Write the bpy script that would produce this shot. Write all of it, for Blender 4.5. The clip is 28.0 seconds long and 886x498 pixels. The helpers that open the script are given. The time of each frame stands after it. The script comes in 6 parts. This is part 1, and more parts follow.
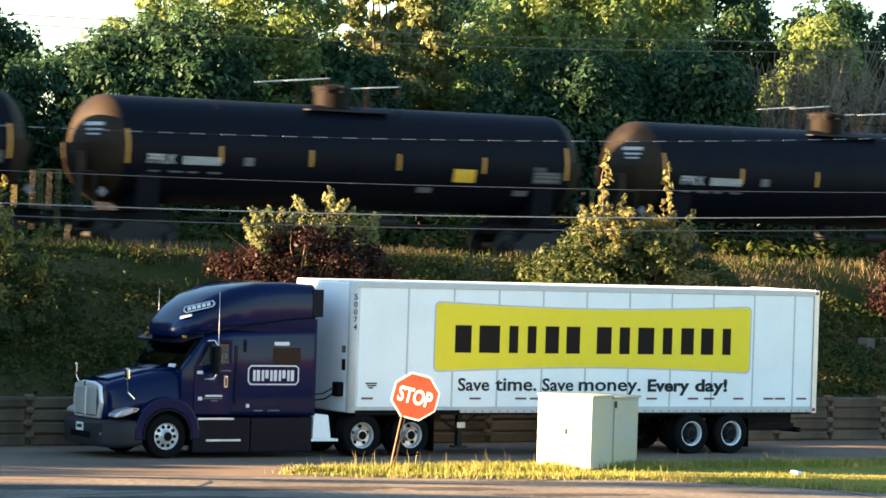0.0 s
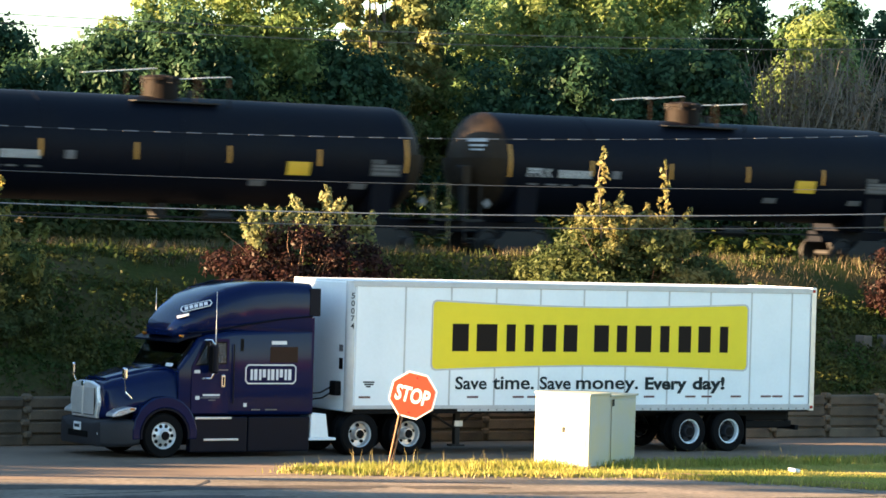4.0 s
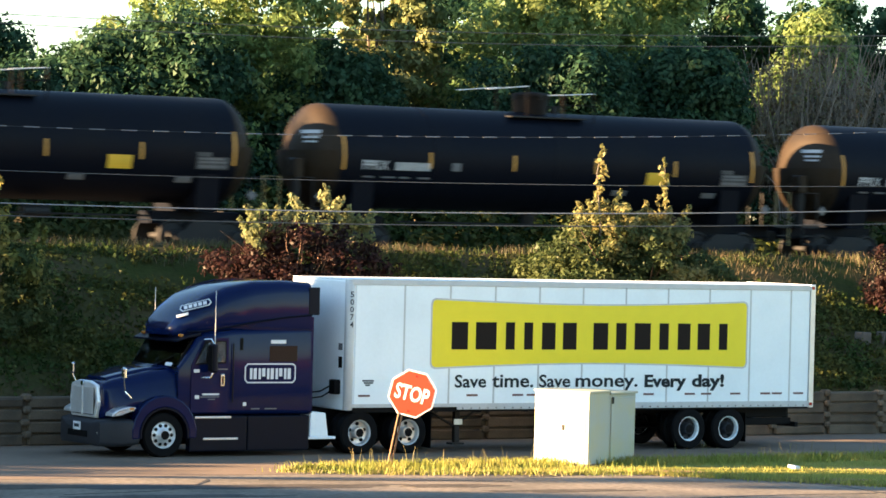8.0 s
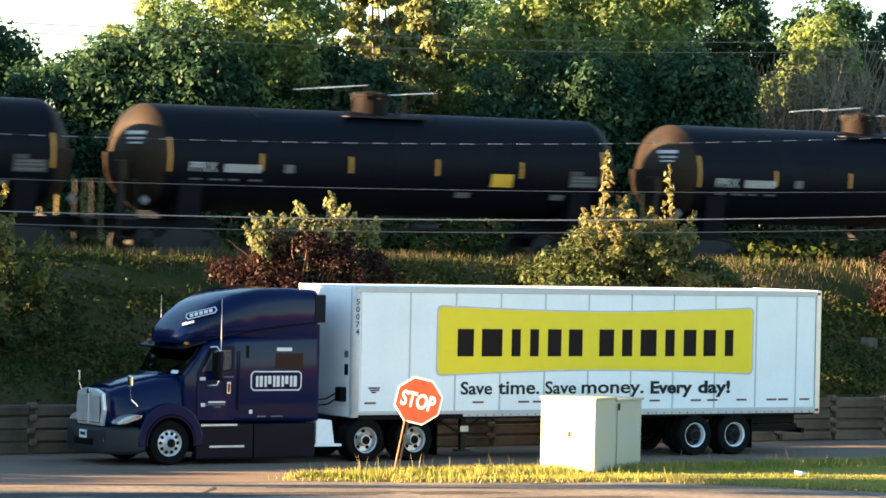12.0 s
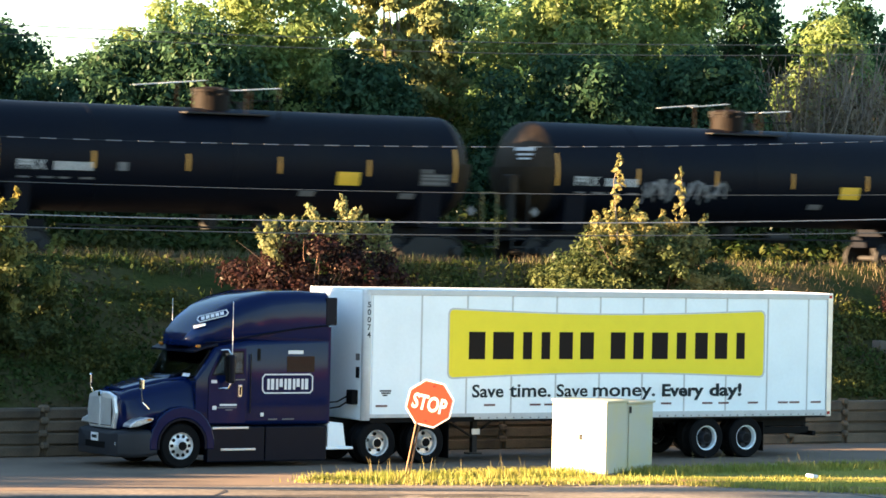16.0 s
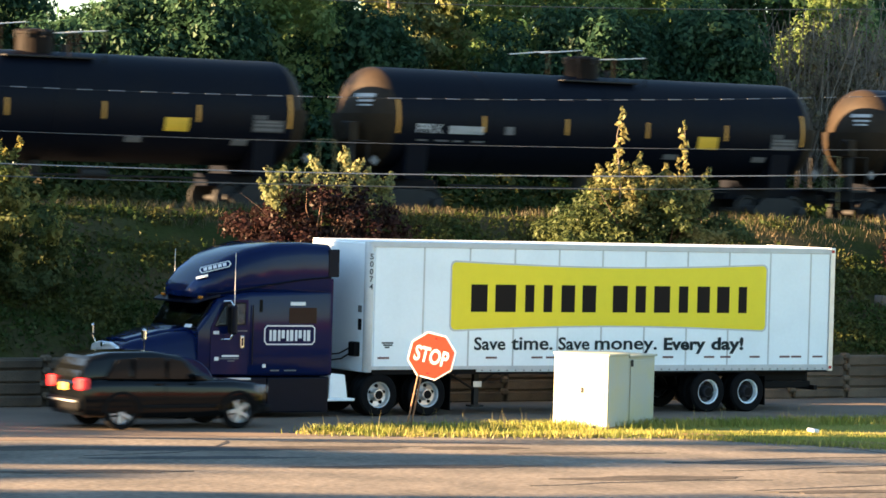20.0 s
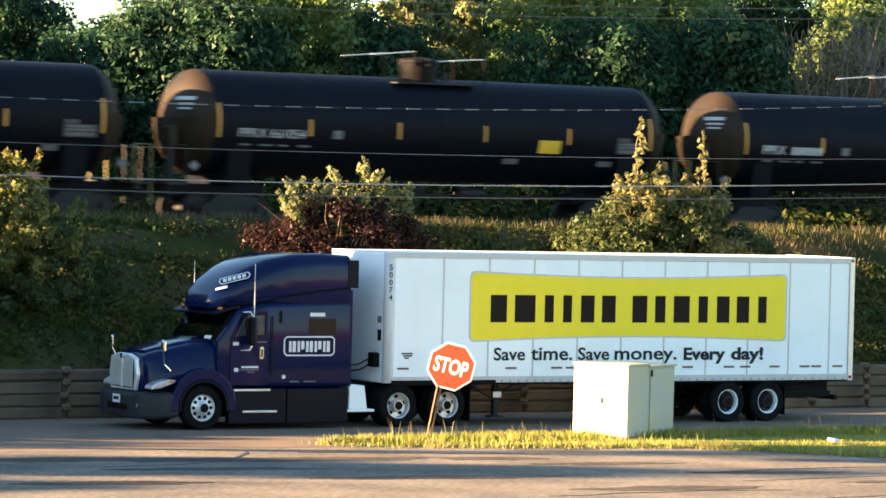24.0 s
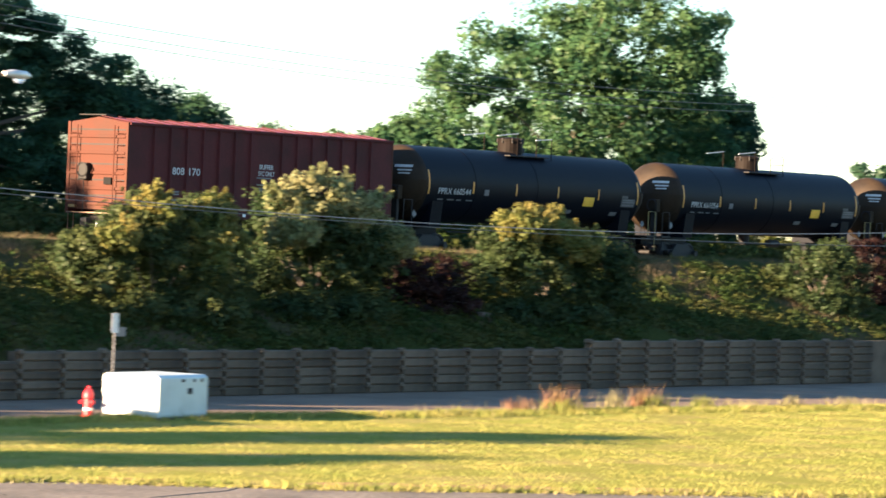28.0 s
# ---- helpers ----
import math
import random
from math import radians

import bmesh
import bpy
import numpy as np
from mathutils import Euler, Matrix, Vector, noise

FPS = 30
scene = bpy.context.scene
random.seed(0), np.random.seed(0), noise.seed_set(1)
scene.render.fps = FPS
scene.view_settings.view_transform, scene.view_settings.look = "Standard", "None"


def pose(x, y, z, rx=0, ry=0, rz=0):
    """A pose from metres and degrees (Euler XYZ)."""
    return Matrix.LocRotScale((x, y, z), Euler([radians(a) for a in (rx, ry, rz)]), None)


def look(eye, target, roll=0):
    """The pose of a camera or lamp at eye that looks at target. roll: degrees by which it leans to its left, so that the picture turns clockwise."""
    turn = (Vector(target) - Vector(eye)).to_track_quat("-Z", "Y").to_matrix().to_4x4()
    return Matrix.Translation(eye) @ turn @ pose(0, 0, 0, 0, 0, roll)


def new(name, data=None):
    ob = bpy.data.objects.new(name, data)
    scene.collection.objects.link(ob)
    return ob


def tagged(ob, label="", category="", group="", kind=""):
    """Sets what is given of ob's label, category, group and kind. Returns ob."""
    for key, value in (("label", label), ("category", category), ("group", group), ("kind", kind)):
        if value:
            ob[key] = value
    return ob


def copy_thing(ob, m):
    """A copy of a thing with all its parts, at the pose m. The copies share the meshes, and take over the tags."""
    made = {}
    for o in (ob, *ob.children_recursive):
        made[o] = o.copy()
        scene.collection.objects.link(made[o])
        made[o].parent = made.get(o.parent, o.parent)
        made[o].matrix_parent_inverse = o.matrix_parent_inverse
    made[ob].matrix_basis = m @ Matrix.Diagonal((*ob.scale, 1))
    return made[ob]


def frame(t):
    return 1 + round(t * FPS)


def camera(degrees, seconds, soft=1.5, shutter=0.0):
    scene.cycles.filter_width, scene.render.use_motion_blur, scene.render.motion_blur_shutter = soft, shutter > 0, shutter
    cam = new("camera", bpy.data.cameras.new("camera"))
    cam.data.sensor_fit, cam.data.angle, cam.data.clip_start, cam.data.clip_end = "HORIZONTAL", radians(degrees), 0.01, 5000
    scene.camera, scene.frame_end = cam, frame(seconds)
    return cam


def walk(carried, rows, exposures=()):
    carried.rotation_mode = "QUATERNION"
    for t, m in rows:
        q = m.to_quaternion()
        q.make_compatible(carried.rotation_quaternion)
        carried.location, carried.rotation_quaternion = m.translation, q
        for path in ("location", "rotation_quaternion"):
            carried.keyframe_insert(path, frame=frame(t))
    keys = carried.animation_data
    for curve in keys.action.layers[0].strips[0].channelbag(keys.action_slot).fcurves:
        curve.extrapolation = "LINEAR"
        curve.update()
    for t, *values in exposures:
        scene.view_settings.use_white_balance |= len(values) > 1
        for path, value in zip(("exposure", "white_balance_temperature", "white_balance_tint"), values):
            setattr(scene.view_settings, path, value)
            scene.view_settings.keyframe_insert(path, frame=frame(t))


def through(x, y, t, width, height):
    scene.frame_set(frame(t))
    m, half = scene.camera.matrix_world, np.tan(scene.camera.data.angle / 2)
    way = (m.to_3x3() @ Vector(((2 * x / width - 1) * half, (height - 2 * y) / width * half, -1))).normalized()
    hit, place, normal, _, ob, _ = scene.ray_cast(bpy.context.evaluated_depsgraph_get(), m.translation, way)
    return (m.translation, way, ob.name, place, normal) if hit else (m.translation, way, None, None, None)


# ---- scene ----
# A fixed stand, 5.35 m above the road, that pans; x runs along the tracks, y across them.
EYE = 5.35
cam = camera(14.53, 28.0, soft=1.6, shutter=0.28)
# seconds, bearing from +y towards +x, pitch, roll
PAN = [
    (0, 31.569, -0.438, -1.82),
    (0.5, 31.584, -0.448, -1.77),
    (1, 31.590, -0.452, -1.76),
    (1.5, 31.596, -0.458, -1.74),
    (2, 31.599, -0.458, -1.72),
    (2.5, 31.606, -0.459, -1.70),
    (3, 31.612, -0.459, -1.71),
    (3.5, 31.615, -0.458, -1.69),
    (5.5, 31.628, -0.471, -1.59),
    (6, 31.631, -0.475, -1.58),
    (6.5, 31.634, -0.478, -1.51),
    (7, 31.636, -0.481, -1.46),
    (7.5, 31.637, -0.482, -1.42),
    (8, 31.639, -0.487, -1.43),
    (8.5, 31.645, -0.491, -1.40),
    (9, 31.650, -0.491, -1.36),
    (9.5, 31.654, -0.492, -1.35),
    (10, 31.655, -0.485, -1.31),
    (10.5, 31.633, -0.461, -1.26),
    (11, 31.605, -0.433, -1.26),
    (11.5, 31.575, -0.406, -1.29),
    (12, 31.548, -0.373, -1.25),
    (12.5, 31.518, -0.341, -1.27),
    (14.5, 31.403, -0.298, -1.27),
    (15, 31.380, -0.299, -1.28),
    (15.5, 31.368, -0.301, -1.23),
    (16, 31.361, -0.330, -1.24),
    (16.5, 31.356, -0.400, -1.31),
    (17, 31.354, -0.502, -1.38),
    (17.5, 31.346, -0.602, -1.40),
    (18, 31.341, -0.702, -1.47),
    (18.5, 31.334, -0.801, -1.52),
    (19, 31.330, -0.904, -1.55),
    (19.5, 31.320, -1.011, -1.59),
    (20, 31.313, -1.116, -1.58),
    (20.5, 31.307, -1.208, -1.61),
    (22.5, 31.190, -1.197, -1.52),
    (23, 31.126, -1.115, -1.46),
    (23.5, 31.065, -1.033, -1.42),
    (24, 30.997, -0.950, -1.41),
    (24.5, 30.936, -0.868, -1.38),
    (25, 30.880, -0.783, -1.31),
    (25.5, 31.831, -0.675, -1.34),
    (26, 36.048, -0.513, -1.37),
    (26.5, 41.278, -0.403, -1.73),
    (27, 45.666, -0.333, -1.58),
    (27.5, 49.110, -0.403, -2.02),
    (28, 52.378, -0.330, -2.32),
]


def stand(t, a, p, r):
    ahead = 3.4 if t > 27.95 else 0.0
    s, c = math.sin(radians(a)), math.cos(radians(a))
    return pose(ahead * s, ahead * c, EYE, 90 + p, r, -a)


walk(cam, [(t, stand(t, a, p, r)) for t, a, p, r in PAN], [(0.0, 3.65, 7150, 3), (12.0, 3.65, 7150, 3), (16.0, 3.80, 7150, 3), (20.0, 3.60, 7200, 3), (24.0, 3.68, 7200, 3), (25.0, 3.83, 7200, 3), (26.5, 3.82, 6900, 3), (27.4, 3.60, 6150, 3), (28.0, 3.27, 6050, 3)])

# ---- world and sun ----
SUN_EL, SUN_FROM = 11.0, Vector((-0.945, 0.327, 0.0)).normalized()
world = bpy.data.worlds.new("world")
scene.world = world
world.use_nodes = True
wn = world.node_tree.nodes
sky = wn.new("ShaderNodeTexSky")
sky.sky_type, sky.sun_disc = "NISHITA", False
sky.sun_elevation = radians(SUN_EL)
sky.sun_rotation = math.atan2(SUN_FROM.x, SUN_FROM.y)
sky.air_density, sky.dust_density, sky.ozone_density = 1.0, 0.2, 3.4
wn["Background"].inputs[1].default_value = 0.05
tint = wn.new("ShaderNodeMix")
tint.data_type, tint.blend_type = "RGBA", "MULTIPLY"
tint.inputs[0].default_value, tint.inputs[7].default_value = 1.0, (1.125, 1.025, 0.975, 1)
world.node_tree.links.new(sky.outputs[0], tint.inputs[6])
world.node_tree.links.new(tint.outputs[2], wn["Background"].inputs[0])
sun = new("sun", bpy.data.lights.new("sun", "SUN"))
sun.data.energy, sun.data.angle, sun.data.color = 4.7, radians(0.6), (1.0, 0.67, 0.42)
up = Vector((SUN_FROM.x, SUN_FROM.y, math.tan(radians(SUN_EL))))
sun.matrix_world = look(up * 100, (0, 0, 0))

# ---- materials ----
MATS = {}


def mat(name, color, rough=0.6, metal=0.0, vary=0.15, scale=3.0, fine=40.0, bump=0.0, second=None, amount=0.5, random_part=0.0,
        glow=0.0, coat=0.0, spec=0.5):
    """A node material: base colour broken up by a coarse and a fine noise, an optional second colour in stains, relief."""
    if name in MATS:
        return MATS[name]
    m = bpy.data.materials.new(name)
    m.use_nodes = True
    n, l = m.node_tree.nodes, m.node_tree.links
    b = n["Principled BSDF"]
    b.inputs["Roughness"].default_value, b.inputs["Metallic"].default_value = rough, metal
    b.inputs["Coat Weight"].default_value, b.inputs["Specular IOR Level"].default_value = coat, spec
    co = n.new("ShaderNodeTexCoord")
    big, small = n.new("ShaderNodeTexNoise"), n.new("ShaderNodeTexNoise")
    big.inputs["Scale"].default_value, small.inputs["Scale"].default_value = scale, fine
    big.inputs["Detail"].default_value = 6
    for t in (big, small):
        l.new(co.outputs["Object"], t.inputs["Vector"])
    mix = n.new("ShaderNodeMix")
    mix.data_type = "RGBA"
    two = second or tuple(c * (1 - vary) for c in color)
    mix.inputs[6].default_value, mix.inputs[7].default_value = (*color, 1), (*two, 1)
    ramp = n.new("ShaderNodeValToRGB")
    ramp.color_ramp.elements[0].position, ramp.color_ramp.elements[1].position = 0.62 - amount * 0.4, 0.8 - amount * 0.2
    l.new(big.outputs[0], ramp.inputs[0])
    l.new(ramp.outputs[0], mix.inputs[0])
    hsv = n.new("ShaderNodeHueSaturation")
    l.new(mix.outputs[2], hsv.inputs["Color"])
    val = n.new("ShaderNodeMapRange")
    val.inputs["To Min"].default_value, val.inputs["To Max"].default_value = 1 - vary, 1 + vary
    l.new(small.outputs[0], val.inputs[0])
    last = val.outputs[0]
    if random_part:
        info, r2, mul = n.new("ShaderNodeObjectInfo"), n.new("ShaderNodeMapRange"), n.new("ShaderNodeMath")
        r2.inputs["To Min"].default_value, r2.inputs["To Max"].default_value = 1 - random_part, 1 + random_part
        mul.operation = "MULTIPLY"
        l.new(info.outputs["Random"], r2.inputs[0])
        l.new(r2.outputs[0], mul.inputs[0])
        l.new(last, mul.inputs[1])
        last = mul.outputs[0]
    l.new(last, hsv.inputs["Value"])
    l.new(hsv.outputs[0], b.inputs["Base Color"])
    if bump:
        bp = n.new("ShaderNodeBump")
        bp.inputs["Strength"].default_value, bp.inputs["Distance"].default_value = bump, 0.02
        l.new(small.outputs[0], bp.inputs["Height"])
        l.new(bp.outputs[0], b.inputs["Normal"])
    if glow:
        b.inputs["Emission Color"].default_value, b.inputs["Emission Strength"].default_value = (*color, 1), glow
    MATS[name] = m
    return m


def leaf_mat(name, a, b, through=0.35):
    """Leaves: two colours mixed leaf by leaf, some light passing through."""
    m = bpy.data.materials.new(name)
    m.use_nodes = True
    n, l = m.node_tree.nodes, m.node_tree.links
    n.remove(n["Principled BSDF"])
    geo, mix, hsv, val = n.new("ShaderNodeNewGeometry"), n.new("ShaderNodeMix"), n.new("ShaderNodeHueSaturation"), n.new("ShaderNodeMapRange")
    co, noi, rmp = n.new("ShaderNodeTexCoord"), n.new("ShaderNodeTexNoise"), n.new("ShaderNodeMapRange")
    noi.inputs["Scale"].default_value = 0.9
    rmp.inputs["From Min"].default_value, rmp.inputs["From Max"].default_value = 0.4, 0.62
    l.new(co.outputs["Object"], noi.inputs["Vector"])
    l.new(noi.outputs[0], rmp.inputs[0])
    mix.data_type = "RGBA"
    mix.inputs[6].default_value, mix.inputs[7].default_value = (*a, 1), (*b, 1)
    l.new(rmp.outputs[0], mix.inputs[0])
    val.inputs["To Min"].default_value, val.inputs["To Max"].default_value = 0.75, 1.28
    l.new(geo.outputs["Random Per Island"], val.inputs[0])
    l.new(val.outputs[0], hsv.inputs["Value"])
    l.new(mix.outputs[2], hsv.inputs["Color"])
    d, t, g, ms, m2 = (n.new("ShaderNodeBsdfDiffuse"), n.new("ShaderNodeBsdfTranslucent"), n.new("ShaderNodeBsdfGlossy"),
                       n.new("ShaderNodeMixShader"), n.new("ShaderNodeMixShader"))
    g.inputs["Roughness"].default_value = 0.45
    g.inputs["Color"].default_value = (0.6, 0.6, 0.55, 1)
    ms.inputs[0].default_value, m2.inputs[0].default_value = through, 0.012
    for s in (d, t):
        l.new(hsv.outputs[0], s.inputs["Color"])
    l.new(d.outputs[0], ms.inputs[1])
    l.new(t.outputs[0], ms.inputs[2])
    l.new(ms.outputs[0], m2.inputs[1])
    l.new(g.outputs[0], m2.inputs[2])
    l.new(m2.outputs[0], n["Material Output"].inputs["Surface"])
    MATS[name] = m
    return m


def glass(name, color=(0.55, 0.65, 0.68), rough=0.03):
    m = bpy.data.materials.new(name)
    m.use_nodes = True
    b = m.node_tree.nodes["Principled BSDF"]
    b.inputs["Base Color"].default_value = (*color, 1)
    b.inputs["Transmission Weight"].default_value, b.inputs["Roughness"].default_value = 0.85, rough
    b.inputs["IOR"].default_value = 1.45
    MATS[name] = m
    return m


ASPHALT = mat("asphalt", (0.190, 0.142, 0.106), 0.9, vary=0.25, scale=0.35, fine=30, bump=0.3, second=(0.128, 0.098, 0.075), amount=0.5, spec=0.12)
OLD_ASPHALT = mat("worn_asphalt", (0.195, 0.165, 0.132), 0.92, vary=0.7, scale=0.5, fine=7, bump=0.5, second=(0.110, 0.096, 0.079), amount=0.6, spec=0.15)
TAR = mat("tar", (0.05, 0.047, 0.045), 0.8, vary=0.4, scale=2, fine=9, spec=0.2)
LAWN = mat("lawn_soil", (0.215, 0.21, 0.052), 1.0, vary=0.25, scale=0.4, fine=14, bump=0.08, second=(0.29, 0.235, 0.09), amount=0.4, spec=0.0)
# slope soil: dark colour includes the shade lying on the bank
SLOPE = mat("slope_soil_shaded", (0.036, 0.044, 0.015), 1.0, vary=0.4, scale=0.35, fine=9, bump=0.4, second=(0.075, 0.056, 0.034), amount=0.45, spec=0.0)
BALLAST = mat("ballast", (0.065, 0.060, 0.055), 0.95, vary=0.4, scale=2, fine=25, bump=0.8)
TIMBER = mat("wall_timber", (0.125, 0.096, 0.069), 0.9, vary=0.25, scale=1.2, fine=22, bump=0.4, second=(0.070, 0.056, 0.043), amount=0.5, random_part=0.22, spec=0.1)
STEEL = mat("dark_steel", (0.010, 0.009, 0.0088), 0.7, 0.2, vary=0.3, scale=2, bump=0.2)
RAIL = mat("rail_steel", (0.2, 0.15, 0.11), 0.45, 0.8)
TANK = mat("black_tank_paint", (0.0032, 0.0044, 0.0085), 0.5, vary=0.25, scale=0.5, fine=8, second=(0.0055, 0.006, 0.0085), amount=0.35, spec=0.07)
DOME = mat("brown_steel", (0.0095, 0.0065, 0.005), 0.7, vary=0.3, spec=0.1)
YELLOW = mat("yellow_marking", (0.72, 0.42, 0.035), 0.55, vary=0.15)
STRIPE = mat("amber_stripe", (0.60, 0.28, 0.045), 0.55, vary=0.2)
GRILLE = mat("satin_chrome", (0.78, 0.78, 0.77), 0.42, 0.6, vary=0.1)
LETTER = mat("white_lettering", (0.72, 0.72, 0.72), 0.6, vary=0.1)
DULLWHITE = mat("worn_white_lettering", (0.46, 0.46, 0.46), 0.65, vary=0.3, fine=12)
GREYLET = mat("grey_lettering", (0.13, 0.13, 0.135), 0.6, vary=0.25)
BOXCAR = mat("oxide_red_paint", (0.066, 0.0125, 0.0135), 0.7, vary=0.18, scale=0.9, fine=10, second=(0.042, 0.010, 0.010), amount=0.5, bump=0.06, spec=0.18)
# roof panels: sunlight on them put into a pinker red
BOXROOF = mat("sunlit_roof_paint", (0.34, 0.05, 0.06), 0.6, vary=0.2)
FADED_MARK = mat("faded_yellow_marking", (0.24, 0.15, 0.05), 0.6, vary=0.3, fine=9)
BOXEND = mat("orange_red_paint", (0.060, 0.018, 0.010), 0.75, vary=0.2, scale=1.0, second=(0.05, 0.019, 0.012), amount=0.5, spec=0.2)
# tank ends: tan for dust and for the low sun on them
HEAD = mat("sunlit_dusty_tank_end", (0.024, 0.0158, 0.0092), 0.6, vary=0.25, scale=0.8, fine=8, second=(0.0125, 0.0095, 0.0074), amount=0.4, spec=0.15)
WHITE = mat("trailer_white", (0.86, 0.91, 0.92), 0.4, vary=0.04, scale=0.8, fine=12, second=(0.80, 0.85, 0.86), amount=0.4)
ALU = mat("aluminium", (0.62, 0.62, 0.62), 0.38, 0.75, vary=0.12)
RAILGREY = mat("rail_grey", (0.52, 0.53, 0.53), 0.5, 0.2, vary=0.12)
SIGNYEL = mat("banner_yellow", (0.90, 0.69, 0.014), 0.45, vary=0.03)
BROWN = mat("banner_brown", (0.013, 0.008, 0.006), 0.6, vary=0.05, spec=0.12)
SLATE = mat("slogan_grey", (0.018, 0.026, 0.030), 0.6, vary=0.05, spec=0.12)
BLUE = mat("navy_paint", (0.0016, 0.0075, 0.044), 0.11, 0.0, vary=0.12, coat=0.0, spec=0.2)
NAVYDARK = mat("navy_plastic", (0.0018, 0.003, 0.010), 0.4, vary=0.2, spec=0.13)
BLACK = mat("black_plastic", (0.0035, 0.0035, 0.004), 0.6, vary=0.3, spec=0.1)
RUBBER = mat("tyre_rubber", (0.006, 0.006, 0.0065), 0.85, vary=0.3, bump=0.2, spec=0.1)
CHROME = mat("chrome", (0.75, 0.75, 0.74), 0.14, 1.0, vary=0.05)
GREYPL = mat("grey_plastic", (0.018, 0.020, 0.025), 0.55, vary=0.15, spec=0.25)
GLASS = glass("tinted_glass", (0.35, 0.42, 0.45))
SCREEN = glass("windscreen_glass", (0.30, 0.36, 0.34))
SCREEN.node_tree.nodes["Principled BSDF"].inputs["IOR"].default_value = 1.25
SCREEN.node_tree.nodes["Principled BSDF"].inputs["Transmission Weight"].default_value = 1.0
CARGLASS = mat("dark_car_glass", (0.006, 0.007, 0.008), 0.06, vary=0.1, spec=0.4)
LENS = glass("lamp_lens", (0.9, 0.92, 0.92), 0.08)
AMBER = mat("amber_lens", (0.5, 0.17, 0.02), 0.25)
REDLENS = mat("red_lens", (0.35, 0.012, 0.014), 0.25)
TAILRED = mat("lit_tail_lens", (0.8, 0.03, 0.04), 0.25, glow=0.035)
REDTAPE = mat("red_white_tape", (0.12, 0.045, 0.045), 0.4)
SIGNRED = mat("sign_red", (0.80, 0.05, 0.02), 0.4, vary=0.06, scale=2)
SIGNWHITE = mat("sign_white", (0.82, 0.80, 0.76), 0.45, vary=0.04)
RUST = mat("rusty_post", (0.24, 0.12, 0.06), 0.8, vary=0.3, scale=4)
CREAM = mat("cream_cabinet_paint", (0.335, 0.355, 0.30), 0.55, vary=0.08, scale=1.5, second=(0.37, 0.36, 0.22), amount=0.5)
GREENISH = mat("pale_cabinet_paint", (0.46, 0.52, 0.51), 0.45, vary=0.08, scale=1.5, second=(0.38, 0.43, 0.42), amount=0.4)
HYDRED = mat("hydrant_red", (0.62, 0.02, 0.03), 0.4, vary=0.12)
POLE = mat("weathered_pole", (0.125, 0.103, 0.084), 0.9, vary=0.3, scale=2, fine=30, bump=0.3, second=(0.08, 0.066, 0.054))
LAMPGREY = mat("lamp_grey", (0.55, 0.55, 0.53), 0.4, 0.4)
CABLE = mat("cable", (0.035, 0.035, 0.035), 0.5)
CABLE2 = mat("bright_cable", (0.20, 0.20, 0.21), 0.5, 0.2)
CABLE3 = mat("dull_cable", (0.12, 0.12, 0.12), 0.6)
CONCRETE = mat("concrete", (0.095, 0.08, 0.066), 0.9, vary=0.25, scale=3, bump=0.3)
BARK = mat("bark", (0.10, 0.08, 0.06), 0.95, vary=0.3, scale=4, bump=0.5)
TWIG = mat("dry_twigs", (0.17, 0.14, 0.11), 0.95, vary=0.3)
SUVPAINT = mat("black_car_paint", (0.003, 0.0035, 0.004), 0.10, 0.0, vary=0.1, spec=0.24)
WHEELGREY = mat("alloy", (0.45, 0.45, 0.45), 0.35, 0.7, vary=0.15)
PLATE = mat("plate_amber", (0.75, 0.42, 0.08), 0.5)
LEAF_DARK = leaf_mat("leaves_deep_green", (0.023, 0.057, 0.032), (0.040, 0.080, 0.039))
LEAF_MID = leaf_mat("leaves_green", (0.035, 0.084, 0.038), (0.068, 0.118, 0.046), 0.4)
# lime leaves: sunlight on the tall crowns, put into the colour
LEAF_LIT_LIME = leaf_mat("leaves_sunlit_lime", (0.115, 0.185, 0.066), (0.215, 0.268, 0.096), 0.6)
# pale leaves: sunlit bush tops, the light put into the colour
LEAF_LIT_PALE = leaf_mat("leaves_sunlit_pale", (0.165, 0.185, 0.080), (0.26, 0.25, 0.12), 0.4)
LEAF_SPRUCE = leaf_mat("needles", (0.12, 0.15, 0.06), (0.20, 0.21, 0.09), 0.3)
# yellow leaves likewise stand for the sunlit parts of bushes
LEAF_LIT_YEL = leaf_mat("leaves_sunlit_yellow", (0.125, 0.145, 0.042), (0.24, 0.205, 0.062), 0.45)
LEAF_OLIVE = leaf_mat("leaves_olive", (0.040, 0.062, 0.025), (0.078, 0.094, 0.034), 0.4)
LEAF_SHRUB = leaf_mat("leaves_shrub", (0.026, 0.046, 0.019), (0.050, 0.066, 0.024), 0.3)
LEAF_RED = leaf_mat("leaves_maroon", (0.015, 0.0095, 0.0095), (0.034, 0.015, 0.0135), 0.3)
# the next three brighten bush leaves where the sun strikes
LEAF_LIT_GOLD = leaf_mat("leaves_sunlit_golden", (0.140, 0.150, 0.060), (0.225, 0.195, 0.078), 0.45)
LEAF_LIT_GREEN = leaf_mat("leaves_sunlit_green", (0.130, 0.155, 0.068), (0.205, 0.205, 0.095), 0.45)
LEAF_LIT_RUSSET = leaf_mat("leaves_sunlit_russet", (0.085, 0.035, 0.022), (0.130, 0.052, 0.028), 0.4)
LEAF_DRY = leaf_mat("leaves_withered", (0.10, 0.085, 0.06), (0.15, 0.12, 0.07), 0.3)
GRASS = leaf_mat("grass_blades", (0.19, 0.215, 0.048), (0.305, 0.278, 0.078), 0.4)
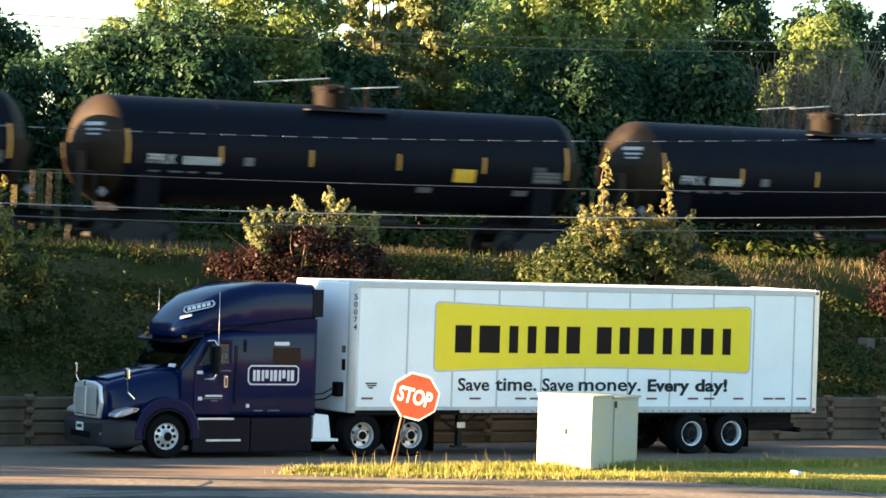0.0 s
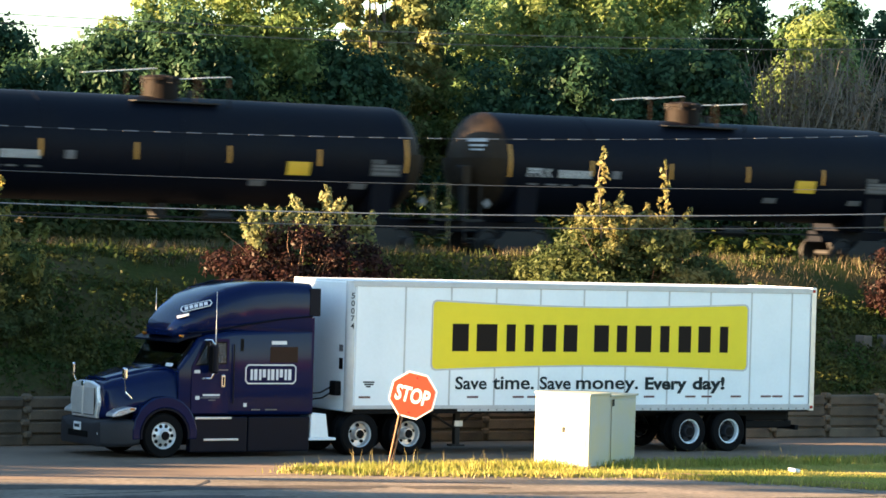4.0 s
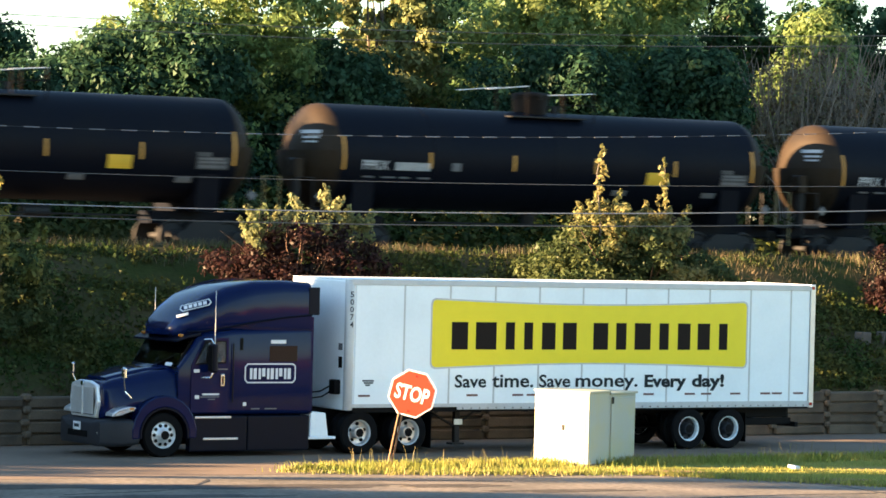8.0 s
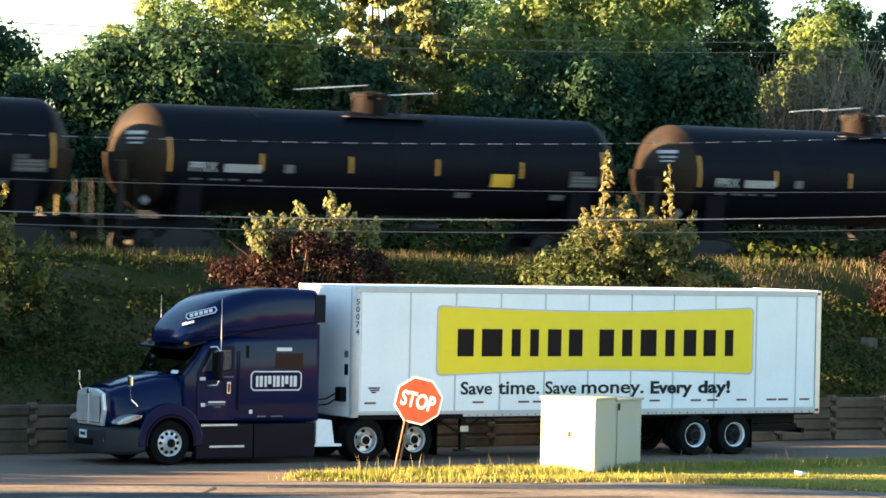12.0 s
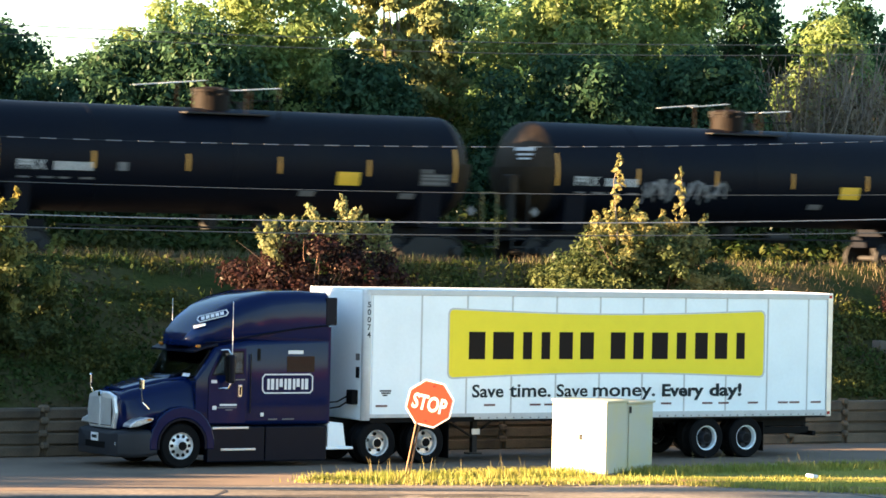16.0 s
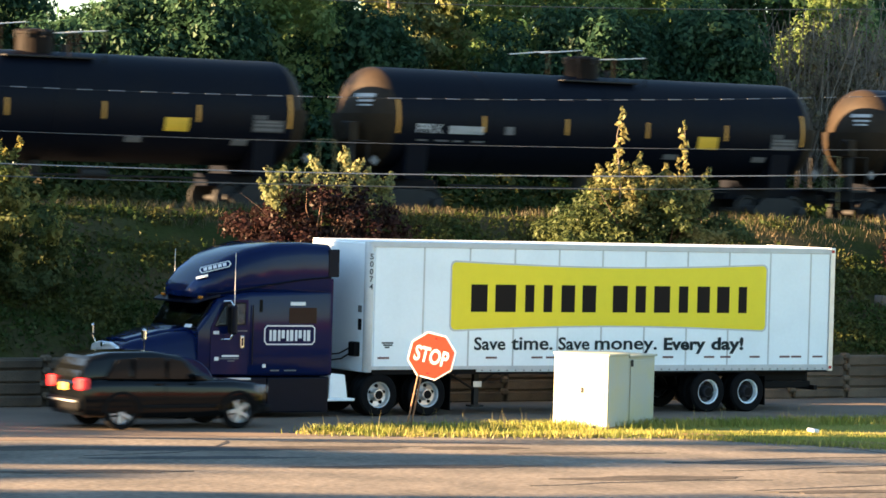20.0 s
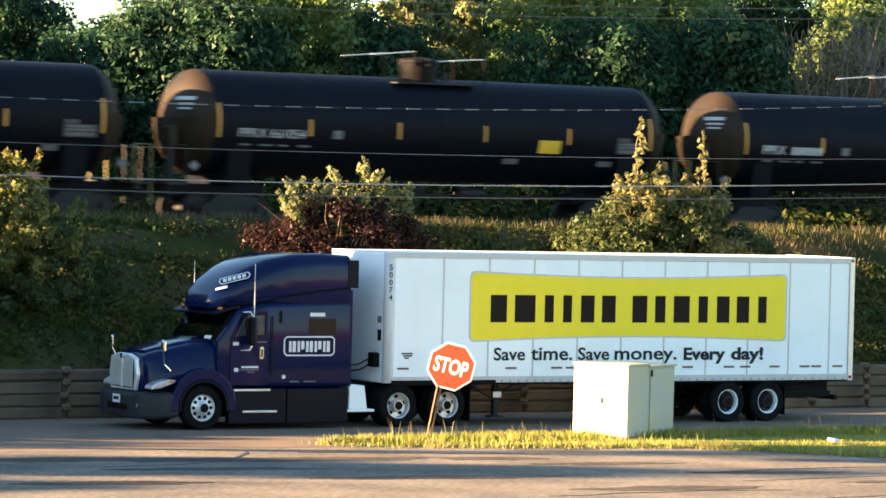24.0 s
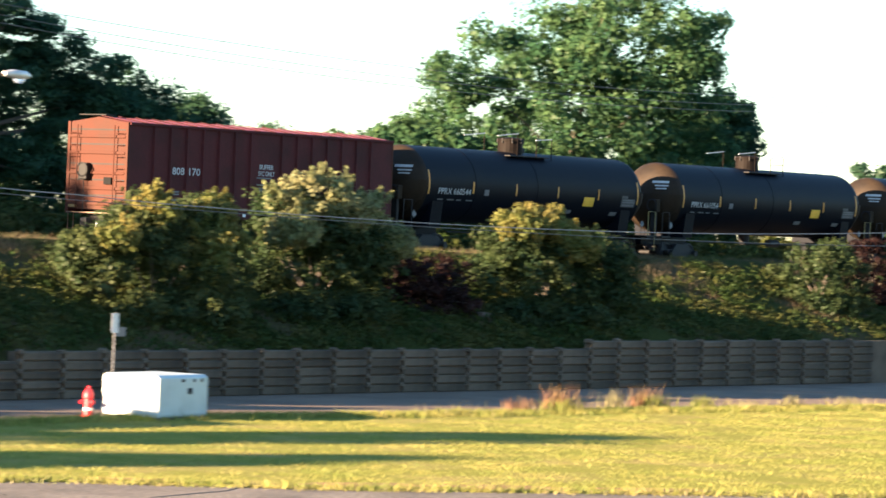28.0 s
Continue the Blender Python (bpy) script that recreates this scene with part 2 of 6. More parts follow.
GRASS_DRY = leaf_mat("dry_grass", (0.20, 0.185, 0.085), (0.24, 0.20, 0.10), 0.3)
# slope weeds: darkened in the colour for the bank's shade
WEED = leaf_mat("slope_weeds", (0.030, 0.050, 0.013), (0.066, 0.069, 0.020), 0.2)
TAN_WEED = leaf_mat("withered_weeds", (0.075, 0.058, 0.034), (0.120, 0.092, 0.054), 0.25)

# ---- mesh helpers ----


def mesh_of(name, bm, material=None, smooth=False):
    me = bpy.data.meshes.new(name)
    bm.normal_update()
    bm.to_mesh(me)
    bm.free()
    if material:
        me.materials.append(material)
    if smooth:
        me.polygons.foreach_set("use_smooth", [True] * len(me.polygons))
        me.set_sharp_from_angle(angle=radians(38))
    return me


def part(name, bm, material, parent, label="", smooth=False):
    ob = new(name, mesh_of(name, bm, material, smooth))
    ob.parent = parent
    return tagged(ob, label) if label else ob


def thing(name, label, category, group="", kind="", at=None):
    ob = new(name)
    ob.empty_display_size = 0.3
    if at is not None:
        ob.matrix_world = at
    return tagged(ob, label, category, group, kind)


def lone(name, bm, material, label, category, group="", kind="", at=None, smooth=False):
    ob = new(name, mesh_of(name, bm, material, smooth))
    if at is not None:
        ob.matrix_world = at
    return tagged(ob, label, category, group, kind)


def share(name, mesh, parent, m):
    ob = new(name, mesh)
    ob.parent = parent
    ob.matrix_basis = m
    return ob


def raw(name, verts, faces, material):
    me = bpy.data.meshes.new(name)
    me.from_pydata(verts, [], faces)
    me.update()
    me.materials.append(material)
    return me


def box(x0, y0, z0, x1, y1, z1, bevel=0.0, bm=None, seg=2):
    b = bmesh.new()
    bmesh.ops.create_cube(b, size=1)
    bmesh.ops.scale(b, verts=b.verts, vec=(x1 - x0, y1 - y0, z1 - z0))
    bmesh.ops.translate(b, verts=b.verts, vec=((x0 + x1) / 2, (y0 + y1) / 2, (z0 + z1) / 2))
    if bevel:
        bmesh.ops.bevel(b, geom=b.edges[:], offset=bevel, segments=seg, affect="EDGES", profile=0.5)
    return add(bm, b)


def add(bm, b):
    """Joins bmesh b into bm (or gives b back)."""
    if bm is None:
        return b
    me = bpy.data.meshes.new("tmp")
    b.to_mesh(me)
    b.free()
    bm.from_mesh(me)
    bpy.data.meshes.remove(me)
    return bm


def cyl(p, q, r, r2=None, n=12, bm=None, caps=True):
    p, q = Vector(p), Vector(q)
    b = bmesh.new()
    bmesh.ops.create_cone(b, cap_ends=caps, segments=n, radius1=r, radius2=r if r2 is None else r2, depth=(q - p).length)
    m = Matrix.Translation((p + q) / 2) @ (q - p).to_track_quat("Z", "Y").to_matrix().to_4x4()
    bmesh.ops.transform(b, matrix=m, verts=b.verts)
    return add(bm, b)


def prism(points, axis, a, b_, bevel=0.0, bm=None):
    """A flat outline (two coordinates) drawn out along an axis from a to b_."""
    b = bmesh.new()
    put = {"x": lambda u, v, w: (w, u, v), "y": lambda u, v, w: (u, w, v), "z": lambda u, v, w: (u, v, w)}[axis]
    lo = [b.verts.new(put(u, v, a)) for u, v in points]
    hi = [b.verts.new(put(u, v, b_)) for u, v in points]
    n = len(points)
    b.faces.new(lo)
    b.faces.new(hi[::-1])
    for i in range(n):
        b.faces.new((lo[i], hi[i], hi[(i + 1) % n], lo[(i + 1) % n]))
    bmesh.ops.recalc_face_normals(b, faces=b.faces[:])
    if bevel:
        bmesh.ops.bevel(b, geom=b.edges[:], offset=bevel, segments=2, affect="EDGES", profile=0.5)
    return add(bm, b)


def loft(rings, bm=None, caps=True):
    b = bmesh.new()
    rows = [[b.verts.new(p) for p in ring] for ring in rings]
    n = len(rows[0])
    for r, s in zip(rows, rows[1:]):
        for i in range(n):
            b.faces.new((r[i], r[(i + 1) % n], s[(i + 1) % n], s[i]))
    if caps:
        b.faces.new(rows[0][::-1])
        b.faces.new(rows[-1])
    bmesh.ops.recalc_face_normals(b, faces=b.faces[:])
    return add(bm, b)


def lathe(profile, n=24, axis="z", bm=None, caps=True):
    """profile: (radius, height) pairs turned about an axis."""
    rings = []
    for r, h in profile:
        ring = []
        for i in range(n):
            a = 2 * math.pi * i / n
            u, v = r * math.cos(a), r * math.sin(a)
            ring.append({"z": (u, v, h), "y": (u, h, v), "x": (h, u, v)}[axis])
        rings.append(ring)
    return loft(rings, bm, caps)


def ring_yz(x, y0, y1, z0, z1, r, n=4, top_in=0.0):
    """A rounded rectangle in the plane x, its top drawn in by top_in on each side."""
    out = []
    for cy, cz, a0 in ((y1 - r, z1 - r, 0), (y0 + r, z1 - r, 90), (y0 + r, z0 + r, 180), (y1 - r, z0 + r, 270)):
        for i in range(n + 1):
            a = radians(a0 + 90 * i / n)
            y, z = cy + r * math.cos(a), cz + r * math.sin(a)
            k = top_in * max(0.0, (z - z0) / (z1 - z0))
            mid = (y0 + y1) / 2
            y = mid + (y - mid) * (1 - k / ((y1 - y0) / 2))
            out.append((x, y, z))
    return out


def tube(points, r, n=6, bm=None):
    pts = [Vector(p) for p in points]
    rings = []
    for i, p in enumerate(pts):
        d = (pts[min(i + 1, len(pts) - 1)] - pts[max(i - 1, 0)]).normalized()
        q = d.to_track_quat("Z", "Y").to_matrix()
        rings.append([p + q @ Vector((r * math.cos(2 * math.pi * k / n), r * math.sin(2 * math.pi * k / n), 0)) for k in range(n)])
    return loft(rings, bm)


def letters(text, size, bold=0.0, align="LEFT", spacing=1.0):
    """Lettering as a thin mesh in the xz plane that faces -y, its baseline at z = 0."""
    cu = bpy.data.curves.new("text", "FONT")
    cu.body, cu.size, cu.extrude, cu.offset, cu.align_x, cu.space_character = text, size, 0.002, bold, align, spacing
    cu.resolution_u = 3
    ob = bpy.data.objects.new("text", cu)
    me = bpy.data.meshes.new_from_object(ob)
    bpy.data.objects.remove(ob)
    bpy.data.curves.remove(cu)
    bm = bmesh.new()
    bm.from_mesh(me)
    bpy.data.meshes.remove(me)
    bmesh.ops.transform(bm, matrix=pose(0, 0, 0, 90, 0, 0), verts=bm.verts)
    return bm


def shifted(bm, m):
    bmesh.ops.transform(bm, matrix=m, verts=bm.verts)
    return bm


def fit_width(bm, x0, x1, z0=None, z1=None):
    xs, zs = [v.co.x for v in bm.verts], [v.co.z for v in bm.verts]
    kx = (x1 - x0) / (max(xs) - min(xs))
    lo, hi = min(zs), max(zs)
    kz = 1 if z0 is None else (z1 - z0) / (hi - lo)
    mx = min(xs)
    for v in bm.verts:
        v.co.x = x0 + (v.co.x - mx) * kx
        if z0 is not None:
            v.co.z = z0 + (v.co.z - lo) * kz
    return bm


def foliage(name, clumps, per, leaf, material, seed, flat=1.0, droop=0.0, kite=True):
    """Many small leaves in clumps. clumps: rows of x, y, z, radius."""
    rng = np.random.default_rng(seed)
    c = np.asarray(clumps, float)
    n = len(c) * per
    d = rng.normal(size=(n, 3))
    d /= np.linalg.norm(d, axis=1)[:, None]
    rad = rng.random(n) ** 0.45
    base = np.repeat(c, per, axis=0)
    p = base[:, :3] + d * (rad * base[:, 3])[:, None] * np.array((1, 1, flat))
    out = d + np.array((0, 0, 0.45)) + rng.normal(size=(n, 3)) * 0.42
    u = np.cross(out, rng.normal(size=(n, 3))) + np.array((0, 0, -droop))
    u /= np.linalg.norm(u, axis=1)[:, None] + 1e-9
    w = np.cross(u, out)
    w /= np.linalg.norm(w, axis=1)[:, None] + 1e-9
    s = leaf * (0.6 + 0.8 * rng.random(n))[:, None]
    if kite:
        corners = (p - u * s, p + w * s * 0.55, p + u * s, p - w * s * 0.55)
    else:
        corners = (p - u * s, p + u * s * 0.7 + w * s * 0.62, p + u * s * 0.7 - w * s * 0.62)
    k = len(corners)
    me = bpy.data.meshes.new(name)
    me.vertices.add(n * k)
    me.vertices.foreach_set("co", np.stack(corners, 1).astype(np.float32).ravel())
    me.loops.add(n * k)
    me.loops.foreach_set("vertex_index", np.arange(n * k, dtype=np.int32))
    me.polygons.add(n)
    me.polygons.foreach_set("loop_start", np.arange(0, n * k, k, dtype=np.int32))
    me.update(calc_edges=True)
    me.materials.append(material)
    return me
# brow blades: colour held down where little sun should reach
BROW = leaf_mat("brow_blades_toned", (0.070, 0.082, 0.036), (0.125, 0.108, 0.056), 0.25)

# ---- the setting ----
WALL_Y, TRACK_Y, RAIL_Z = 71.7, 87.3, 4.25

ground = lone("ground", box(-900, -500, -1.0, 1500, 1800, -0.06), SLOPE, "flat dry ground that reaches the horizon", "ground", kind="structure")
lot = lone("parking_lot", prism([(-60, -30), (160, -30), (160, 61.4), (60, 62.6), (-60, 63.9)], "z", -0.5, 0.0), OLD_ASPHALT,
           "worn patched asphalt parking lot in low sun", "pavement", kind="structure")
road = lone("road", prism([(-120, 63.9), (60, 62.6), (160, 61.4), (260, 61), (260, 71.9), (-120, 71.9)], "z", -0.5, 0.004), ASPHALT,
            "grey asphalt road below the railway embankment", "road", kind="structure")
EDGE = [(35.2, 63.4), (37.7, 62.2), (42.8, 61.0), (45.5, 57.7), (49.2, 52.2), (53.0, 50.3), (57.0, 46.5), (66.5, 40.2), (90, 26), (150, 0),
        (150, 50), (104, 60.1), (90, 61.7), (80, 62.6), (73, 64.1), (66, 64.2), (58, 63.9), (48, 63.75), (40, 63.7), (37.0, 63.65)]
lawn = lone("lawn", prism(EDGE, "z", -0.3, 0.05, 0.02), LAWN, "unmown lawn in sun and long shadows", "lawn", kind="structure")
WORN = mat("crumbled_asphalt", (0.085, 0.072, 0.060), 0.95, vary=0.5, scale=1.5, fine=9, bump=0.6, second=(0.05, 0.044, 0.038), amount=0.5, spec=0.1)
pk = random.Random(31)
for k, (x, y, rx, ry) in enumerate(((28.6, 61.0, 2.6, 0.45), (31.6, 60.3, 2.2, 0.6), (34.0, 59.9, 1.5, 0.4), (36.8, 59.3, 1.2, 0.35), (30.2, 58.4, 1.8, 0.35), (38.6, 57.6, 1.6, 0.3), (33.5, 55.6, 2.4, 0.35), (40.5, 55.0, 1.5, 0.3),
                                    (36.5, 52.4, 2.0, 0.4), (42.0, 52.5, 1.4, 0.3), (45.4, 50.0, 1.6, 0.35), (39.5, 49.0, 2.2, 0.3), (48.0, 47.0, 1.5, 0.35), (52.0, 45.0, 1.8, 0.3), (27.0, 56.0, 1.6, 0.35))):
    pts = []
    for i in range(26):
        a = 2 * math.pi * i / 26
        r = 1 + 0.45 * noise.noise((math.cos(a) * 1.8, math.sin(a) * 1.8, k * 7.3)) + pk.uniform(-0.12, 0.12)
        pts.append((x + rx * r * math.cos(a) + 0.1 * ry * math.sin(a), y - 0.16 * rx * r * math.cos(a) + ry * r * math.sin(a)))
    lone("asphalt_patch", prism(pts, "z", -0.01, 0.004 + 0.0004 * k), TAR if k % 3 == 1 else WORN, "dark ragged worn patch in the asphalt", "patch", "worn patches", "structure")

SOIL = mat("bare_soil", (0.26, 0.155, 0.085), 0.95, vary=0.35, scale=1.2, fine=12, bump=0.2, second=(0.19, 0.14, 0.07), amount=0.5, spec=0.05)
for k, (x, y, rx, ry) in enumerate(((58.2, 46.6, 1.4, 0.5), (60.6, 44.9, 1.6, 0.45), (63.4, 42.9, 1.3, 0.5), (54.6, 49.7, 0.9, 0.3), (45.9, 58.2, 1.0, 0.4), (43.6, 61.0, 0.8, 0.25))):
    pts = []
    for i in range(22):
        a = 2 * math.pi * i / 22
        r = 1 + 0.5 * noise.noise((math.cos(a) * 1.7, math.sin(a) * 1.7, 40 + k * 5.1)) + pk.uniform(-0.1, 0.1)
        u, v = rx * r * math.cos(a), ry * r * math.sin(a)
        pts.append((x + 0.82 * u + 0.57 * v, y - 0.57 * u + 0.82 * v))
    lone("soil_patch", prism(pts, "z", 0.0, 0.056 + 0.0004 * k), SOIL, "bare reddish soil at the edge of the lawn", "soil", "soil patches", "structure")

ck = random.Random(77)
for k in range(16):
    x, y = ck.uniform(25, 58), ck.uniform(46, 62.5)
    a = ck.choice((0.0, 0.1, -0.25, 1.2)) + ck.uniform(-.15, .15)
    left, right = [], []
    for i in range(9):
        w = ck.uniform(0.015, 0.07) * (0.3 if i in (0, 8) else 1)
        left.append((x - math.sin(a) * w, y + math.cos(a) * w))
        right.append((x + math.sin(a) * w, y - math.cos(a) * w))
        st = ck.uniform(0.4, 1.0)
        x, y = x + math.cos(a) * st, y + math.sin(a) * st
        a += ck.uniform(-.3, .3)
    lone("crack", prism(right + left[::-1], "z", -0.01, 0.007), TAR, "tar-filled crack in the worn asphalt", "crack", "cracks in the asphalt", "structure")

# the embankment: one slope with an uneven surface
xs = np.arange(-150, 300, 1.0)
PROFILE = [(71.95, 0.6), (72.2, 1.15), (73.5, 1.75), (75.0, 2.5), (76.5, 3.25), (78.0, 4.0), (79.2, 4.42), (80.2, 4.52), (81.2, 4.35), (83.6, 4.0), (91.0, 4.0),
           (92.2, 4.4), (96, 4.6), (120, 4.8), (170, 5.5), (171, -0.5)]
verts, faces = [], []
for x in xs:
    for j, (y, z) in enumerate(PROFILE):
        b = 0 if j in (0, 1, len(PROFILE) - 1) else noise.noise((x * 0.23, y * 0.5, 1)) * 0.18 + noise.noise((x * 0.7, y, 4)) * 0.09
        lift = (0.25 if x > 73 else 0) + (0.25 if x > 102 else 0)
        verts.append((x, y, z + b + (lift * max(0, 1 - (y - 72) / 6) if j else 0)))
m = len(PROFILE)
for i in range(len(xs) - 1):
    for j in range(m - 1):
        a = i * m + j
        faces.append((a, a + m, a + m + 1, a + 1))
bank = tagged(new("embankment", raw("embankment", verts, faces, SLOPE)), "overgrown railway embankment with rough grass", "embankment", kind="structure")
bank.data.polygons.foreach_set("use_smooth", [True] * len(bank.data.polygons))

# a plain unseen brick building behind the lot, added to redden the truck's reflections
BRICK = mat("red_brick", (0.26, 0.085, 0.06), 0.85, vary=0.2, scale=0.6, fine=6, bump=0.2, second=(0.20, 0.07, 0.05), amount=0.5, spec=0.2)
reflected = thing("brick_building", "unseen low red brick building behind the lot, added to be reflected", "building", kind="structure")
part("wall", box(55, -24, 0, 150, -9, 4.0), BRICK, reflected)
part("roof", box(54.7, -24.3, 4.0, 150.3, -8.7, 4.3, 0.03), CONCRETE, reflected)

# track
lone("ballast_bed", prism([(83.8, 3.9), (85.0, 4.12), (89.6, 4.12), (90.8, 3.9)], "x", -150, 300), BALLAST, "grey ballast bed of the track", "ballast", kind="structure")
for y in (TRACK_Y - 0.75, TRACK_Y + 0.75):
    lone("rail", prism([(y - 0.07, 4.1), (y - 0.07, 4.12), (y - 0.02, 4.14), (y - 0.02, 4.21), (y - 0.036, 4.22), (y - 0.036, RAIL_Z), (y + 0.036, RAIL_Z),
                        (y + 0.036, 4.22), (y + 0.02, 4.21), (y + 0.02, 4.14), (y + 0.07, 4.12), (y + 0.07, 4.1)], "x", -150, 300), RAIL,
         "worn steel rail on ballast", "rail", "rails", "structure")

# retaining wall of timber cribs: courses of stretchers between stacks of cross ends
wall = thing("retaining_wall", "weathered timber crib retaining wall beside the road", "wall", kind="structure")
part("backing", box(-20, WALL_Y + 0.06, 0, 73.5, WALL_Y + 0.4, 1.1), TIMBER, wall)
part("backing", box(73.5, WALL_Y + 0.06, 0, 102, WALL_Y + 0.4, 1.38), TIMBER, wall)
part("backing", box(102, WALL_Y + 0.06, 0, 160, WALL_Y + 0.4, 1.65), TIMBER, wall)
BAY, H = 1.755, 0.280
beams = [mesh_of("beam", box(0, 0, 0, 1.62, 0.3, H - 0.035, 0.03, seg=1), TIMBER), mesh_of("beam", box(0, 0, 0, 1.64, 0.3, H - 0.05, 0.045, seg=1), TIMBER),
         mesh_of("beam", box(0, 0, 0, 1.60, 0.32, H - 0.03, 0.025, seg=1), TIMBER)]
ends = [mesh_of("beam_end", box(-0.11, 0, 0, 0.11, 0.3, 0.15, 0.04, seg=1), TIMBER), mesh_of("beam_end", box(-0.09, 0, 0, 0.12, 0.3, 0.17, 0.05, seg=1), TIMBER)]
rng = random.Random(4)
for i in range(-6, 52):
    x = 57.8 + (i - 16) * BAY
    rows = 4 if x < 72.9 else 5 if x < 101.5 else 6
    for k in range(rows):
        share("beam", rng.choice(beams), wall, pose(x + 0.07, WALL_Y - rng.uniform(0, 0.05), k * H + 0.01, rng.uniform(-1.5, 1.5), rng.uniform(-0.5, 0.5), rng.uniform(-0.6, 0.6)))
        share("beam_end", rng.choice(ends), wall, pose(x + rng.uniform(-0.03, 0.03), WALL_Y - 0.06 - rng.uniform(0, 0.06), k * H + 0.17, rng.uniform(-4, 4), 0, 0))

# ---- plants ----


def clumps_in(rng, shells, count, r0, r1):
    """Clumps near the skin of some ellipsoids: rows of cx, cy, cz, rx, ry, rz."""
    out = []
    for i in range(count):
        cx, cy, cz, rx, ry, rz = rng.choice(shells)
        d = Vector((rng.gauss(0, 1), rng.gauss(0, 1), rng.gauss(0, 1))).normalized()
        k = rng.uniform(0.55, 1.02)
        out.append((cx + d.x * rx * k, cy + d.y * ry * k, cz + d.z * rz * k, rng.uniform(r0, r1)))
    return out


def limb(name, rng, base, t, r, parent, material):
    """One limb from base to tip t, with a bend."""
    base, t = Vector(base), Vector(t)
    fork = base + (t - base) * rng.uniform(0.2, 0.35)
    fork.x, fork.y = base.x + (fork.x - base.x) * 0.3, base.y + (fork.y - base.y) * 0.3
    k = rng.uniform(0.6, 1.0)
    mid = (fork + t) / 2 + Vector((rng.uniform(-.2, .2), rng.uniform(-.2, .2), rng.uniform(0, .4)))
    bm = cyl(base, fork, r * k, r * k * 0.8, 6)
    cyl(fork, mid, r * k * 0.8, r * k * 0.45, 6, bm)
    cyl(mid, t, r * k * 0.45, r * k * 0.12, 5, bm)
    part(name, bm, material, parent)


def tree(name, label, category, x, y, z, shells, leafmat, seed, count=150, per=90, leaf=0.16, clump=(0.5, 1.0), trunk=0.22, group="", flat=0.8, droop=0.3):
    """A plant with trunk, limbs and a crown; shells are relative to its foot."""
    rng = random.Random(seed)
    ob = thing(name, label, category, group, at=pose(x, y, z))
    cl = clumps_in(rng, shells, count, *clump)
    crown = new("crown", foliage("crown", cl, per, leaf, leafmat, seed, flat, droop, False))
    crown.parent = ob
    tips = [c[:3] for c in rng.sample(cl, min(10, len(cl)))]
    top = max(s[2] for s in shells)
    part("trunk", cyl((0, 0, -0.3), (0, 0, top * 0.5), trunk, trunk * 0.6, 8), BARK, ob)
    for t in tips:
        limb("limb", rng, (0, 0, top * 0.3), t, trunk * 0.6, ob, BARK)
    return ob


def bush(label, x, y, z, shells, leafmat, seed, count=90, per=150, leaf=0.07, clump=(0.28, 0.56), group="bushes on the embankment", lit=None, spires=(), shoots=0, dead=0):
    """A shrub with several stems; lit: a brighter leaf colour for its sunlit parts, their shells and clumps; shoots:
    upright sprigs; dead: bare twigs.
    """
    rng = random.Random(seed)
    ob = thing("bush", label, "bush", group, at=pose(x, y, z))
    skirt = [(q[0], q[1] - 0.4, 0.35, q[3] * 0.85, q[4], 0.55) for q in shells[:2]]
    cl = clumps_in(rng, shells + skirt, int(count * 2.7), clump[0] * 0.6, clump[1] * 0.75)
    c = new("crown", foliage("crown", cl, per // 2, leaf * 0.9, leafmat, seed, 0.85, 0.2))
    c.parent = ob
    cl2, sprigs = [], []
    # sunlit parts: extra clumps whose leaf colour carries the light
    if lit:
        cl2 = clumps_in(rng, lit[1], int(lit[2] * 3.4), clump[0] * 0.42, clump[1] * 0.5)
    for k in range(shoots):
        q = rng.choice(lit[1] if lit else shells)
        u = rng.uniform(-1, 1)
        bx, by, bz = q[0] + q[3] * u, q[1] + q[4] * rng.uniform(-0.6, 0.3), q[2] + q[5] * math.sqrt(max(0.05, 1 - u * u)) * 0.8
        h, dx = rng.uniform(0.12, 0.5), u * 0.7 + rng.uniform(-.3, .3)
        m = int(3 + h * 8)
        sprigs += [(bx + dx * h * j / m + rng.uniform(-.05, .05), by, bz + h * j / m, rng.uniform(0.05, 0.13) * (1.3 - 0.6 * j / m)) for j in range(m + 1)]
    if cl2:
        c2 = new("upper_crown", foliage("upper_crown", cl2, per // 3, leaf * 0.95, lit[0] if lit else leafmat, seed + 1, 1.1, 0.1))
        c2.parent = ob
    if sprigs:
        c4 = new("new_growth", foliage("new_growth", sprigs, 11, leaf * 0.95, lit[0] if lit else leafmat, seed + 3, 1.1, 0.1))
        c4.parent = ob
    for sx, sy, sz, sh in spires:
        tips = []
        for k in range(22):
            f = k / 21
            gap = 0.4 if 0.42 < f < 0.52 else 1.0
            tips.append((sx + rng.uniform(-1, 1) * 0.17 * (1.25 - f) * gap, sy + rng.uniform(-.12, .12), sz + sh * f, rng.uniform(0.05, 0.12) * (1.1 - 0.5 * f)))
        c3 = new("spire", foliage("spire", tips, 6, leaf * 1.1, lit[0], seed + 5, 1.2, 0.3))
        c3.parent = ob
        limb("stem", rng, (sx, sy, sz - 1.5), (sx, sy, sz + sh), 0.035, ob, TWIG)
    for q in rng.sample(cl, min(16, len(cl))):
        limb("stem", rng, (0, 0, -0.2), q[:3], 0.045, ob, TWIG)
    for k in range(dead):
        q = rng.choice(shells)
        u = rng.uniform(-1, 1)
        tip = (q[0] + q[3] * u * 1.05, q[1] - q[4] * rng.uniform(0.3, 0.9), q[2] + q[5] * rng.uniform(0.4, 1.15))
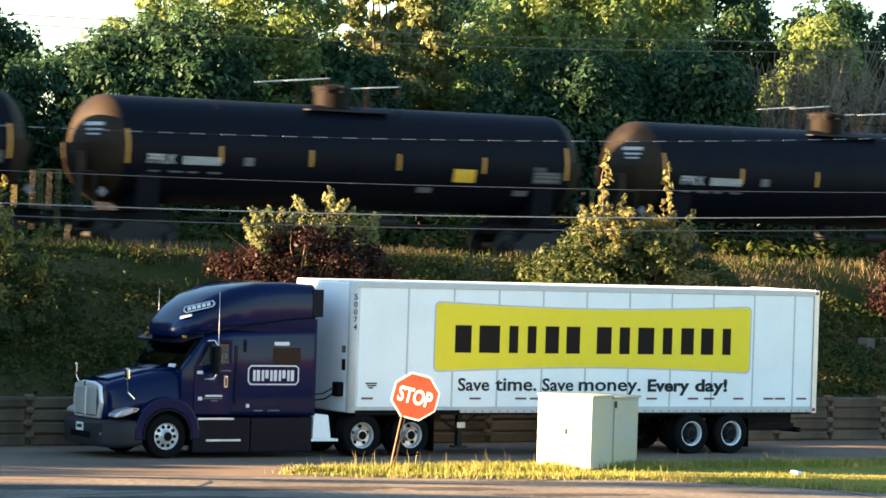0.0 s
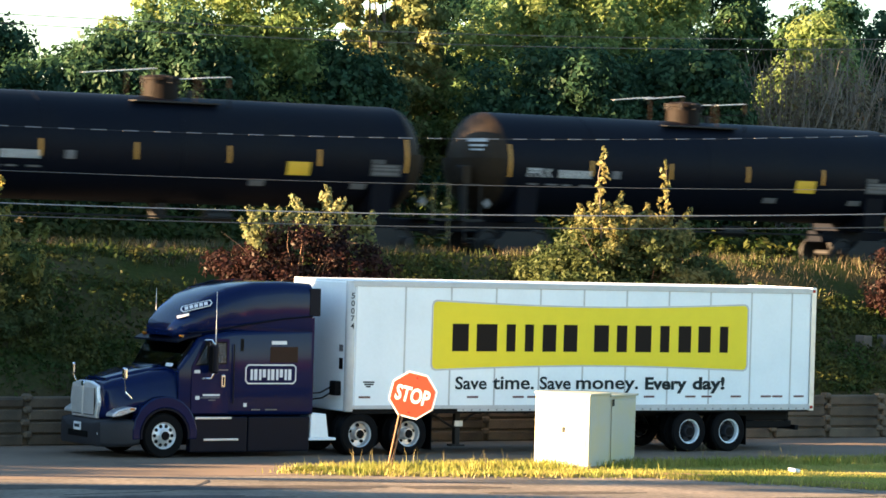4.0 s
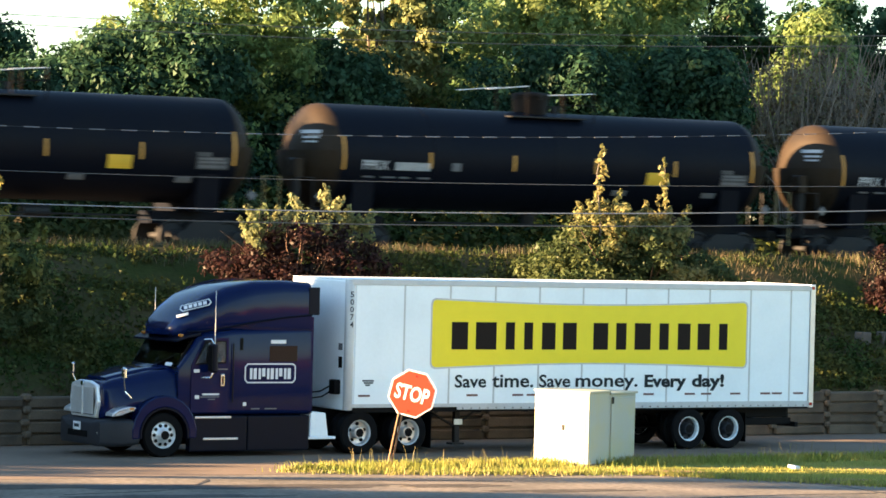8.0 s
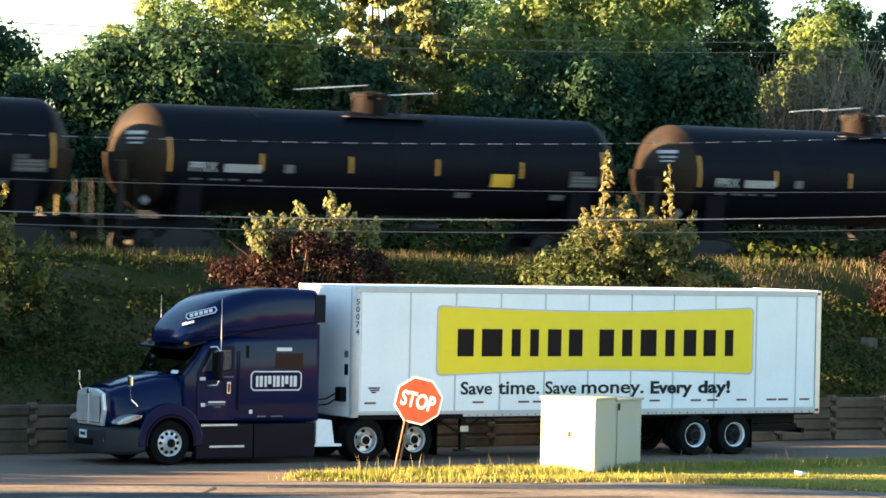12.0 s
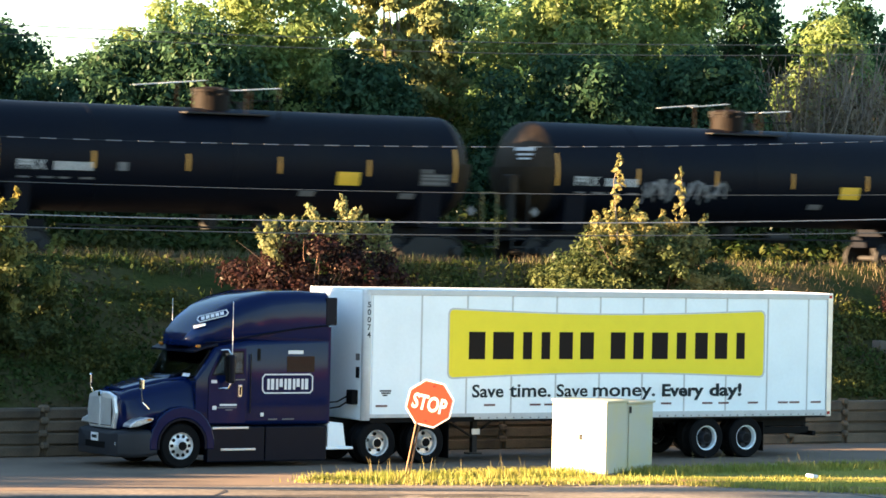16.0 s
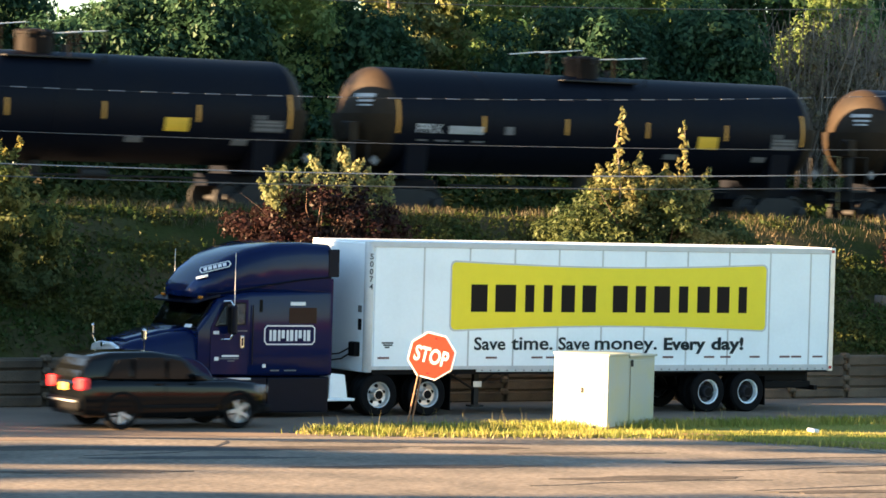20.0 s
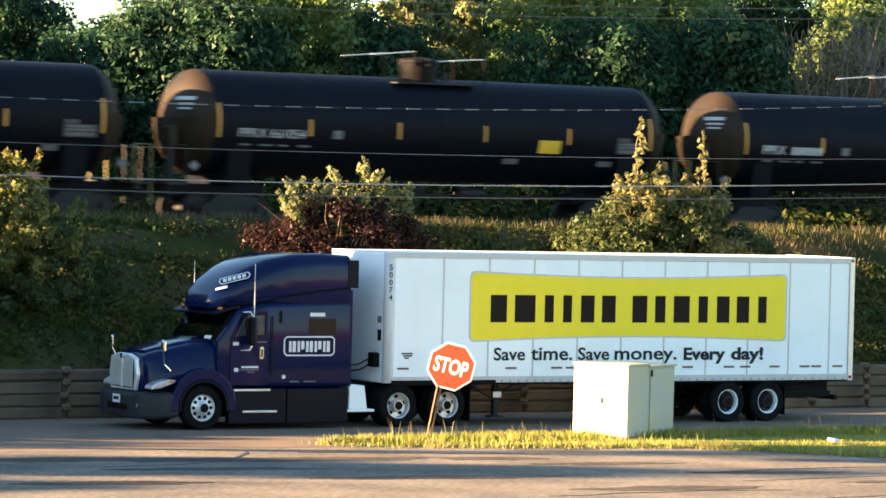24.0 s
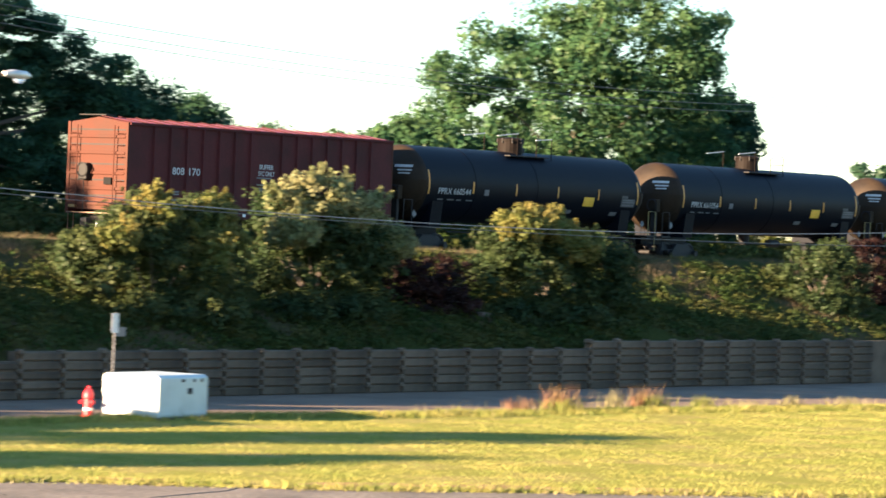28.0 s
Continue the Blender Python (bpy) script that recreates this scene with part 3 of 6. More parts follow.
        limb("twig", rng, (tip[0] * 0.45, tip[1] * 0.4, tip[2] * 0.35), tip, 0.03, ob, DEAD_TWIG)
    return ob


DEAD_TWIG = mat("reddish_twigs", (0.22, 0.13, 0.085), 0.95, vary=0.3)
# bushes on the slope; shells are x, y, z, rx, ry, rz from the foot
bush("green bush on the embankment, sunlit parts coloured yellowish", 33.0, 75.4, 2.4, [(0, 0, 1.5, 2.2, 1.8, 1.6), (-1, 0, 2.4, 1.3, 1.2, 1.2), (1.2, 0, 0.9, 1.4, 1.4, 1.2)], LEAF_OLIVE, 11, 130,
     lit=(LEAF_LIT_YEL, [(-0.3, -.6, 2.6, 1.3, 1, 1.0), (0.4, -.8, 1.7, 1.4, 1, 1.0)], 44), shoots=14)
bush("maroon shrub, its sunlit tops coloured pale green", 42.6, 76.0, 3.1, [(0, 0, 1.15, 2.1, 1.6, 1.2), (-1.2, 0, 0.7, 1.3, 1.3, 1.0), (1.2, 0, 0.8, 1.3, 1.2, 1.1)], LEAF_RED, 12, 120,
     lit=(LEAF_LIT_GREEN, [(0.35, 0, 2.2, 0.85, 0.7, 0.45), (-1.1, -.2, 1.75, 0.5, 0.5, 0.35), (1.6, 0, 1.8, 0.5, 0.4, 0.35)], 12), shoots=26, dead=14)
bush("tall olive bush with two thin spires, sunlit parts coloured golden", 52.6, 76.2, 3.1, [(0, 0, 1.0, 2.9, 1.8, 1.2), (-1.7, 0, 0.7, 1.8, 1.4, 1.0), (2.2, 0.3, 0.6, 2.3, 1.4, 0.9), (0, 0, 1.6, 2.0, 1.3, 0.8)], LEAF_OLIVE, 13, 220,
     lit=(LEAF_LIT_GOLD, [(-0.7, -.3, 2.15, 1.0, 0.8, 0.65), (1.0, -.3, 1.95, 0.8, 0.7, 0.6), (0.2, -.6, 1.55, 1.4, 0.6, 0.5), (1.3, -.9, 0.85, 0.7, 0.5, 0.3)], 52), spires=[(-0.95, -.3, 2.75, 1.55), (1.05, -.3, 2.5, 1.5)], shoots=22, dead=8)
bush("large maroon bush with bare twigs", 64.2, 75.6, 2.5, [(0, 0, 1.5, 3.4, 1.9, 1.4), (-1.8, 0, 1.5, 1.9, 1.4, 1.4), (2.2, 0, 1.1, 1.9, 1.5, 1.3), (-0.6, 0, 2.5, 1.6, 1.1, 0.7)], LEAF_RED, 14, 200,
     lit=(LEAF_LIT_RUSSET, [(-1.6, -.8, 2.2, 1.8, 0.9, 0.9), (0.6, -.7, 2.4, 1.6, 0.8, 0.6)], 26), shoots=18, dead=60)
bush("green bush behind the utility pole, sunlit parts coloured yellow", 71.9, 75.4, 2.5, [(-0.4, 0, 1.4, 2.9, 1.6, 1.1), (1.4, 0, 0.9, 1.9, 1.4, 1.0), (0.4, 0, 2.2, 1.3, 0.9, 0.8)], LEAF_OLIVE, 15, 120,
     lit=(LEAF_LIT_YEL, [(-1.6, -.7, 1.6, 1.6, 0.9, 0.7), (0.6, -.6, 2.3, 1.2, 0.8, 0.7), (1.8, -.8, 1.3, 1.2, 0.8, 0.6)], 60), shoots=20, dead=26)
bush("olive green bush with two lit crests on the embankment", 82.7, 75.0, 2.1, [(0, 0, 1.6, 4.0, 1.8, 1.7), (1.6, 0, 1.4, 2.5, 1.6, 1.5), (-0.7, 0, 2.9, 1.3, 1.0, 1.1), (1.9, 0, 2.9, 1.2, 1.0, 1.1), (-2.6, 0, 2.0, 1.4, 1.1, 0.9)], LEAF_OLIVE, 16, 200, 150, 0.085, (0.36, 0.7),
     lit=(LEAF_LIT_YEL, [(-0.7, -.6, 3.5, 0.7, .6, 0.5), (1.9, -.6, 3.4, 0.8, .6, 0.6), (1.6, -1.2, 2.3, 1.3, .8, 0.8), (-2.6, -.8, 2.6, 0.8, .6, 0.4)], 54), shoots=24)
bush("tall dense green bush, its sunlit top coloured pale", 91.0, 75.4, 2.2, [(0, 0, 1.7, 4.0, 1.9, 1.8), (-0.6, 0, 3.3, 2.7, 1.4, 1.3), (1.6, 0, 2.4, 2.2, 1.4, 1.1)], LEAF_SHRUB, 17, 250, 150, 0.085, (0.36, 0.7),
     lit=(LEAF_LIT_PALE, [(-1.0, -.6, 4.0, 2.0, 1.0, 0.8), (1.0, -.8, 3.6, 1.7, 0.8, 0.7), (2.9, -.9, 2.6, 0.9, 0.6, 0.5), (-2.4, -1.0, 2.9, 1.0, 0.7, 0.6)], 96), shoots=30)
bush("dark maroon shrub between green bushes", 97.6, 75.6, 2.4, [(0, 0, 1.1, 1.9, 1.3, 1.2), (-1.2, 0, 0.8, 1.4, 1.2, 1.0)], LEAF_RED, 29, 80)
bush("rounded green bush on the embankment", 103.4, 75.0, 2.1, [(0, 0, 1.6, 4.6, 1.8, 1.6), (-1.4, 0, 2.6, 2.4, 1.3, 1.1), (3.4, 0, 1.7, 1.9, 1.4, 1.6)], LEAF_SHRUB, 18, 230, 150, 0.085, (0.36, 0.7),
     lit=(LEAF_LIT_YEL, [(-1.6, -.6, 3.5, 1.9, 1.0, 0.6), (0.8, -.7, 2.9, 1.6, 0.8, 0.5)], 56), shoots=24)
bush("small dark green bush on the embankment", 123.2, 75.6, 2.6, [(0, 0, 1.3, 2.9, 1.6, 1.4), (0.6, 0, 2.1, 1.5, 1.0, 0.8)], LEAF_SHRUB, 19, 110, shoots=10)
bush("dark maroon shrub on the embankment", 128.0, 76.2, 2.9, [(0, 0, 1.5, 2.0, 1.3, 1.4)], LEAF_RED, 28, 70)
bush("green bush on the embankment, sunlit parts coloured yellowish", 131.5, 75.6, 2.6, [(0, 0, 2.2, 2.8, 1.7, 1.9)], LEAF_MID, 20, 110, lit=(LEAF_LIT_YEL, [(-0.5, -.6, 3.3, 2.2, 1, 1.0)], 40), shoots=12)
# unseen bushes further left, their tops set by the shade they cast
for i, (x, top) in enumerate(((-12, 7.0), (-3, 6.5), (5, 5.2), (12, 5.0), (19, 4.2), (25.5, 4.0))):
    bush("dense green bush on the embankment", x, 75.9, 2.5, [(0, 0, top * 0.33, 4.0, 1.7, top * 0.33), (1, 0, top * 0.45, 2.8, 1.3, top * 0.25), (-1.5, 0, top * 0.4, 2.4, 1.3, top * 0.24)], LEAF_OLIVE, 30 + i, 90, 40, 0.2, (0.5, 0.9))

# ---- the train ----
TRAIN_ROWS = [(0.0, -479.48), (8.0, -310.48), (10.4, -259.93), (17.0, -120.64), (20.0, -57.34), (24.0, 26.28), (26.0, 68.36), (27.0, 89.50), (28.0, 110.35)]
TR, TZ, THALF, Q = 1.5, 2.87, 8.55, 2.8925


def patch(x0, x1, a0, a1, r=TR + 0.006, n=5, bm=None):
    """A thin curved plate on the tank's near side; angles in degrees above its middle line."""
    b = bmesh.new()
    rows = []
    for i in range(n + 1):
        a = radians(a0 + (a1 - a0) * i / n)
        rows.append([b.verts.new((x, -k * math.cos(a), TZ + k * math.sin(a))) for x, k in ((x0, r), (x1, r), (x1, r - 0.01), (x0, r - 0.01))])
    for r0, r1 in zip(rows, rows[1:]):
        for i in range(4):
            b.faces.new((r0[i], r0[(i + 1) % 4], r1[(i + 1) % 4], r1[i]))
    b.faces.new(rows[0])
    b.faces.new(rows[-1][::-1])
    bmesh.ops.recalc_face_normals(b, faces=b.faces[:])
    return add(bm, b)


def on_tank(bm, x, a):
    """Bends flat lettering (in xz, facing -y) on to the tank's side, its foot at angle a."""
    for v in bm.verts:
        ang = radians(a) + v.co.z / TR
        r = TR + 0.008 - v.co.y
        v.co = Vector((x + v.co.x, -r * math.cos(ang), TZ + r * math.sin(ang)))
    return bm


def on_head(y0, y1, z0, z1, n=6):
    """A thin plate that follows the domed tank end."""
    b = bmesh.new()
    rows = []
    for i in range(n + 1):
        y = y0 + (y1 - y0) * i / n
        rows.append([b.verts.new((-(7.33 + 0.79 * math.sqrt(max(0.01, 1 - (y * y + z * z) / TR ** 2)) + d), y, TZ + z)) for z, d in ((z0, .012), (z1, .012), (z1, -.01), (z0, -.01))])
    for r0, r1 in zip(rows, rows[1:]):
        for i in range(4):
            b.faces.new((r0[i], r0[(i + 1) % 4], r1[(i + 1) % 4], r1[i]))
    b.faces.new(rows[0])
    b.faces.new(rows[-1][::-1])
    bmesh.ops.recalc_face_normals(b, faces=b.faces[:])
    return b


def wheel_profile():
    return [(0.06, -0.09), (0.16, -0.09), (0.18, -0.05), (0.36, -0.03), (0.40, -0.07), (0.455, -0.07), (0.455, 0.04), (0.48, 0.06), (0.48, 0.08), (0.1, 0.08), (0.06, 0.1)]


RAILMARK = mat("drab_yellow_pipe", (0.20, 0.16, 0.06), 0.6, vary=0.2)
WHEEL_ME = mesh_of("wheel", lathe(wheel_profile(), 20, "y"), STEEL, True)
FRAME_ME = mesh_of("side_frame", prism([(-1.15, 0.42), (-1.12, 0.6), (-0.7, 0.62), (-0.45, 0.86), (0.45, 0.86), (0.7, 0.62), (1.12, 0.6), (1.15, 0.42), (0.8, 0.4), (0.4, 0.18), (-0.4, 0.18), (-0.8, 0.4)],
                                       "y", -0.09, 0.09, 0.02), STEEL)
BOLSTER_ME = mesh_of("bolster", box(-0.22, -1.0, 0.5, 0.22, 1.0, 0.8, 0.04), STEEL)
AXLE_ME = mesh_of("axle", cyl((0, -0.85, 0.46), (0, 0.85, 0.46), 0.085, n=10), STEEL)
CAP_ME = mesh_of("bearing_cap", cyl((0, -0.16, 0), (0, 0.0, 0), 0.13, 0.15, n=12), STEEL)
SPRING_ME = mesh_of("spring", lathe([(0.08, 0.2), (0.11, 0.24), (0.08, 0.28), (0.11, 0.32), (0.08, 0.36), (0.11, 0.4), (0.08, 0.44), (0.11, 0.48)], 8), STEEL)


def bogie(car, x):
    bg = share("bogie", BOLSTER_ME, car, pose(x, 0, 0))
    for y in (-1.0, 1.0):
        share("side_frame", FRAME_ME, bg, pose(0, y, 0))
        for dx in (-0.14, 0.14):
            share("spring", SPRING_ME, bg, pose(dx, y, 0))
    for dx in (-0.88, 0.88):
        share("axle", AXLE_ME, bg, pose(dx, 0, 0))
        for y in (-0.75, 0.75):
            share("wheel", WHEEL_ME, bg, pose(dx, y, 0.46, 0, 0, 0 if y < 0 else 180))
        share("bearing_cap", CAP_ME, bg, pose(dx, -1.08, 0.46))


def coupler_bm(x, s):
    bm = box(min(x, x + s * 0.5), -0.09, 0.72, max(x, x + s * 0.5), 0.09, 0.94, 0.03)
    return box(min(x + s * 0.3, x + s * 0.58), -0.17, 0.66, max(x + s * 0.3, x + s * 0.58), 0.17, 1.0, 0.06, bm)


def head_arc():
    return [(TR * math.cos(radians(t)), 7.32 + 0.78 * math.sin(radians(t))) for t in range(0, 91, 10)]


TANK_ME = mesh_of("tank", lathe([(TR, -7.32), (TR, -4.2), (TR + 0.012, -4.19), (TR + 0.012, -4.15), (TR, -4.14), (TR, 0), (TR + 0.012, 0.01), (TR + 0.012, 0.06), (TR, 0.07), (TR, 7.32)], 40, "x", caps=False), TANK, True)
HEAD_ME = mesh_of("tank_head", lathe([(r + 0.0015, h) for r, h in head_arc()], 40, "x", caps=False), HEAD, True)


def shield_bm():
    """The lower half of the tank end, covered by a plate that stands off it."""
    b = bmesh.new()
    rows = []
    for i in range(13):
        a = radians(180 + 180 * i / 12)
        row = []
        for r in (0.02, 0.5, 0.9, 1.2, 1.4, 1.53):
            y, z = r * math.cos(a), min(0.12, r * math.sin(a) + 0.12)
            row.append((y, z, 7.47 + 0.80 * math.sqrt(max(0.0, 1 - (min(r, 1.5) / 1.5) ** 2))))
        rows.append([b.verts.new((-h, y, TZ + z)) for y, z, h in row] + [b.verts.new((-h + 0.04, y, TZ + z)) for y, z, h in row[::-1]])
    for r0, r1 in zip(rows, rows[1:]):
        for i in range(12):
            b.faces.new((r0[i], r0[(i + 1) % 12], r1[(i + 1) % 12], r1[i]))
    b.faces.new(rows[0])
    b.faces.new(rows[-1][::-1])
    bmesh.ops.recalc_face_normals(b, faces=b.faces[:])
    return b


SHIELD_ME = mesh_of("head_shield", shield_bm(), HEAD, True)
PANEL_GREY = mat("stencil_panel", (0.055, 0.055, 0.058), 0.6, vary=0.35, fine=9)


def tank_car(n, number=""):
    car = thing("tank_car", "black tank car with yellow markings in the moving freight train", "tank car", "freight train cars")
    share("tank", TANK_ME, car, pose(0, 0, TZ))
    for rot in (0, 180):
        tagged(share("tank_head", HEAD_ME, car, pose(0, 0, TZ, 0, 0, rot)), "domed tank end, its tan standing for dust and low sun")
        share("head_shield", SHIELD_ME, car, pose(0, 0, 0, 0, 0, rot))
    for k in range(6):
        x = -7.23 + k * Q
        tall = k in (0, 5)
        part("stripe", patch(x - 0.042, x + 0.042, -16 if tall else -12, 21 if tall else 6), STRIPE, car)
    part("warning_plate", patch(3.32, 4.06, -23, -8), YELLOW, car, "yellow rectangular warning plate")
    part("data_panel", patch(6.06, 7.06, -21, -7.5, n=3), PANEL_GREY, car, "grey panel of small stencilled data")
    part("data_panel", patch(6.06, 6.5, -7, -2.5, n=2), PANEL_GREY, car)
    for a0, a1, x0, x1 in ((-10.5, -8.5, 6.12, 6.9), (-14, -12, 6.12, 7.0), (-19.5, -16.5, 6.12, 7.0)):
        part("data_bar", patch(x0, x1, a0, a1, TR + 0.009, n=2), GREYLET, car)
    bm = patch(-3.6, -3.3, -14, -5)
    part("stencil_box", bm, GREYLET, car)
    for i, w in enumerate((0.35, 0.45, 0.3, 0.4)):
        part("small_stencil", patch(-6.55 + i * 0.62, -6.55 + i * 0.62 + w, -24.5, -22.5, n=1), GREYLET, car)
    if number:
        lt = fit_width(letters("PPRX " + number, 0.4, 0.0), 0, 2.1, 0, 0.25)
        part("lettering", on_tank(lt, -6.6, -15), DULLWHITE, car, "white painted car number")
    else:
        bm = on_tank(fit_width(letters("PPRX", 0.4, 0.006), 0, 0.85, 0, 0.27), -6.6, -15)
        part("lettering", bm, DULLWHITE, car, "white painted reporting mark")
        for k in range(6):
            part("number_bar", patch(-5.5 + k * 0.2, -5.36 + k * 0.2, -15, -6, n=2), DULLWHITE, car)
    for x0 in (2.2, 5.5):
        part("stencil_box", patch(x0, x0 + 0.5, -38, -31), GREYLET, car)
    # white bars on the head
    for z0, z1, y0, y1 in ((0.60, 0.70, -1.05, -0.35), (0.46, 0.52, -1.05, -0.5), (0.34, 0.39, -1.0, -0.55)):
        part("head_stencil", on_head(y0, y1, z0, z1), DULLWHITE, car)
    # dome, platform and rails on top
    top = TZ + TR
    dome = part("manway", lathe([(0.52, top - 0.14), (0.52, top + 0.44), (0.55, top + 0.45), (0.55, top + 0.52), (0.45, top + 0.58), (0.1, top + 0.61)], 22), DOME, car, "brown domed manway")
    for k in range(8):
        a = math.pi * k / 4
        part("bolt", cyl((0.54 * math.cos(a), 0.54 * math.sin(a), top + 0.36), (0.54 * math.cos(a), 0.54 * math.sin(a), top + 0.56), 0.035, n=6), STEEL, dome)
    part("valve", cyl((0.95, 0.1, top - 0.1), (0.95, 0.1, top + 0.2), 0.1, n=12), STEEL, car)
    part("platform", box(-1.3, -0.98, TZ + 1.30, 1.4, -0.45, TZ + 1.35, 0.01), STEEL, car)
    part("platform", box(-1.3, 0.45, TZ + 1.30, 1.4, 0.98, TZ + 1.35, 0.01), STEEL, car)
    for x0, x1, z0, z1 in ((-2.05, -0.62, 0.60, 0.74), (0.62, 1.72, 0.52, 0.60)):
        for y in (-0.85, 0.85):
            part("grab_rail", tube([(x0, y, top + z0), (x1, y, top + z1)], 0.02, 5), RAILGREY, car)
    for x, z in ((-0.66, 0.73), (0.66, 0.52), (1.72, 0.60)):
        for y in (-0.85, 0.85):
            part("rail_post", cyl((x, y, TZ + 1.2), (x, y, top + z), 0.022, n=5), DOME, car)
    for y in (-0.85, 0.85):
        part("mid_rail", tube([(0.66, y, top + 0.22), (1.72, y, top + 0.24)], 0.014, 5), DOME, car)
    # sills, ends, ladders
    for s in (-1, 1):
        part("stub_sill", box(*sorted((s * 5.2, s * 8.75))[:1], -0.35, 0.78, max(s * 5.2, s * 8.75), 0.35, 1.15, 0.03), TANK, car)
        part("saddle", prism([(-1.25, 1.15), (1.25, 1.15), (1.38, 2.2), (1.0, 1.75), (0, 1.42), (-1.0, 1.75), (-1.38, 2.2)], "x", s * 6.5 - 0.35, s * 6.5 + 0.35), TANK, car)
        part("end_platform", box(min(s * 8.1, s * 8.8), -1.45, 1.12, max(s * 8.1, s * 8.8), 1.45, 1.18), STEEL, car)
        part("coupler", coupler_bm(s * 8.6, s), STEEL, car)
        for y in (-1.42, 1.42):
            bm = tube([(s * 8.72, y, 0.55), (s * 8.72, y, 2.2), (s * 8.2, y, 2.2), (s * 8.2, y, 1.15)], 0.03, 5)
            part("handrail", bm, RAILMARK if s > 0 else STEEL, car)
            for z in (0.6, 0.85, 1.1):
                part("rung", box(min(s * 8.3, s * 8.75), y - 0.02, z, max(s * 8.3, s * 8.75), y + 0.02, z + 0.03), STEEL, car)
        part("placard", shifted(box(-0.11, -0.01, -0.11, 0.11, 0.01, 0.11), pose(s * 7.9, -1.3, 1.65, 0, 45, 0)), GREYLET, car, "white diamond placard")
        bogie(car, s * 6.6)
    gear = part("brake_housing", box(-8.52, -0.95, 2.2, -8.22, -0.5, 2.75, 0.04), HEAD, car, "hand brake housing in the tan of dust and low sun")
    part("brake_wheel", shifted(lathe([(0.24, -0.015), (0.27, 0), (0.24, 0.015), (0.21, 0)], 16, "x", caps=False), pose(-8.56, -0.72, 2.5)), STEEL, gear)
    part("brake_post", box(-8.45, -0.85, 1.15, -8.3, -0.6, 2.2, 0.01), STEEL, car)
    part("outlet", cyl((0, 0, 0.95), (0, 0, 1.42), 0.2, 0.28, n=12), STEEL, car)
    part("brake_cylinder", cyl((1.2, -0.5, 1.05), (2.0, -0.5, 1.05), 0.17, n=12), STEEL, car)
    part("brake_pipe", cyl((-5, -0.7, 1.0), (5, -0.7, 1.0), 0.03, n=5), STEEL, car)
    return car


car0 = tank_car(0, "660544")
car1 = tank_car(1, "661054")
car2 = tank_car(2)
TRAIN = [car0, car1] + [car2 if n == 2 else copy_thing(car2, pose(18.0 * n, TRACK_Y, RAIL_Z)) for n in range(2, 33)]
# one car carries sprayed scrawls on its side
rg = random.Random(8)
SPRAY = mat("pale_spray_paint", (0.24, 0.24, 0.25), 0.7, vary=0.4, scale=1.5, fine=8)
for k in range(9):
    x0, pts = -4.15 + k * 0.34, []
    for i in range(10):
        a = radians(-34 + 27 * abs(math.sin(i * 0.85 + k * 1.3)) + rg.uniform(-3, 3))
        pts.append((x0 + 0.12 * math.sin(i * 1.4) + 0.05 * i + rg.uniform(-0.05, 0.05), -(TR + 0.004) * math.cos(a), TZ + (TR + 0.004) * math.sin(a)))
    part("scrawl_stroke", tube(pts, 0.034, 4), SPRAY, TRAIN[11], "pale sprayed looping stroke")

# the boxcar at the end
HB = 7.46
BOXCAR_OB = thing("boxcar", "oxide red ribbed boxcar, last in the moving freight train", "boxcar", "freight train cars")
part("body", box(-HB, -1.46, 1.3, HB, 1.46, 4.4), BOXCAR, BOXCAR_OB)
S_ = 2 * HB / 17
xr = -HB + 1.5 * S_
for i in range(14):
    part("rib", prism([(xr - 0.09, -1.46), (xr - 0.05, -1.53), (xr + 0.05, -1.53), (xr + 0.09, -1.46)], "z", 1.32, 4.34), BOXCAR, BOXCAR_OB)
    part("rib", prism([(xr - 0.09, 1.46), (xr - 0.05, 1.53), (xr + 0.05, 1.53), (xr + 0.09, 1.46)], "z", 1.32, 4.34), BOXCAR, BOXCAR_OB)
    xr += S_ * (2 if i == 6 else 1)
for y0, y1 in ((-1.54, -1.44), (1.44, 1.54)):
    part("top_chord", box(-HB, y0, 4.33, HB, y1, 4.43, 0.015), BOXCAR, BOXCAR_OB)
    part("side_sill", box(-HB, y0, 1.14, HB, y1, 1.34, 0.015), BOXCAR, BOXCAR_OB)
part("roof", prism([(-1.5, 4.4), (0, 4.60), (1.5, 4.4)], "x", -HB, HB), BOXCAR, BOXCAR_OB)
for i in range(17):
    x = -HB + (i + 0.5) * S_
    part("roof_seam", prism([(-1.52, 4.42), (-0.1, 4.63), (-0.1, 4.655), (-1.52, 4.445)], "x", x - S_ / 2 - 0.03, x - S_ / 2 + 0.03), BOXCAR, BOXCAR_OB)
    bm = bmesh.new()
    v = [bm.verts.new(p) for p in ((x - S_ * .4, -1.4, 4.43), (x + S_ * .4, -1.4, 4.43), (x + S_ * .4, -0.15, 4.61), (x - S_ * .4, -0.15, 4.61), (x, -0.8, 4.535))]
    for a, b in ((0, 1), (1, 2), (2, 3), (3, 0)):
        bm.faces.new((v[a], v[b], v[4]))
    bm.faces.new((v[3], v[2], v[1], v[0]))
    # lit look comes from the panel colour, gaps stay dark
    part("roof_panel", bm, BOXROOF, BOXCAR_OB)
part("running_board", box(-HB, -0.3, 4.66, -HB + 0.5, 1.0, 4.69), STEEL, BOXCAR_OB)
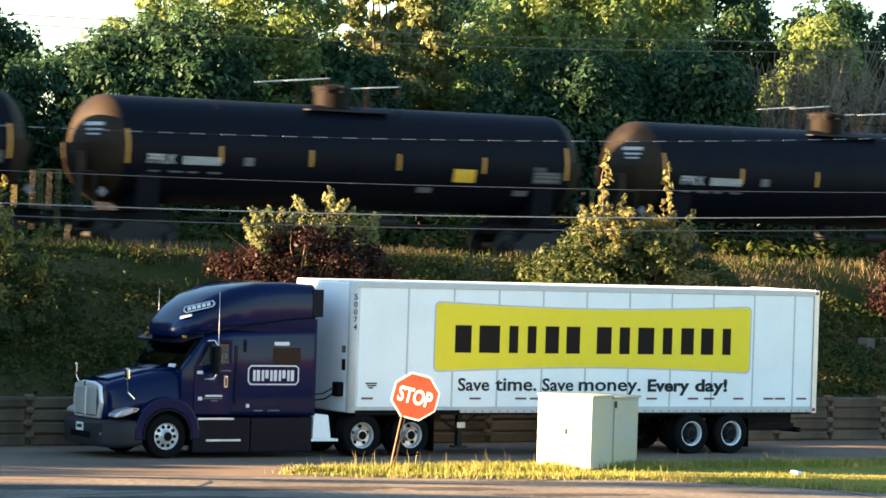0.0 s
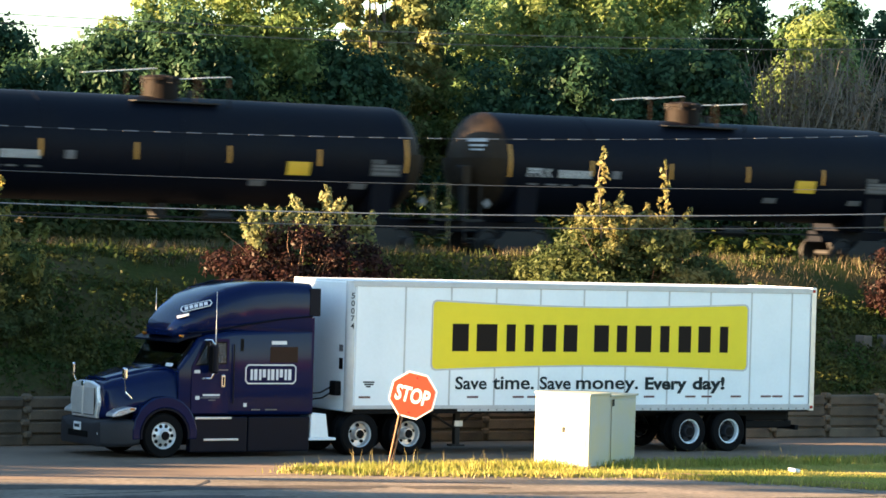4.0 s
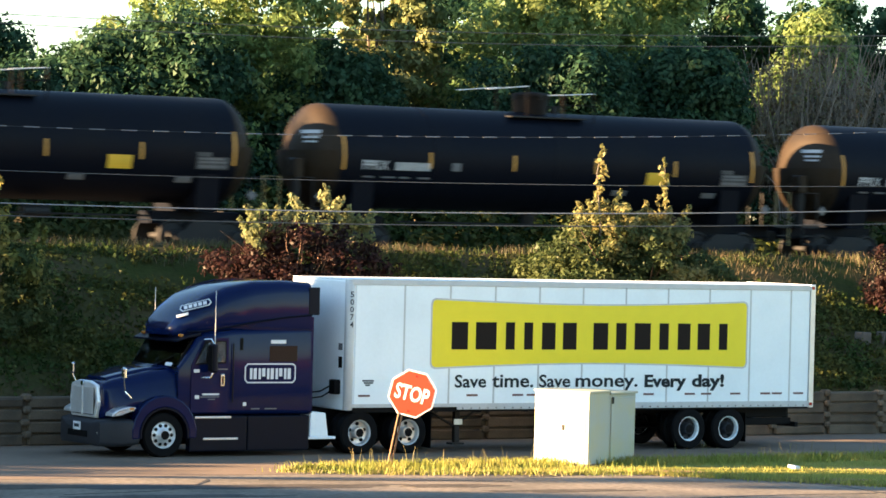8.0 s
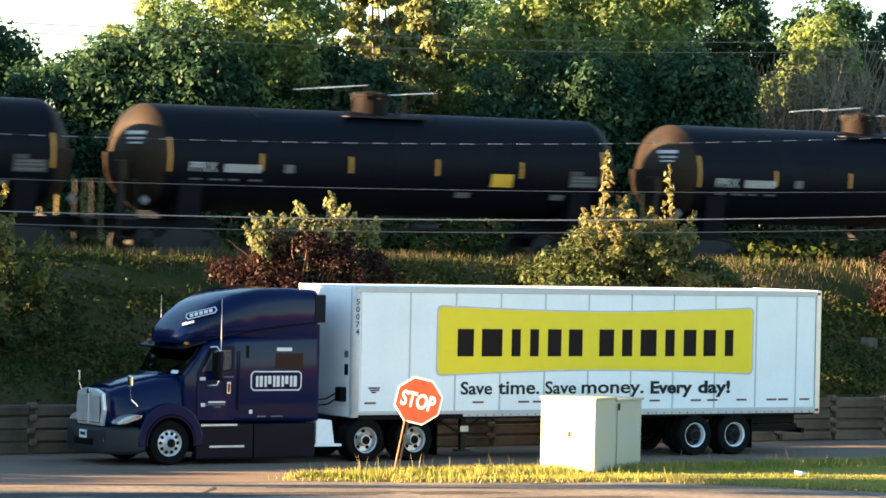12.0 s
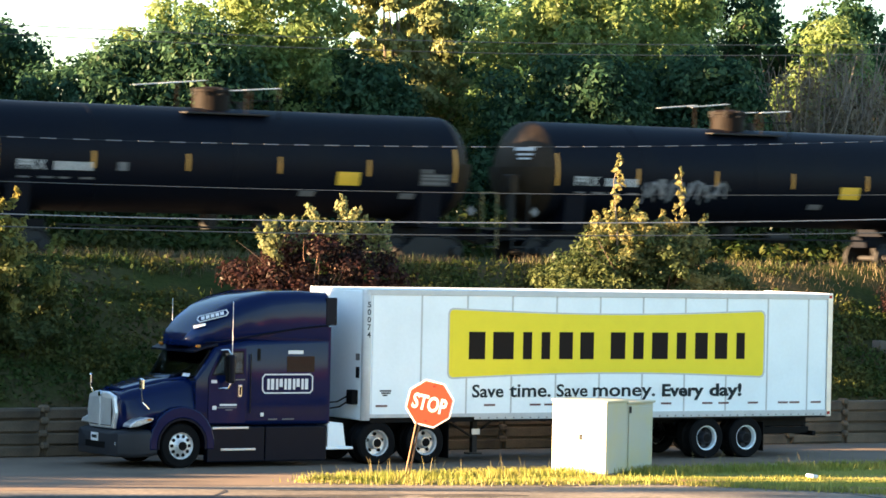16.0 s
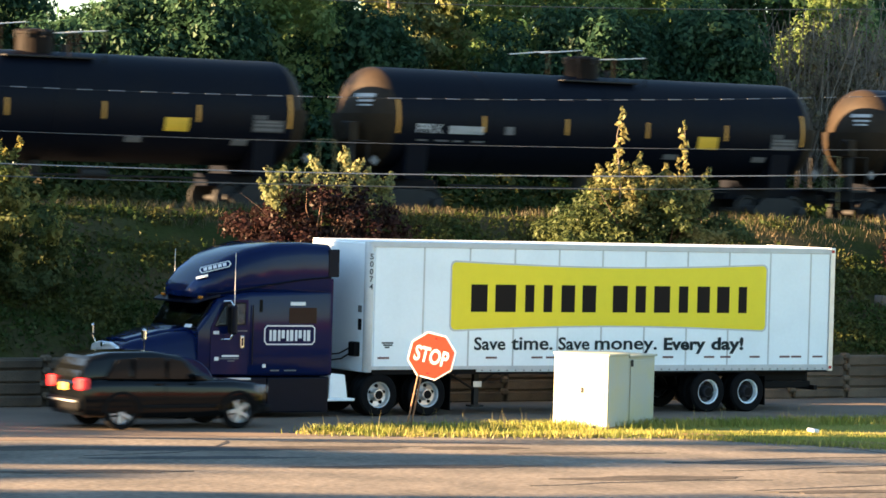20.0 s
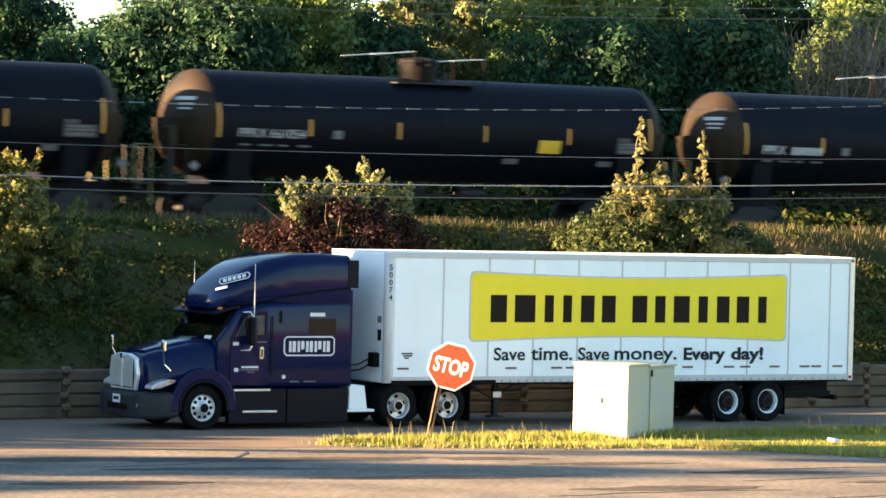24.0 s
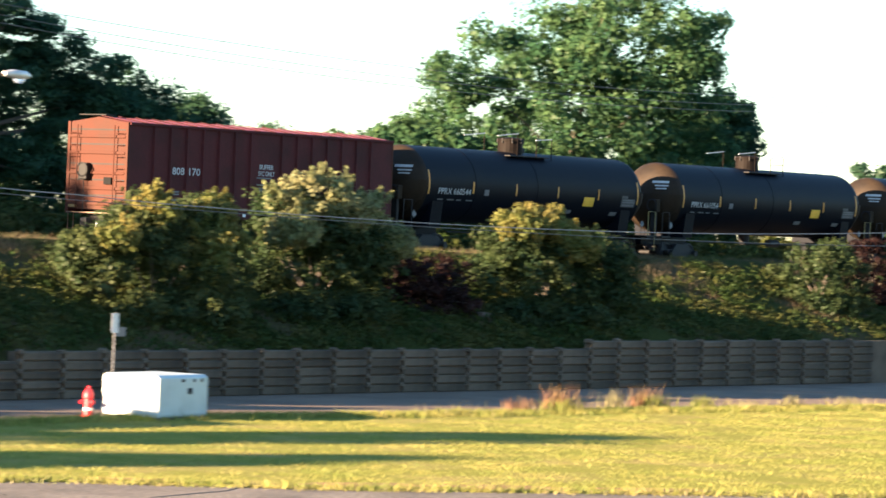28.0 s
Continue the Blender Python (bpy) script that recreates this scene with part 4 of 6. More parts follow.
for s in (-1, 1):
    x = s * HB
    part("end_wall", box(min(x, x + s * 0.03), -1.44, 1.3, max(x, x + s * 0.03), 1.44, 4.38), BOXEND, BOXCAR_OB, "orange-red corrugated end wall")
    part("end_gable", prism([(-1.44, 4.38), (1.44, 4.38), (0, 4.6)], "x", min(x, x + s * 0.03), max(x, x + s * 0.03)), BOXEND, BOXCAR_OB)
    for z in (1.5, 2.05, 2.6, 3.32, 3.9):
        part("end_rib", prism([(-1.3, z - 0.05), (1.3, z - 0.05), (1.38, z), (1.3, z + 0.05), (-1.3, z + 0.05), (-1.38, z)], "x",
                               min(x, x + s * 0.09), max(x, x + s * 0.09), 0.015), BOXEND, BOXCAR_OB)
    # thin dark strips stand for the shade between the ribs
    for z in (1.78, 2.33, 2.9, 3.6, 4.12):
        part("end_groove", box(min(x, x + s * 0.036), -1.32, z, max(x, x + s * 0.036), 1.32, z + 0.045), STEEL, BOXCAR_OB)
    for y in (-1.4, 1.4):
        part("corner_post", box(min(x - s * .02, x + s * 0.07), y - 0.07, 1.15, max(x - s * .02, x + s * 0.07), y + 0.07, 4.42, 0.015), BOXEND, BOXCAR_OB)
        lad = part("ladder", tube([(x + s * 0.16, y - math.copysign(0.5, y), 1.3), (x + s * 0.16, y - math.copysign(0.5, y), 4.3)], 0.02, 5), BOXEND, BOXCAR_OB)
        for k in range(7):
            part("rung", tube([(x + s * 0.16, y - math.copysign(0.5, y), 1.5 + 0.42 * k), (x + s * 0.16, y - math.copysign(0.06, y), 1.5 + 0.42 * k)], 0.015, 5), BOXEND, lad)
        part("step", tube([(x - s * 0.3, y, 1.15), (x - s * 0.3, y, 0.6), (x - s * 0.02, y, 0.6), (x - s * 0.02, y, 1.15)], 0.02, 5), RUST, BOXCAR_OB)
    bw = part("brake_wheel", lathe([(0.24, -0.015), (0.27, 0), (0.24, 0.015), (0.21, 0)], 18, "x", caps=False), STEEL, BOXCAR_OB)
    bw.location = (x + s * 0.3, 0.5, 2.7)
    part("gear_box", box(min(x + s * .05, x + s * 0.28), 0.3, 2.35, max(x + s * .05, x + s * 0.28), 0.7, 2.95, 0.04), STEEL, BOXCAR_OB)
    part("chain_rod", cyl((x + s * 0.18, 0.5, 1.1), (x + s * 0.18, 0.5, 2.4), 0.02, n=5), STEEL, BOXCAR_OB)
    part("data_plate", box(min(x + s * .03, x + s * .11), -0.75, 2.2, max(x + s * .03, x + s * .11), -0.4, 2.45), BLACK, BOXCAR_OB)
    part("reflector", box(min(x + s * .03, x + s * .1), -1.3, 1.36, max(x + s * .03, x + s * .1), -0.95, 1.46), FADED_MARK, BOXCAR_OB)
    part("reflector", box(min(x + s * .03, x + s * .1), 0.95, 1.36, max(x + s * .03, x + s * .1), 1.3, 1.46), FADED_MARK, BOXCAR_OB)
    part("crossover_step", box(min(x, x + s * 0.4), -1.1, 1.16, max(x, x + s * 0.4), 1.1, 1.2), RAIL, BOXCAR_OB)
    part("coupler", coupler_bm(x + s * 0.1, s), STEEL, BOXCAR_OB)
    part("air_hose", tube([(x + s * 0.3, -0.35, 0.85), (x + s * 0.45, -0.4, 0.6), (x + s * 0.5, -0.4, 0.3)], 0.03, 5), LETTER, BOXCAR_OB)
    bogie(BOXCAR_OB, s * 5.6)
part("center_sill", box(-HB, -0.4, 0.75, HB, 0.4, 1.2), STEEL, BOXCAR_OB)
for txt, x0, x1, z0, z1 in (("808", -5.14, -4.5, 2.66, 2.92), ("170", -4.24, -3.64, 2.66, 2.92), ("BUFFER", -0.36, 0.42, 3.02, 3.2), ("SVC ONLY", -0.42, 0.5, 2.78, 2.96)):
    part("lettering", shifted(fit_width(letters(txt, 0.3, 0.004), x0, x1, z0, z1), pose(0, -1.468, 0)), DULLWHITE, BOXCAR_OB, "white painted lettering")
for x0, w, z, h in ((-0.5, 0.85, 2.68, 0.05), (-0.5, 0.8, 2.42, 0.05), (-0.4, 0.6, 2.3, 0.05), (-0.35, 0.5, 2.18, 0.1), (-5.35, 0.6, 2.02, 0.05), (-5.3, 0.55, 1.93, 0.05), (-5.5, 0.75, 1.72, 0.06), (-5.4, 0.6, 1.6, 0.07),
                    (4.1, 0.6, 1.55, 0.05), (5.0, 0.7, 1.75, 0.05), (5.0, 0.6, 1.64, 0.05), (-6.3, 0.35, 1.85, 0.05)):
    part("stencil_bar", box(x0, -1.469, z, x0 + w, -1.462, z + h), GREYLET, BOXCAR_OB)
part("stencil_box", box(4.2, -1.469, 1.62, 4.75, -1.462, 1.95), GREYLET, BOXCAR_OB)
for x in (-6.9, -4.2, -1.4, 3.0, 6.4):
    part("reflector", box(x, -1.472, 1.6 if abs(x) > 6 else 1.45, x + 0.5, -1.462, 1.82 if abs(x) > 6 else 1.55), FADED_MARK, BOXCAR_OB)
for x in (-6.7, -5.0, -3.2, -1.3, 0.2, 2.8, 4.5, 6.8):
    part("sill_mark", box(x, -1.55, 1.24, x + 0.16, -1.538, 1.36), LETTER, BOXCAR_OB)

# ---- the parked trailer ----
trailer = thing("semi_trailer", "white box trailer with a yellow banner, parked by the wall", "trailer", at=pose(39.2, 67.6, 0))
TL, TW, TB, TT = 13.2, 2.6, 1.14, 3.83
part("core", box(0.12, 0.02, TB, TL - 0.1, TW - 0.02, TT), WHITE, trailer)
edges = [0.2, 1.49] + [1.49 + 1.22 * k for k in range(1, 10)] + [TL - 0.16]
for k, (a, b) in enumerate(zip(edges, edges[1:])):
    for y0, y1 in ((-0.004, 0.02), (TW - 0.02, TW + 0.004)):
        part("side_panel", box(a + 0.012, y0, TB, b - 0.012, y1, TT, 0.003, seg=1), WHITE, trailer)
    if k:
        part("seam_post", box(a - 0.022, -0.008, TB, a + 0.022, 0.01, TT), RAILGREY, trailer)
part("floor_underside", box(0.2, 0.03, 0.95, TL - 0.1, TW - 0.03, 1.06), BLACK, trailer)
part("front_wall", box(0.0, 0.1, 1.0, 0.13, TW - 0.1, 3.93, 0.03), WHITE, trailer)
part("roof", box(0.02, 0.02, 3.93, TL - 0.03, TW - 0.02, 3.965, 0.01), WHITE, trailer)
for y in (0.0, TW):
    s = 0.012 if y else -0.012
    part("top_rail", box(0.1, min(y, y + s) - 0.01, TT, TL, max(y, y + s) + 0.01, 3.955, 0.008), RAILGREY, trailer)
    part("bottom_rail", box(0.1, min(y, y + s) - 0.006, 1.06, TL - 0.02, max(y, y + s) + 0.006, TB, 0.006), RAILGREY, trailer)
    part("lower_rail", box(2.95, min(y, y + s), 1.0, TL - 0.02, max(y, y + s), 1.065), RAILGREY, trailer)
    part("corner_post", lathe([(0.1, 1.0), (0.11, 1.02), (0.11, 3.93), (0.1, 3.95)], 16), RAILGREY, trailer, smooth=True).location = (0.1, y + (0.09 if y == 0 else -0.09), 0)
for k in range(44):
    part("rivet", cyl((3.1 + k * 0.228, -0.026, 1.032), (3.1 + k * 0.228, -0.012, 1.032), 0.018, n=6), GREYLET, trailer)
rear = part("rear_frame", box(TL - 0.14, -0.03, 0.98, TL, 0.08, 3.98, 0.01), ALU, trailer)
part("rear_post", box(TL - 0.14, TW - 0.08, 0.98, TL, TW + 0.03, 3.98, 0.01), ALU, rear)
part("header", box(TL - 0.14, 0.08, 3.82, TL, TW - 0.08, 3.98, 0.01), ALU, rear)
part("sill", box(TL - 0.14, 0.08, 0.98, TL, TW - 0.08, 1.15, 0.01), ALU, rear)
for y in (0.09, TW / 2 + 0.01):
    part("rear_door", box(TL - 0.05, y, 1.16, TL - 0.01, y + TW / 2 - 0.1, 3.81, 0.01), WHITE, trailer)
part("corner_lamp", box(TL - 0.12, -0.045, 3.86, TL - 0.04, -0.028, 3.93), REDLENS, trailer)
part("corner_lamp", box(TL - 0.12, -0.045, 1.03, TL - 0.04, -0.028, 1.1), REDLENS, trailer)
part("marker_lamp", box(6.4, -0.03, 1.06, 6.52, -0.014, 1.12), AMBER, trailer)
for x in (0.47, 2.1, 3.35, 4.6, 5.0, 5.9, 7.1, 8.3, 9.5, 9.98, 10.85, 11.75, 12.1, 12.75):
    part("reflector_tape", box(x - 0.15, -0.012, 1.305, x + 0.15, -0.003, 1.35), REDTAPE, trailer, "dull red reflector strip")
# banner with waisted long edges and a pale border


def waisted(x0, x1, z0, z1, dip, r, n=14):
    out = []
    for i in range(n + 1):
        u = i / n
        out.append((x0 + r + (x1 - x0 - 2 * r) * u, z0 + dip * math.sin(math.pi * u)))
    out += [(x1 - r * 0.3, z0 + r * 0.3), (x1, z0 + r), (x1, z1 - r), (x1 - r * 0.3, z1 - r * 0.3)]
    for i in range(n + 1):
        u = 1 - i / n
        out.append((x0 + r + (x1 - x0 - 2 * r) * u, z1 - dip * math.sin(math.pi * u)))
    return out + [(x0 + r * 0.3, z1 - r * 0.3), (x0, z1 - r), (x0, z0 + r), (x0 + r * 0.3, z0 + r * 0.3)]


part("banner_border", prism(waisted(2.19, 11.17, 1.93, 3.555, 0.105, 0.12), "y", -0.0105, -0.008), RAILGREY, trailer)
banner = part("banner", prism(waisted(2.23, 11.13, 1.97, 3.515, 0.10, 0.1), "y", -0.0135, -0.0107), SIGNYEL, trailer, "yellow waisted banner")
# brand marks on the banner as plain upright shapes
for x0, x1, wide in ((2.70, 3.25, .8), (3.36, 4.02, .85), (4.15, 4.55, .62), (4.66, 5.05, .62), (5.13, 5.70, .66), (5.75, 6.26, .75), (6.62, 7.14, .8), (7.27, 7.66, .75), (7.80, 8.36, .82), (8.52, 8.88, .75), (9.04, 9.53, .75),
                      (9.59, 10.14, .66), (10.24, 10.64, .62)):
    c, w = (x0 + x1) / 2, (x1 - x0) * wide / 2
    part("brand_shape", shifted(box(c - w, -0.017, 2.38, c + w, -0.0137, 3.01), pose(0, 0, 0)), BROWN, banner)
for word, x0, x1, z0, z1, w in (("Save", 2.87, 3.72, 1.50, 1.80, 0.007), ("time.", 3.88, 5.02, 1.50, 1.80, 0.007), ("Save", 5.18, 6.05, 1.50, 1.80, 0.007), ("money.", 6.2, 7.97, 1.405, 1.72, 0.007),
                                ("Every", 8.17, 9.38, 1.40, 1.79, 0.014), ("day!", 9.55, 10.5, 1.40, 1.80, 0.014)):
    part("slogan_word", shifted(fit_width(letters(word, 0.4, w), x0, x1, z0, z1), pose(0, -0.014, 0)), SLATE, trailer, "dark grey slogan word")
for k, ch in enumerate("50074"):
    part("fleet_digit", shifted(fit_width(letters(ch, 0.17, 0.002), 0.05, 0.14, 3.55 - k * 0.17, 3.68 - k * 0.17), pose(0, -0.024, 0)), SLATE, trailer)
for x0, w, z in ((0.42, 0.3, 1.65), (0.46, 0.24, 1.6), (0.5, 0.12, 1.55)):
    part("maker_bar", box(x0, -0.009, z, x0 + w, -0.005, z + 0.035), SLATE, trailer)
part("connector_box", box(-0.16, 0.25, 1.35, 0.02, 0.52, 1.68, 0.03), BLACK, trailer)
part("label_plate", box(-0.012, 0.2, 1.95, 0.0, 0.35, 2.2), BLACK, trailer)
part("label_plate", box(-0.012, 0.2, 2.35, 0.0, 0.36, 2.5), GREYLET, trailer)
# running gear
for y in (0.75, 1.75):
    part("frame_rail", box(8.2, y, 0.82, 12.9, y + 0.1, 1.0), BLACK, trailer)
for x in (3.6, 4.9, 6.2, 7.5):
    part("cross_member", box(x, 0.1, 0.93, x + 0.08, TW - 0.1, 1.02), BLACK, trailer)
for y in (0.55, 1.95):
    leg = part("landing_leg", box(3.25, y, 0.2, 3.38, y + 0.13, 1.0, 0.01), STEEL, trailer)
    part("foot", box(3.15, y - 0.06, 0.16, 3.48, y + 0.19, 0.2), STEEL, leg)
    part("brace", cyl((3.3, y + 0.06, 0.55), (2.5, y + 0.06, 0.98), 0.03, n=6), STEEL, leg)
    part("brace", cyl((3.3, y + 0.06, 0.6), (3.9, y + 0.06, 0.98), 0.03, n=6), STEEL, leg)
part("gear_plate", box(3.2, 0.5, 0.62, 3.42, 0.53, 0.75), ALU, trailer)
part("bumper_guard", box(12.75, 0.1, 0.5, 12.85, TW - 0.1, 0.62, 0.01), BLACK, trailer)
for y in (0.5, 1.9):
    part("guard_post", box(12.76, y, 0.6, 12.84, y + 0.1, 1.0), BLACK, trailer)
part("slider_box", box(10.9, 0.35, 0.72, 12.7, 0.45, 0.98, 0.02), BLACK, trailer)
part("guard_panel", box(11.3, 0.25, 0.55, 12.75, 0.3, 0.72, 0.02), BLACK, trailer)


def truck_wheel(parent, x, y, front=False, r=0.49, disc=GREYPL):
    """One tyre with its rim; its outer face looks to -y."""
    w = part("wheel", lathe([(r * 0.6, 0.0), (r * 0.72, -0.012), (r * 0.93, -0.006), (r, 0.035), (r, 0.235), (r * 0.93, 0.27), (r * 0.6, 0.26)], 32, "y", caps=False), RUBBER, parent, smooth=True)
    w.location = (x, y, r)
    for g in (0.09, 0.135, 0.18):
        part("groove", lathe([(r + 0.002, g - 0.012), (r + 0.003, g), (r + 0.002, g + 0.012)], 32, "y", caps=False), BLACK, w)
    m = ALU if front else WHITE if disc is GREYPL else RAILGREY
    if front:
        part("rim", lathe([(r * 0.62, 0.0), (r * 0.58, 0.03), (r * 0.52, 0.05), (r * 0.3, 0.02), (r * 0.22, -0.03), (r * 0.2, -0.07), (0.01, -0.08)], 28, "y", caps=False), GRILLE, w, smooth=True)
        for k in range(10):
            a = 2 * math.pi * k / 10
            part("hand_hole", cyl((r * 0.43 * math.cos(a), 0.02, r * 0.43 * math.sin(a)), (r * 0.43 * math.cos(a), 0.045, r * 0.43 * math.sin(a)), 0.04, n=8), BLACK, w)
    else:
        part("rim", lathe([(r * 0.62, 0.0), (r * 0.6, 0.012), (r * 0.55, 0.02), (r * 0.52, 0.14)], 28, "y", caps=False), m, w, smooth=True)
        part("disc", lathe([(r * 0.53, 0.13), (r * 0.3, 0.15), (r * 0.27, 0.05), (r * 0.25, -0.01), (0.01, -0.015)], 28, "y", caps=False), disc, w, smooth=True)
        for k in range(5):
            a = 2 * math.pi * k / 5 + 0.3
            part("hand_hole", cyl((r * 0.41 * math.cos(a), 0.11, r * 0.41 * math.sin(a)), (r * 0.41 * math.cos(a), 0.15, r * 0.41 * math.sin(a)), 0.042, n=8), BLACK, w)
    part("hub", cyl((0, -0.085 if front else -0.025, 0), (0, 0.16, 0), r * 0.2, n=14), BLACK, w)
    return w


for x in (9.53, 10.7):
    for y, rot in ((0.03, 0), (0.34, 0), (TW - 0.03, 180), (TW - 0.34, 180)):
        w = truck_wheel(trailer, x, y)
        w.matrix_basis = pose(x, y, 0.49, 0, 0, rot)
    part("axle", cyl((x, 0.3, 0.49), (x, TW - 0.3, 0.49), 0.07, n=10), BLACK, trailer)
part("mud_flap", box(11.25, 0.1, 0.15, 11.27, 0.7, 0.85), BLACK, trailer)

# ---- the tractor unit ----
tractor = thing("tractor_unit", "navy blue sleeper truck coupled to the parked trailer", "truck", at=pose(33.3, 67.65, 0))
CW = 2.45


def rr(x, y0, y1, z0, z1, r, tin=0.0):
    return ring_yz(x, y0, y1, z0, z1, r, 4, tin)


hood = part("hood", loft([rr(0.06, 0.62, 1.83, 0.85, 1.5, 0.12), rr(0.12, 0.5, 1.95, 0.82, 1.58, 0.14), rr(0.35, 0.3, 2.15, 0.85, 1.68, 0.2, 0.12), rr(0.75, 0.16, 2.29, 1.0, 1.78, 0.24, 0.2), rr(1.2, 0.1, 2.35, 1.05, 1.88, 0.26, 0.24),
                          rr(1.78, 0.05, 2.4, 1.0, 1.97, 0.26, 0.2)]), BLUE, tractor, smooth=True)
part("hood_ridge", loft([rr(0.3, 0.75, 1.7, 1.55, 1.72, 0.06), rr(1.0, 0.6, 1.85, 1.7, 1.9, 0.08), rr(1.75, 0.5, 1.95, 1.8, 2.0, 0.08)]), BLUE, hood, smooth=True)
part("inner_body", box(0.3, 0.4, 0.55, 2.0, 2.05, 1.1), BLACK, tractor)
# wheel arches
for y0, y1 in ((-0.02, 0.34), (CW - 0.34, CW + 0.02)):
    out, inn = [], []
    for k in range(13):
        a = radians(-8 + 196 * k / 12)
        out.append((1.38 + 0.80 * math.cos(a), 0.52 + 0.84 * math.sin(a)))
        inn.append((1.38 + 0.60 * math.cos(a), 0.50 + 0.60 * math.sin(a)))
    part("fender", prism(out + inn[::-1], "y", y0, y1, 0.03), BLUE, tractor)
    part("arch_trim", prism([(x, z) for x, z in inn] + [(1.38 + 0.56 * math.cos(radians(188 - 196 * k / 12)), 0.5 + 0.56 * math.sin(radians(188 - 196 * k / 12))) for k in range(13)], "y", y0 - 0.005, y1), NAVYDARK, tractor)
bump = part("bumper", loft([rr(-0.12, 0.5, 1.95, 0.28, 0.74, 0.08), rr(-0.06, 0.24, 2.21, 0.25, 0.8, 0.1), rr(0.2, 0.04, 2.41, 0.24, 0.84, 0.1), rr(0.62, -0.01, 2.46, 0.26, 0.84, 0.1), rr(0.78, 0.0, 2.45, 0.3, 0.7, 0.1)]), GREYPL, tractor,
            "dark grey wraparound bumper", smooth=True)
part("air_slot", box(-0.135, 0.75, 0.42, -0.1, 1.7, 0.56, 0.01), BLACK, bump)
part("fog_lamp", box(-0.09, 0.3, 0.5, -0.02, 0.45, 0.58, 0.02), LENS, bump)
plate = part("number_plate", box(-0.15, 1.05, 0.56, -0.135, 1.4, 0.74, 0.004), LETTER, bump, "white number plate with a plain bar")
part("plate_bar", box(-0.154, 1.1, 0.62, -0.151, 1.35, 0.69), SLATE, plate)
# grille
gr = part("grille_frame", prism([(0.62, 0.84), (1.83, 0.84), (1.92, 1.2), (1.84, 1.56), (1.5, 1.64), (0.95, 1.64), (0.61, 1.56), (0.53, 1.2)], "x", 0.0, 0.1, 0.03), GRILLE, tractor, "chrome grille surround")
part("grille_back", prism([(0.7, 0.9), (1.75, 0.9), (1.82, 1.2), (1.76, 1.5), (0.69, 1.5), (0.63, 1.2)], "x", -0.012, -0.003), BLACK, gr)
for k in range(20):
    y = 0.70 + k * 0.055
    part("grille_bar", box(-0.03, y, 0.92, -0.012, y + 0.032, 1.5), GRILLE, gr)
part("center_bar", box(-0.045, 1.2, 0.9, -0.012, 1.25, 1.56, 0.008), GRILLE, gr)
part("badge", cyl((-0.05, 1.225, 1.58), (-0.01, 1.225, 1.58), 0.06, n=16), CHROME, gr)
# headlamps
for y0, y1, s in ((0.02, 0.36, 1), (CW - 0.36, CW - 0.02, -1)):
    hl = part("headlamp", prism([(0.1, 0.9), (0.3, 0.92), (0.64, 1.03), (0.7, 1.1), (0.52, 1.12), (0.28, 1.07), (0.12, 0.98)], "y", y0 - (0.03 if s > 0 else 0), y1 + (0.03 if s < 0 else 0), 0.03), ALU, tractor, "swept-back clear headlamp")
    part("lens", prism([(0.13, 0.92), (0.3, 0.94), (0.62, 1.04), (0.66, 1.08), (0.52, 1.1), (0.28, 1.05)], "y", (y0 - 0.045) if s > 0 else y1 + 0.03, (y0 - 0.033) if s > 0 else y1 + 0.045), LENS, hl)
    part("indicator", box(0.52, (y0 - 0.05) if s > 0 else y1 + 0.046, 1.05, 0.62, (y0 - 0.046) if s > 0 else y1 + 0.05, 1.1), AMBER, hl)
# cab and sleeper
cab = part("cab", loft([rr(1.72, 0.05, 2.4, 0.92, 1.98, 0.1), rr(1.95, 0.02, 2.43, 0.92, 2.3, 0.12), rr(2.2, 0.01, 2.44, 0.92, 2.66, 0.14), rr(2.5, 0.0, 2.45, 0.92, 2.72, 0.14), rr(3.0, 0.0, 2.45, 0.92, 2.8, 0.12), rr(5.0, 0.0, 2.45, 0.92, 2.85, 0.1)]), BLUE, tractor, smooth=True)
fairing = part("roof_fairing", loft([rr(1.72, 0.75, 1.7, 2.66, 2.78, 0.05), rr(1.85, 0.5, 1.95, 2.62, 2.98, 0.15), rr(2.1, 0.34, 2.11, 2.6, 3.24, 0.28), rr(2.5, 0.2, 2.25, 2.6, 3.52, 0.34), rr(3.0, 0.1, 2.35, 2.6, 3.74, 0.36), rr(3.6, 0.03, 2.42, 2.6, 3.87, 0.32),
                                     rr(4.3, 0.0, 2.45, 2.6, 3.9, 0.28), rr(5.0, 0.0, 2.45, 2.6, 3.86, 0.24)]), BLUE, tractor, smooth=True)
part("fairing_lip", tube([(2.0, 0.24, 2.74), (2.3, 0.07, 2.76), (2.9, 0.0, 2.86), (3.4, -0.01, 2.95), (4.3, -0.01, 3.08), (5.0, -0.01, 3.14)], 0.022, 6), NAVYDARK, fairing)
vis = part("sun_visor", loft([rr(1.72, 0.15, 2.3, 2.52, 2.56, 0.02), rr(1.95, 0.1, 2.35, 2.6, 2.66, 0.02), rr(2.25, 0.06, 2.39, 2.66, 2.74, 0.02)]), NAVYDARK, tractor, smooth=True)
for y in (0.3, 0.95, 1.2, 1.45, 2.1):
    part("marker_lamp", box(1.84, y - 0.06, 2.63, 1.92, y + 0.06, 2.69, 0.015), AMBER, vis)
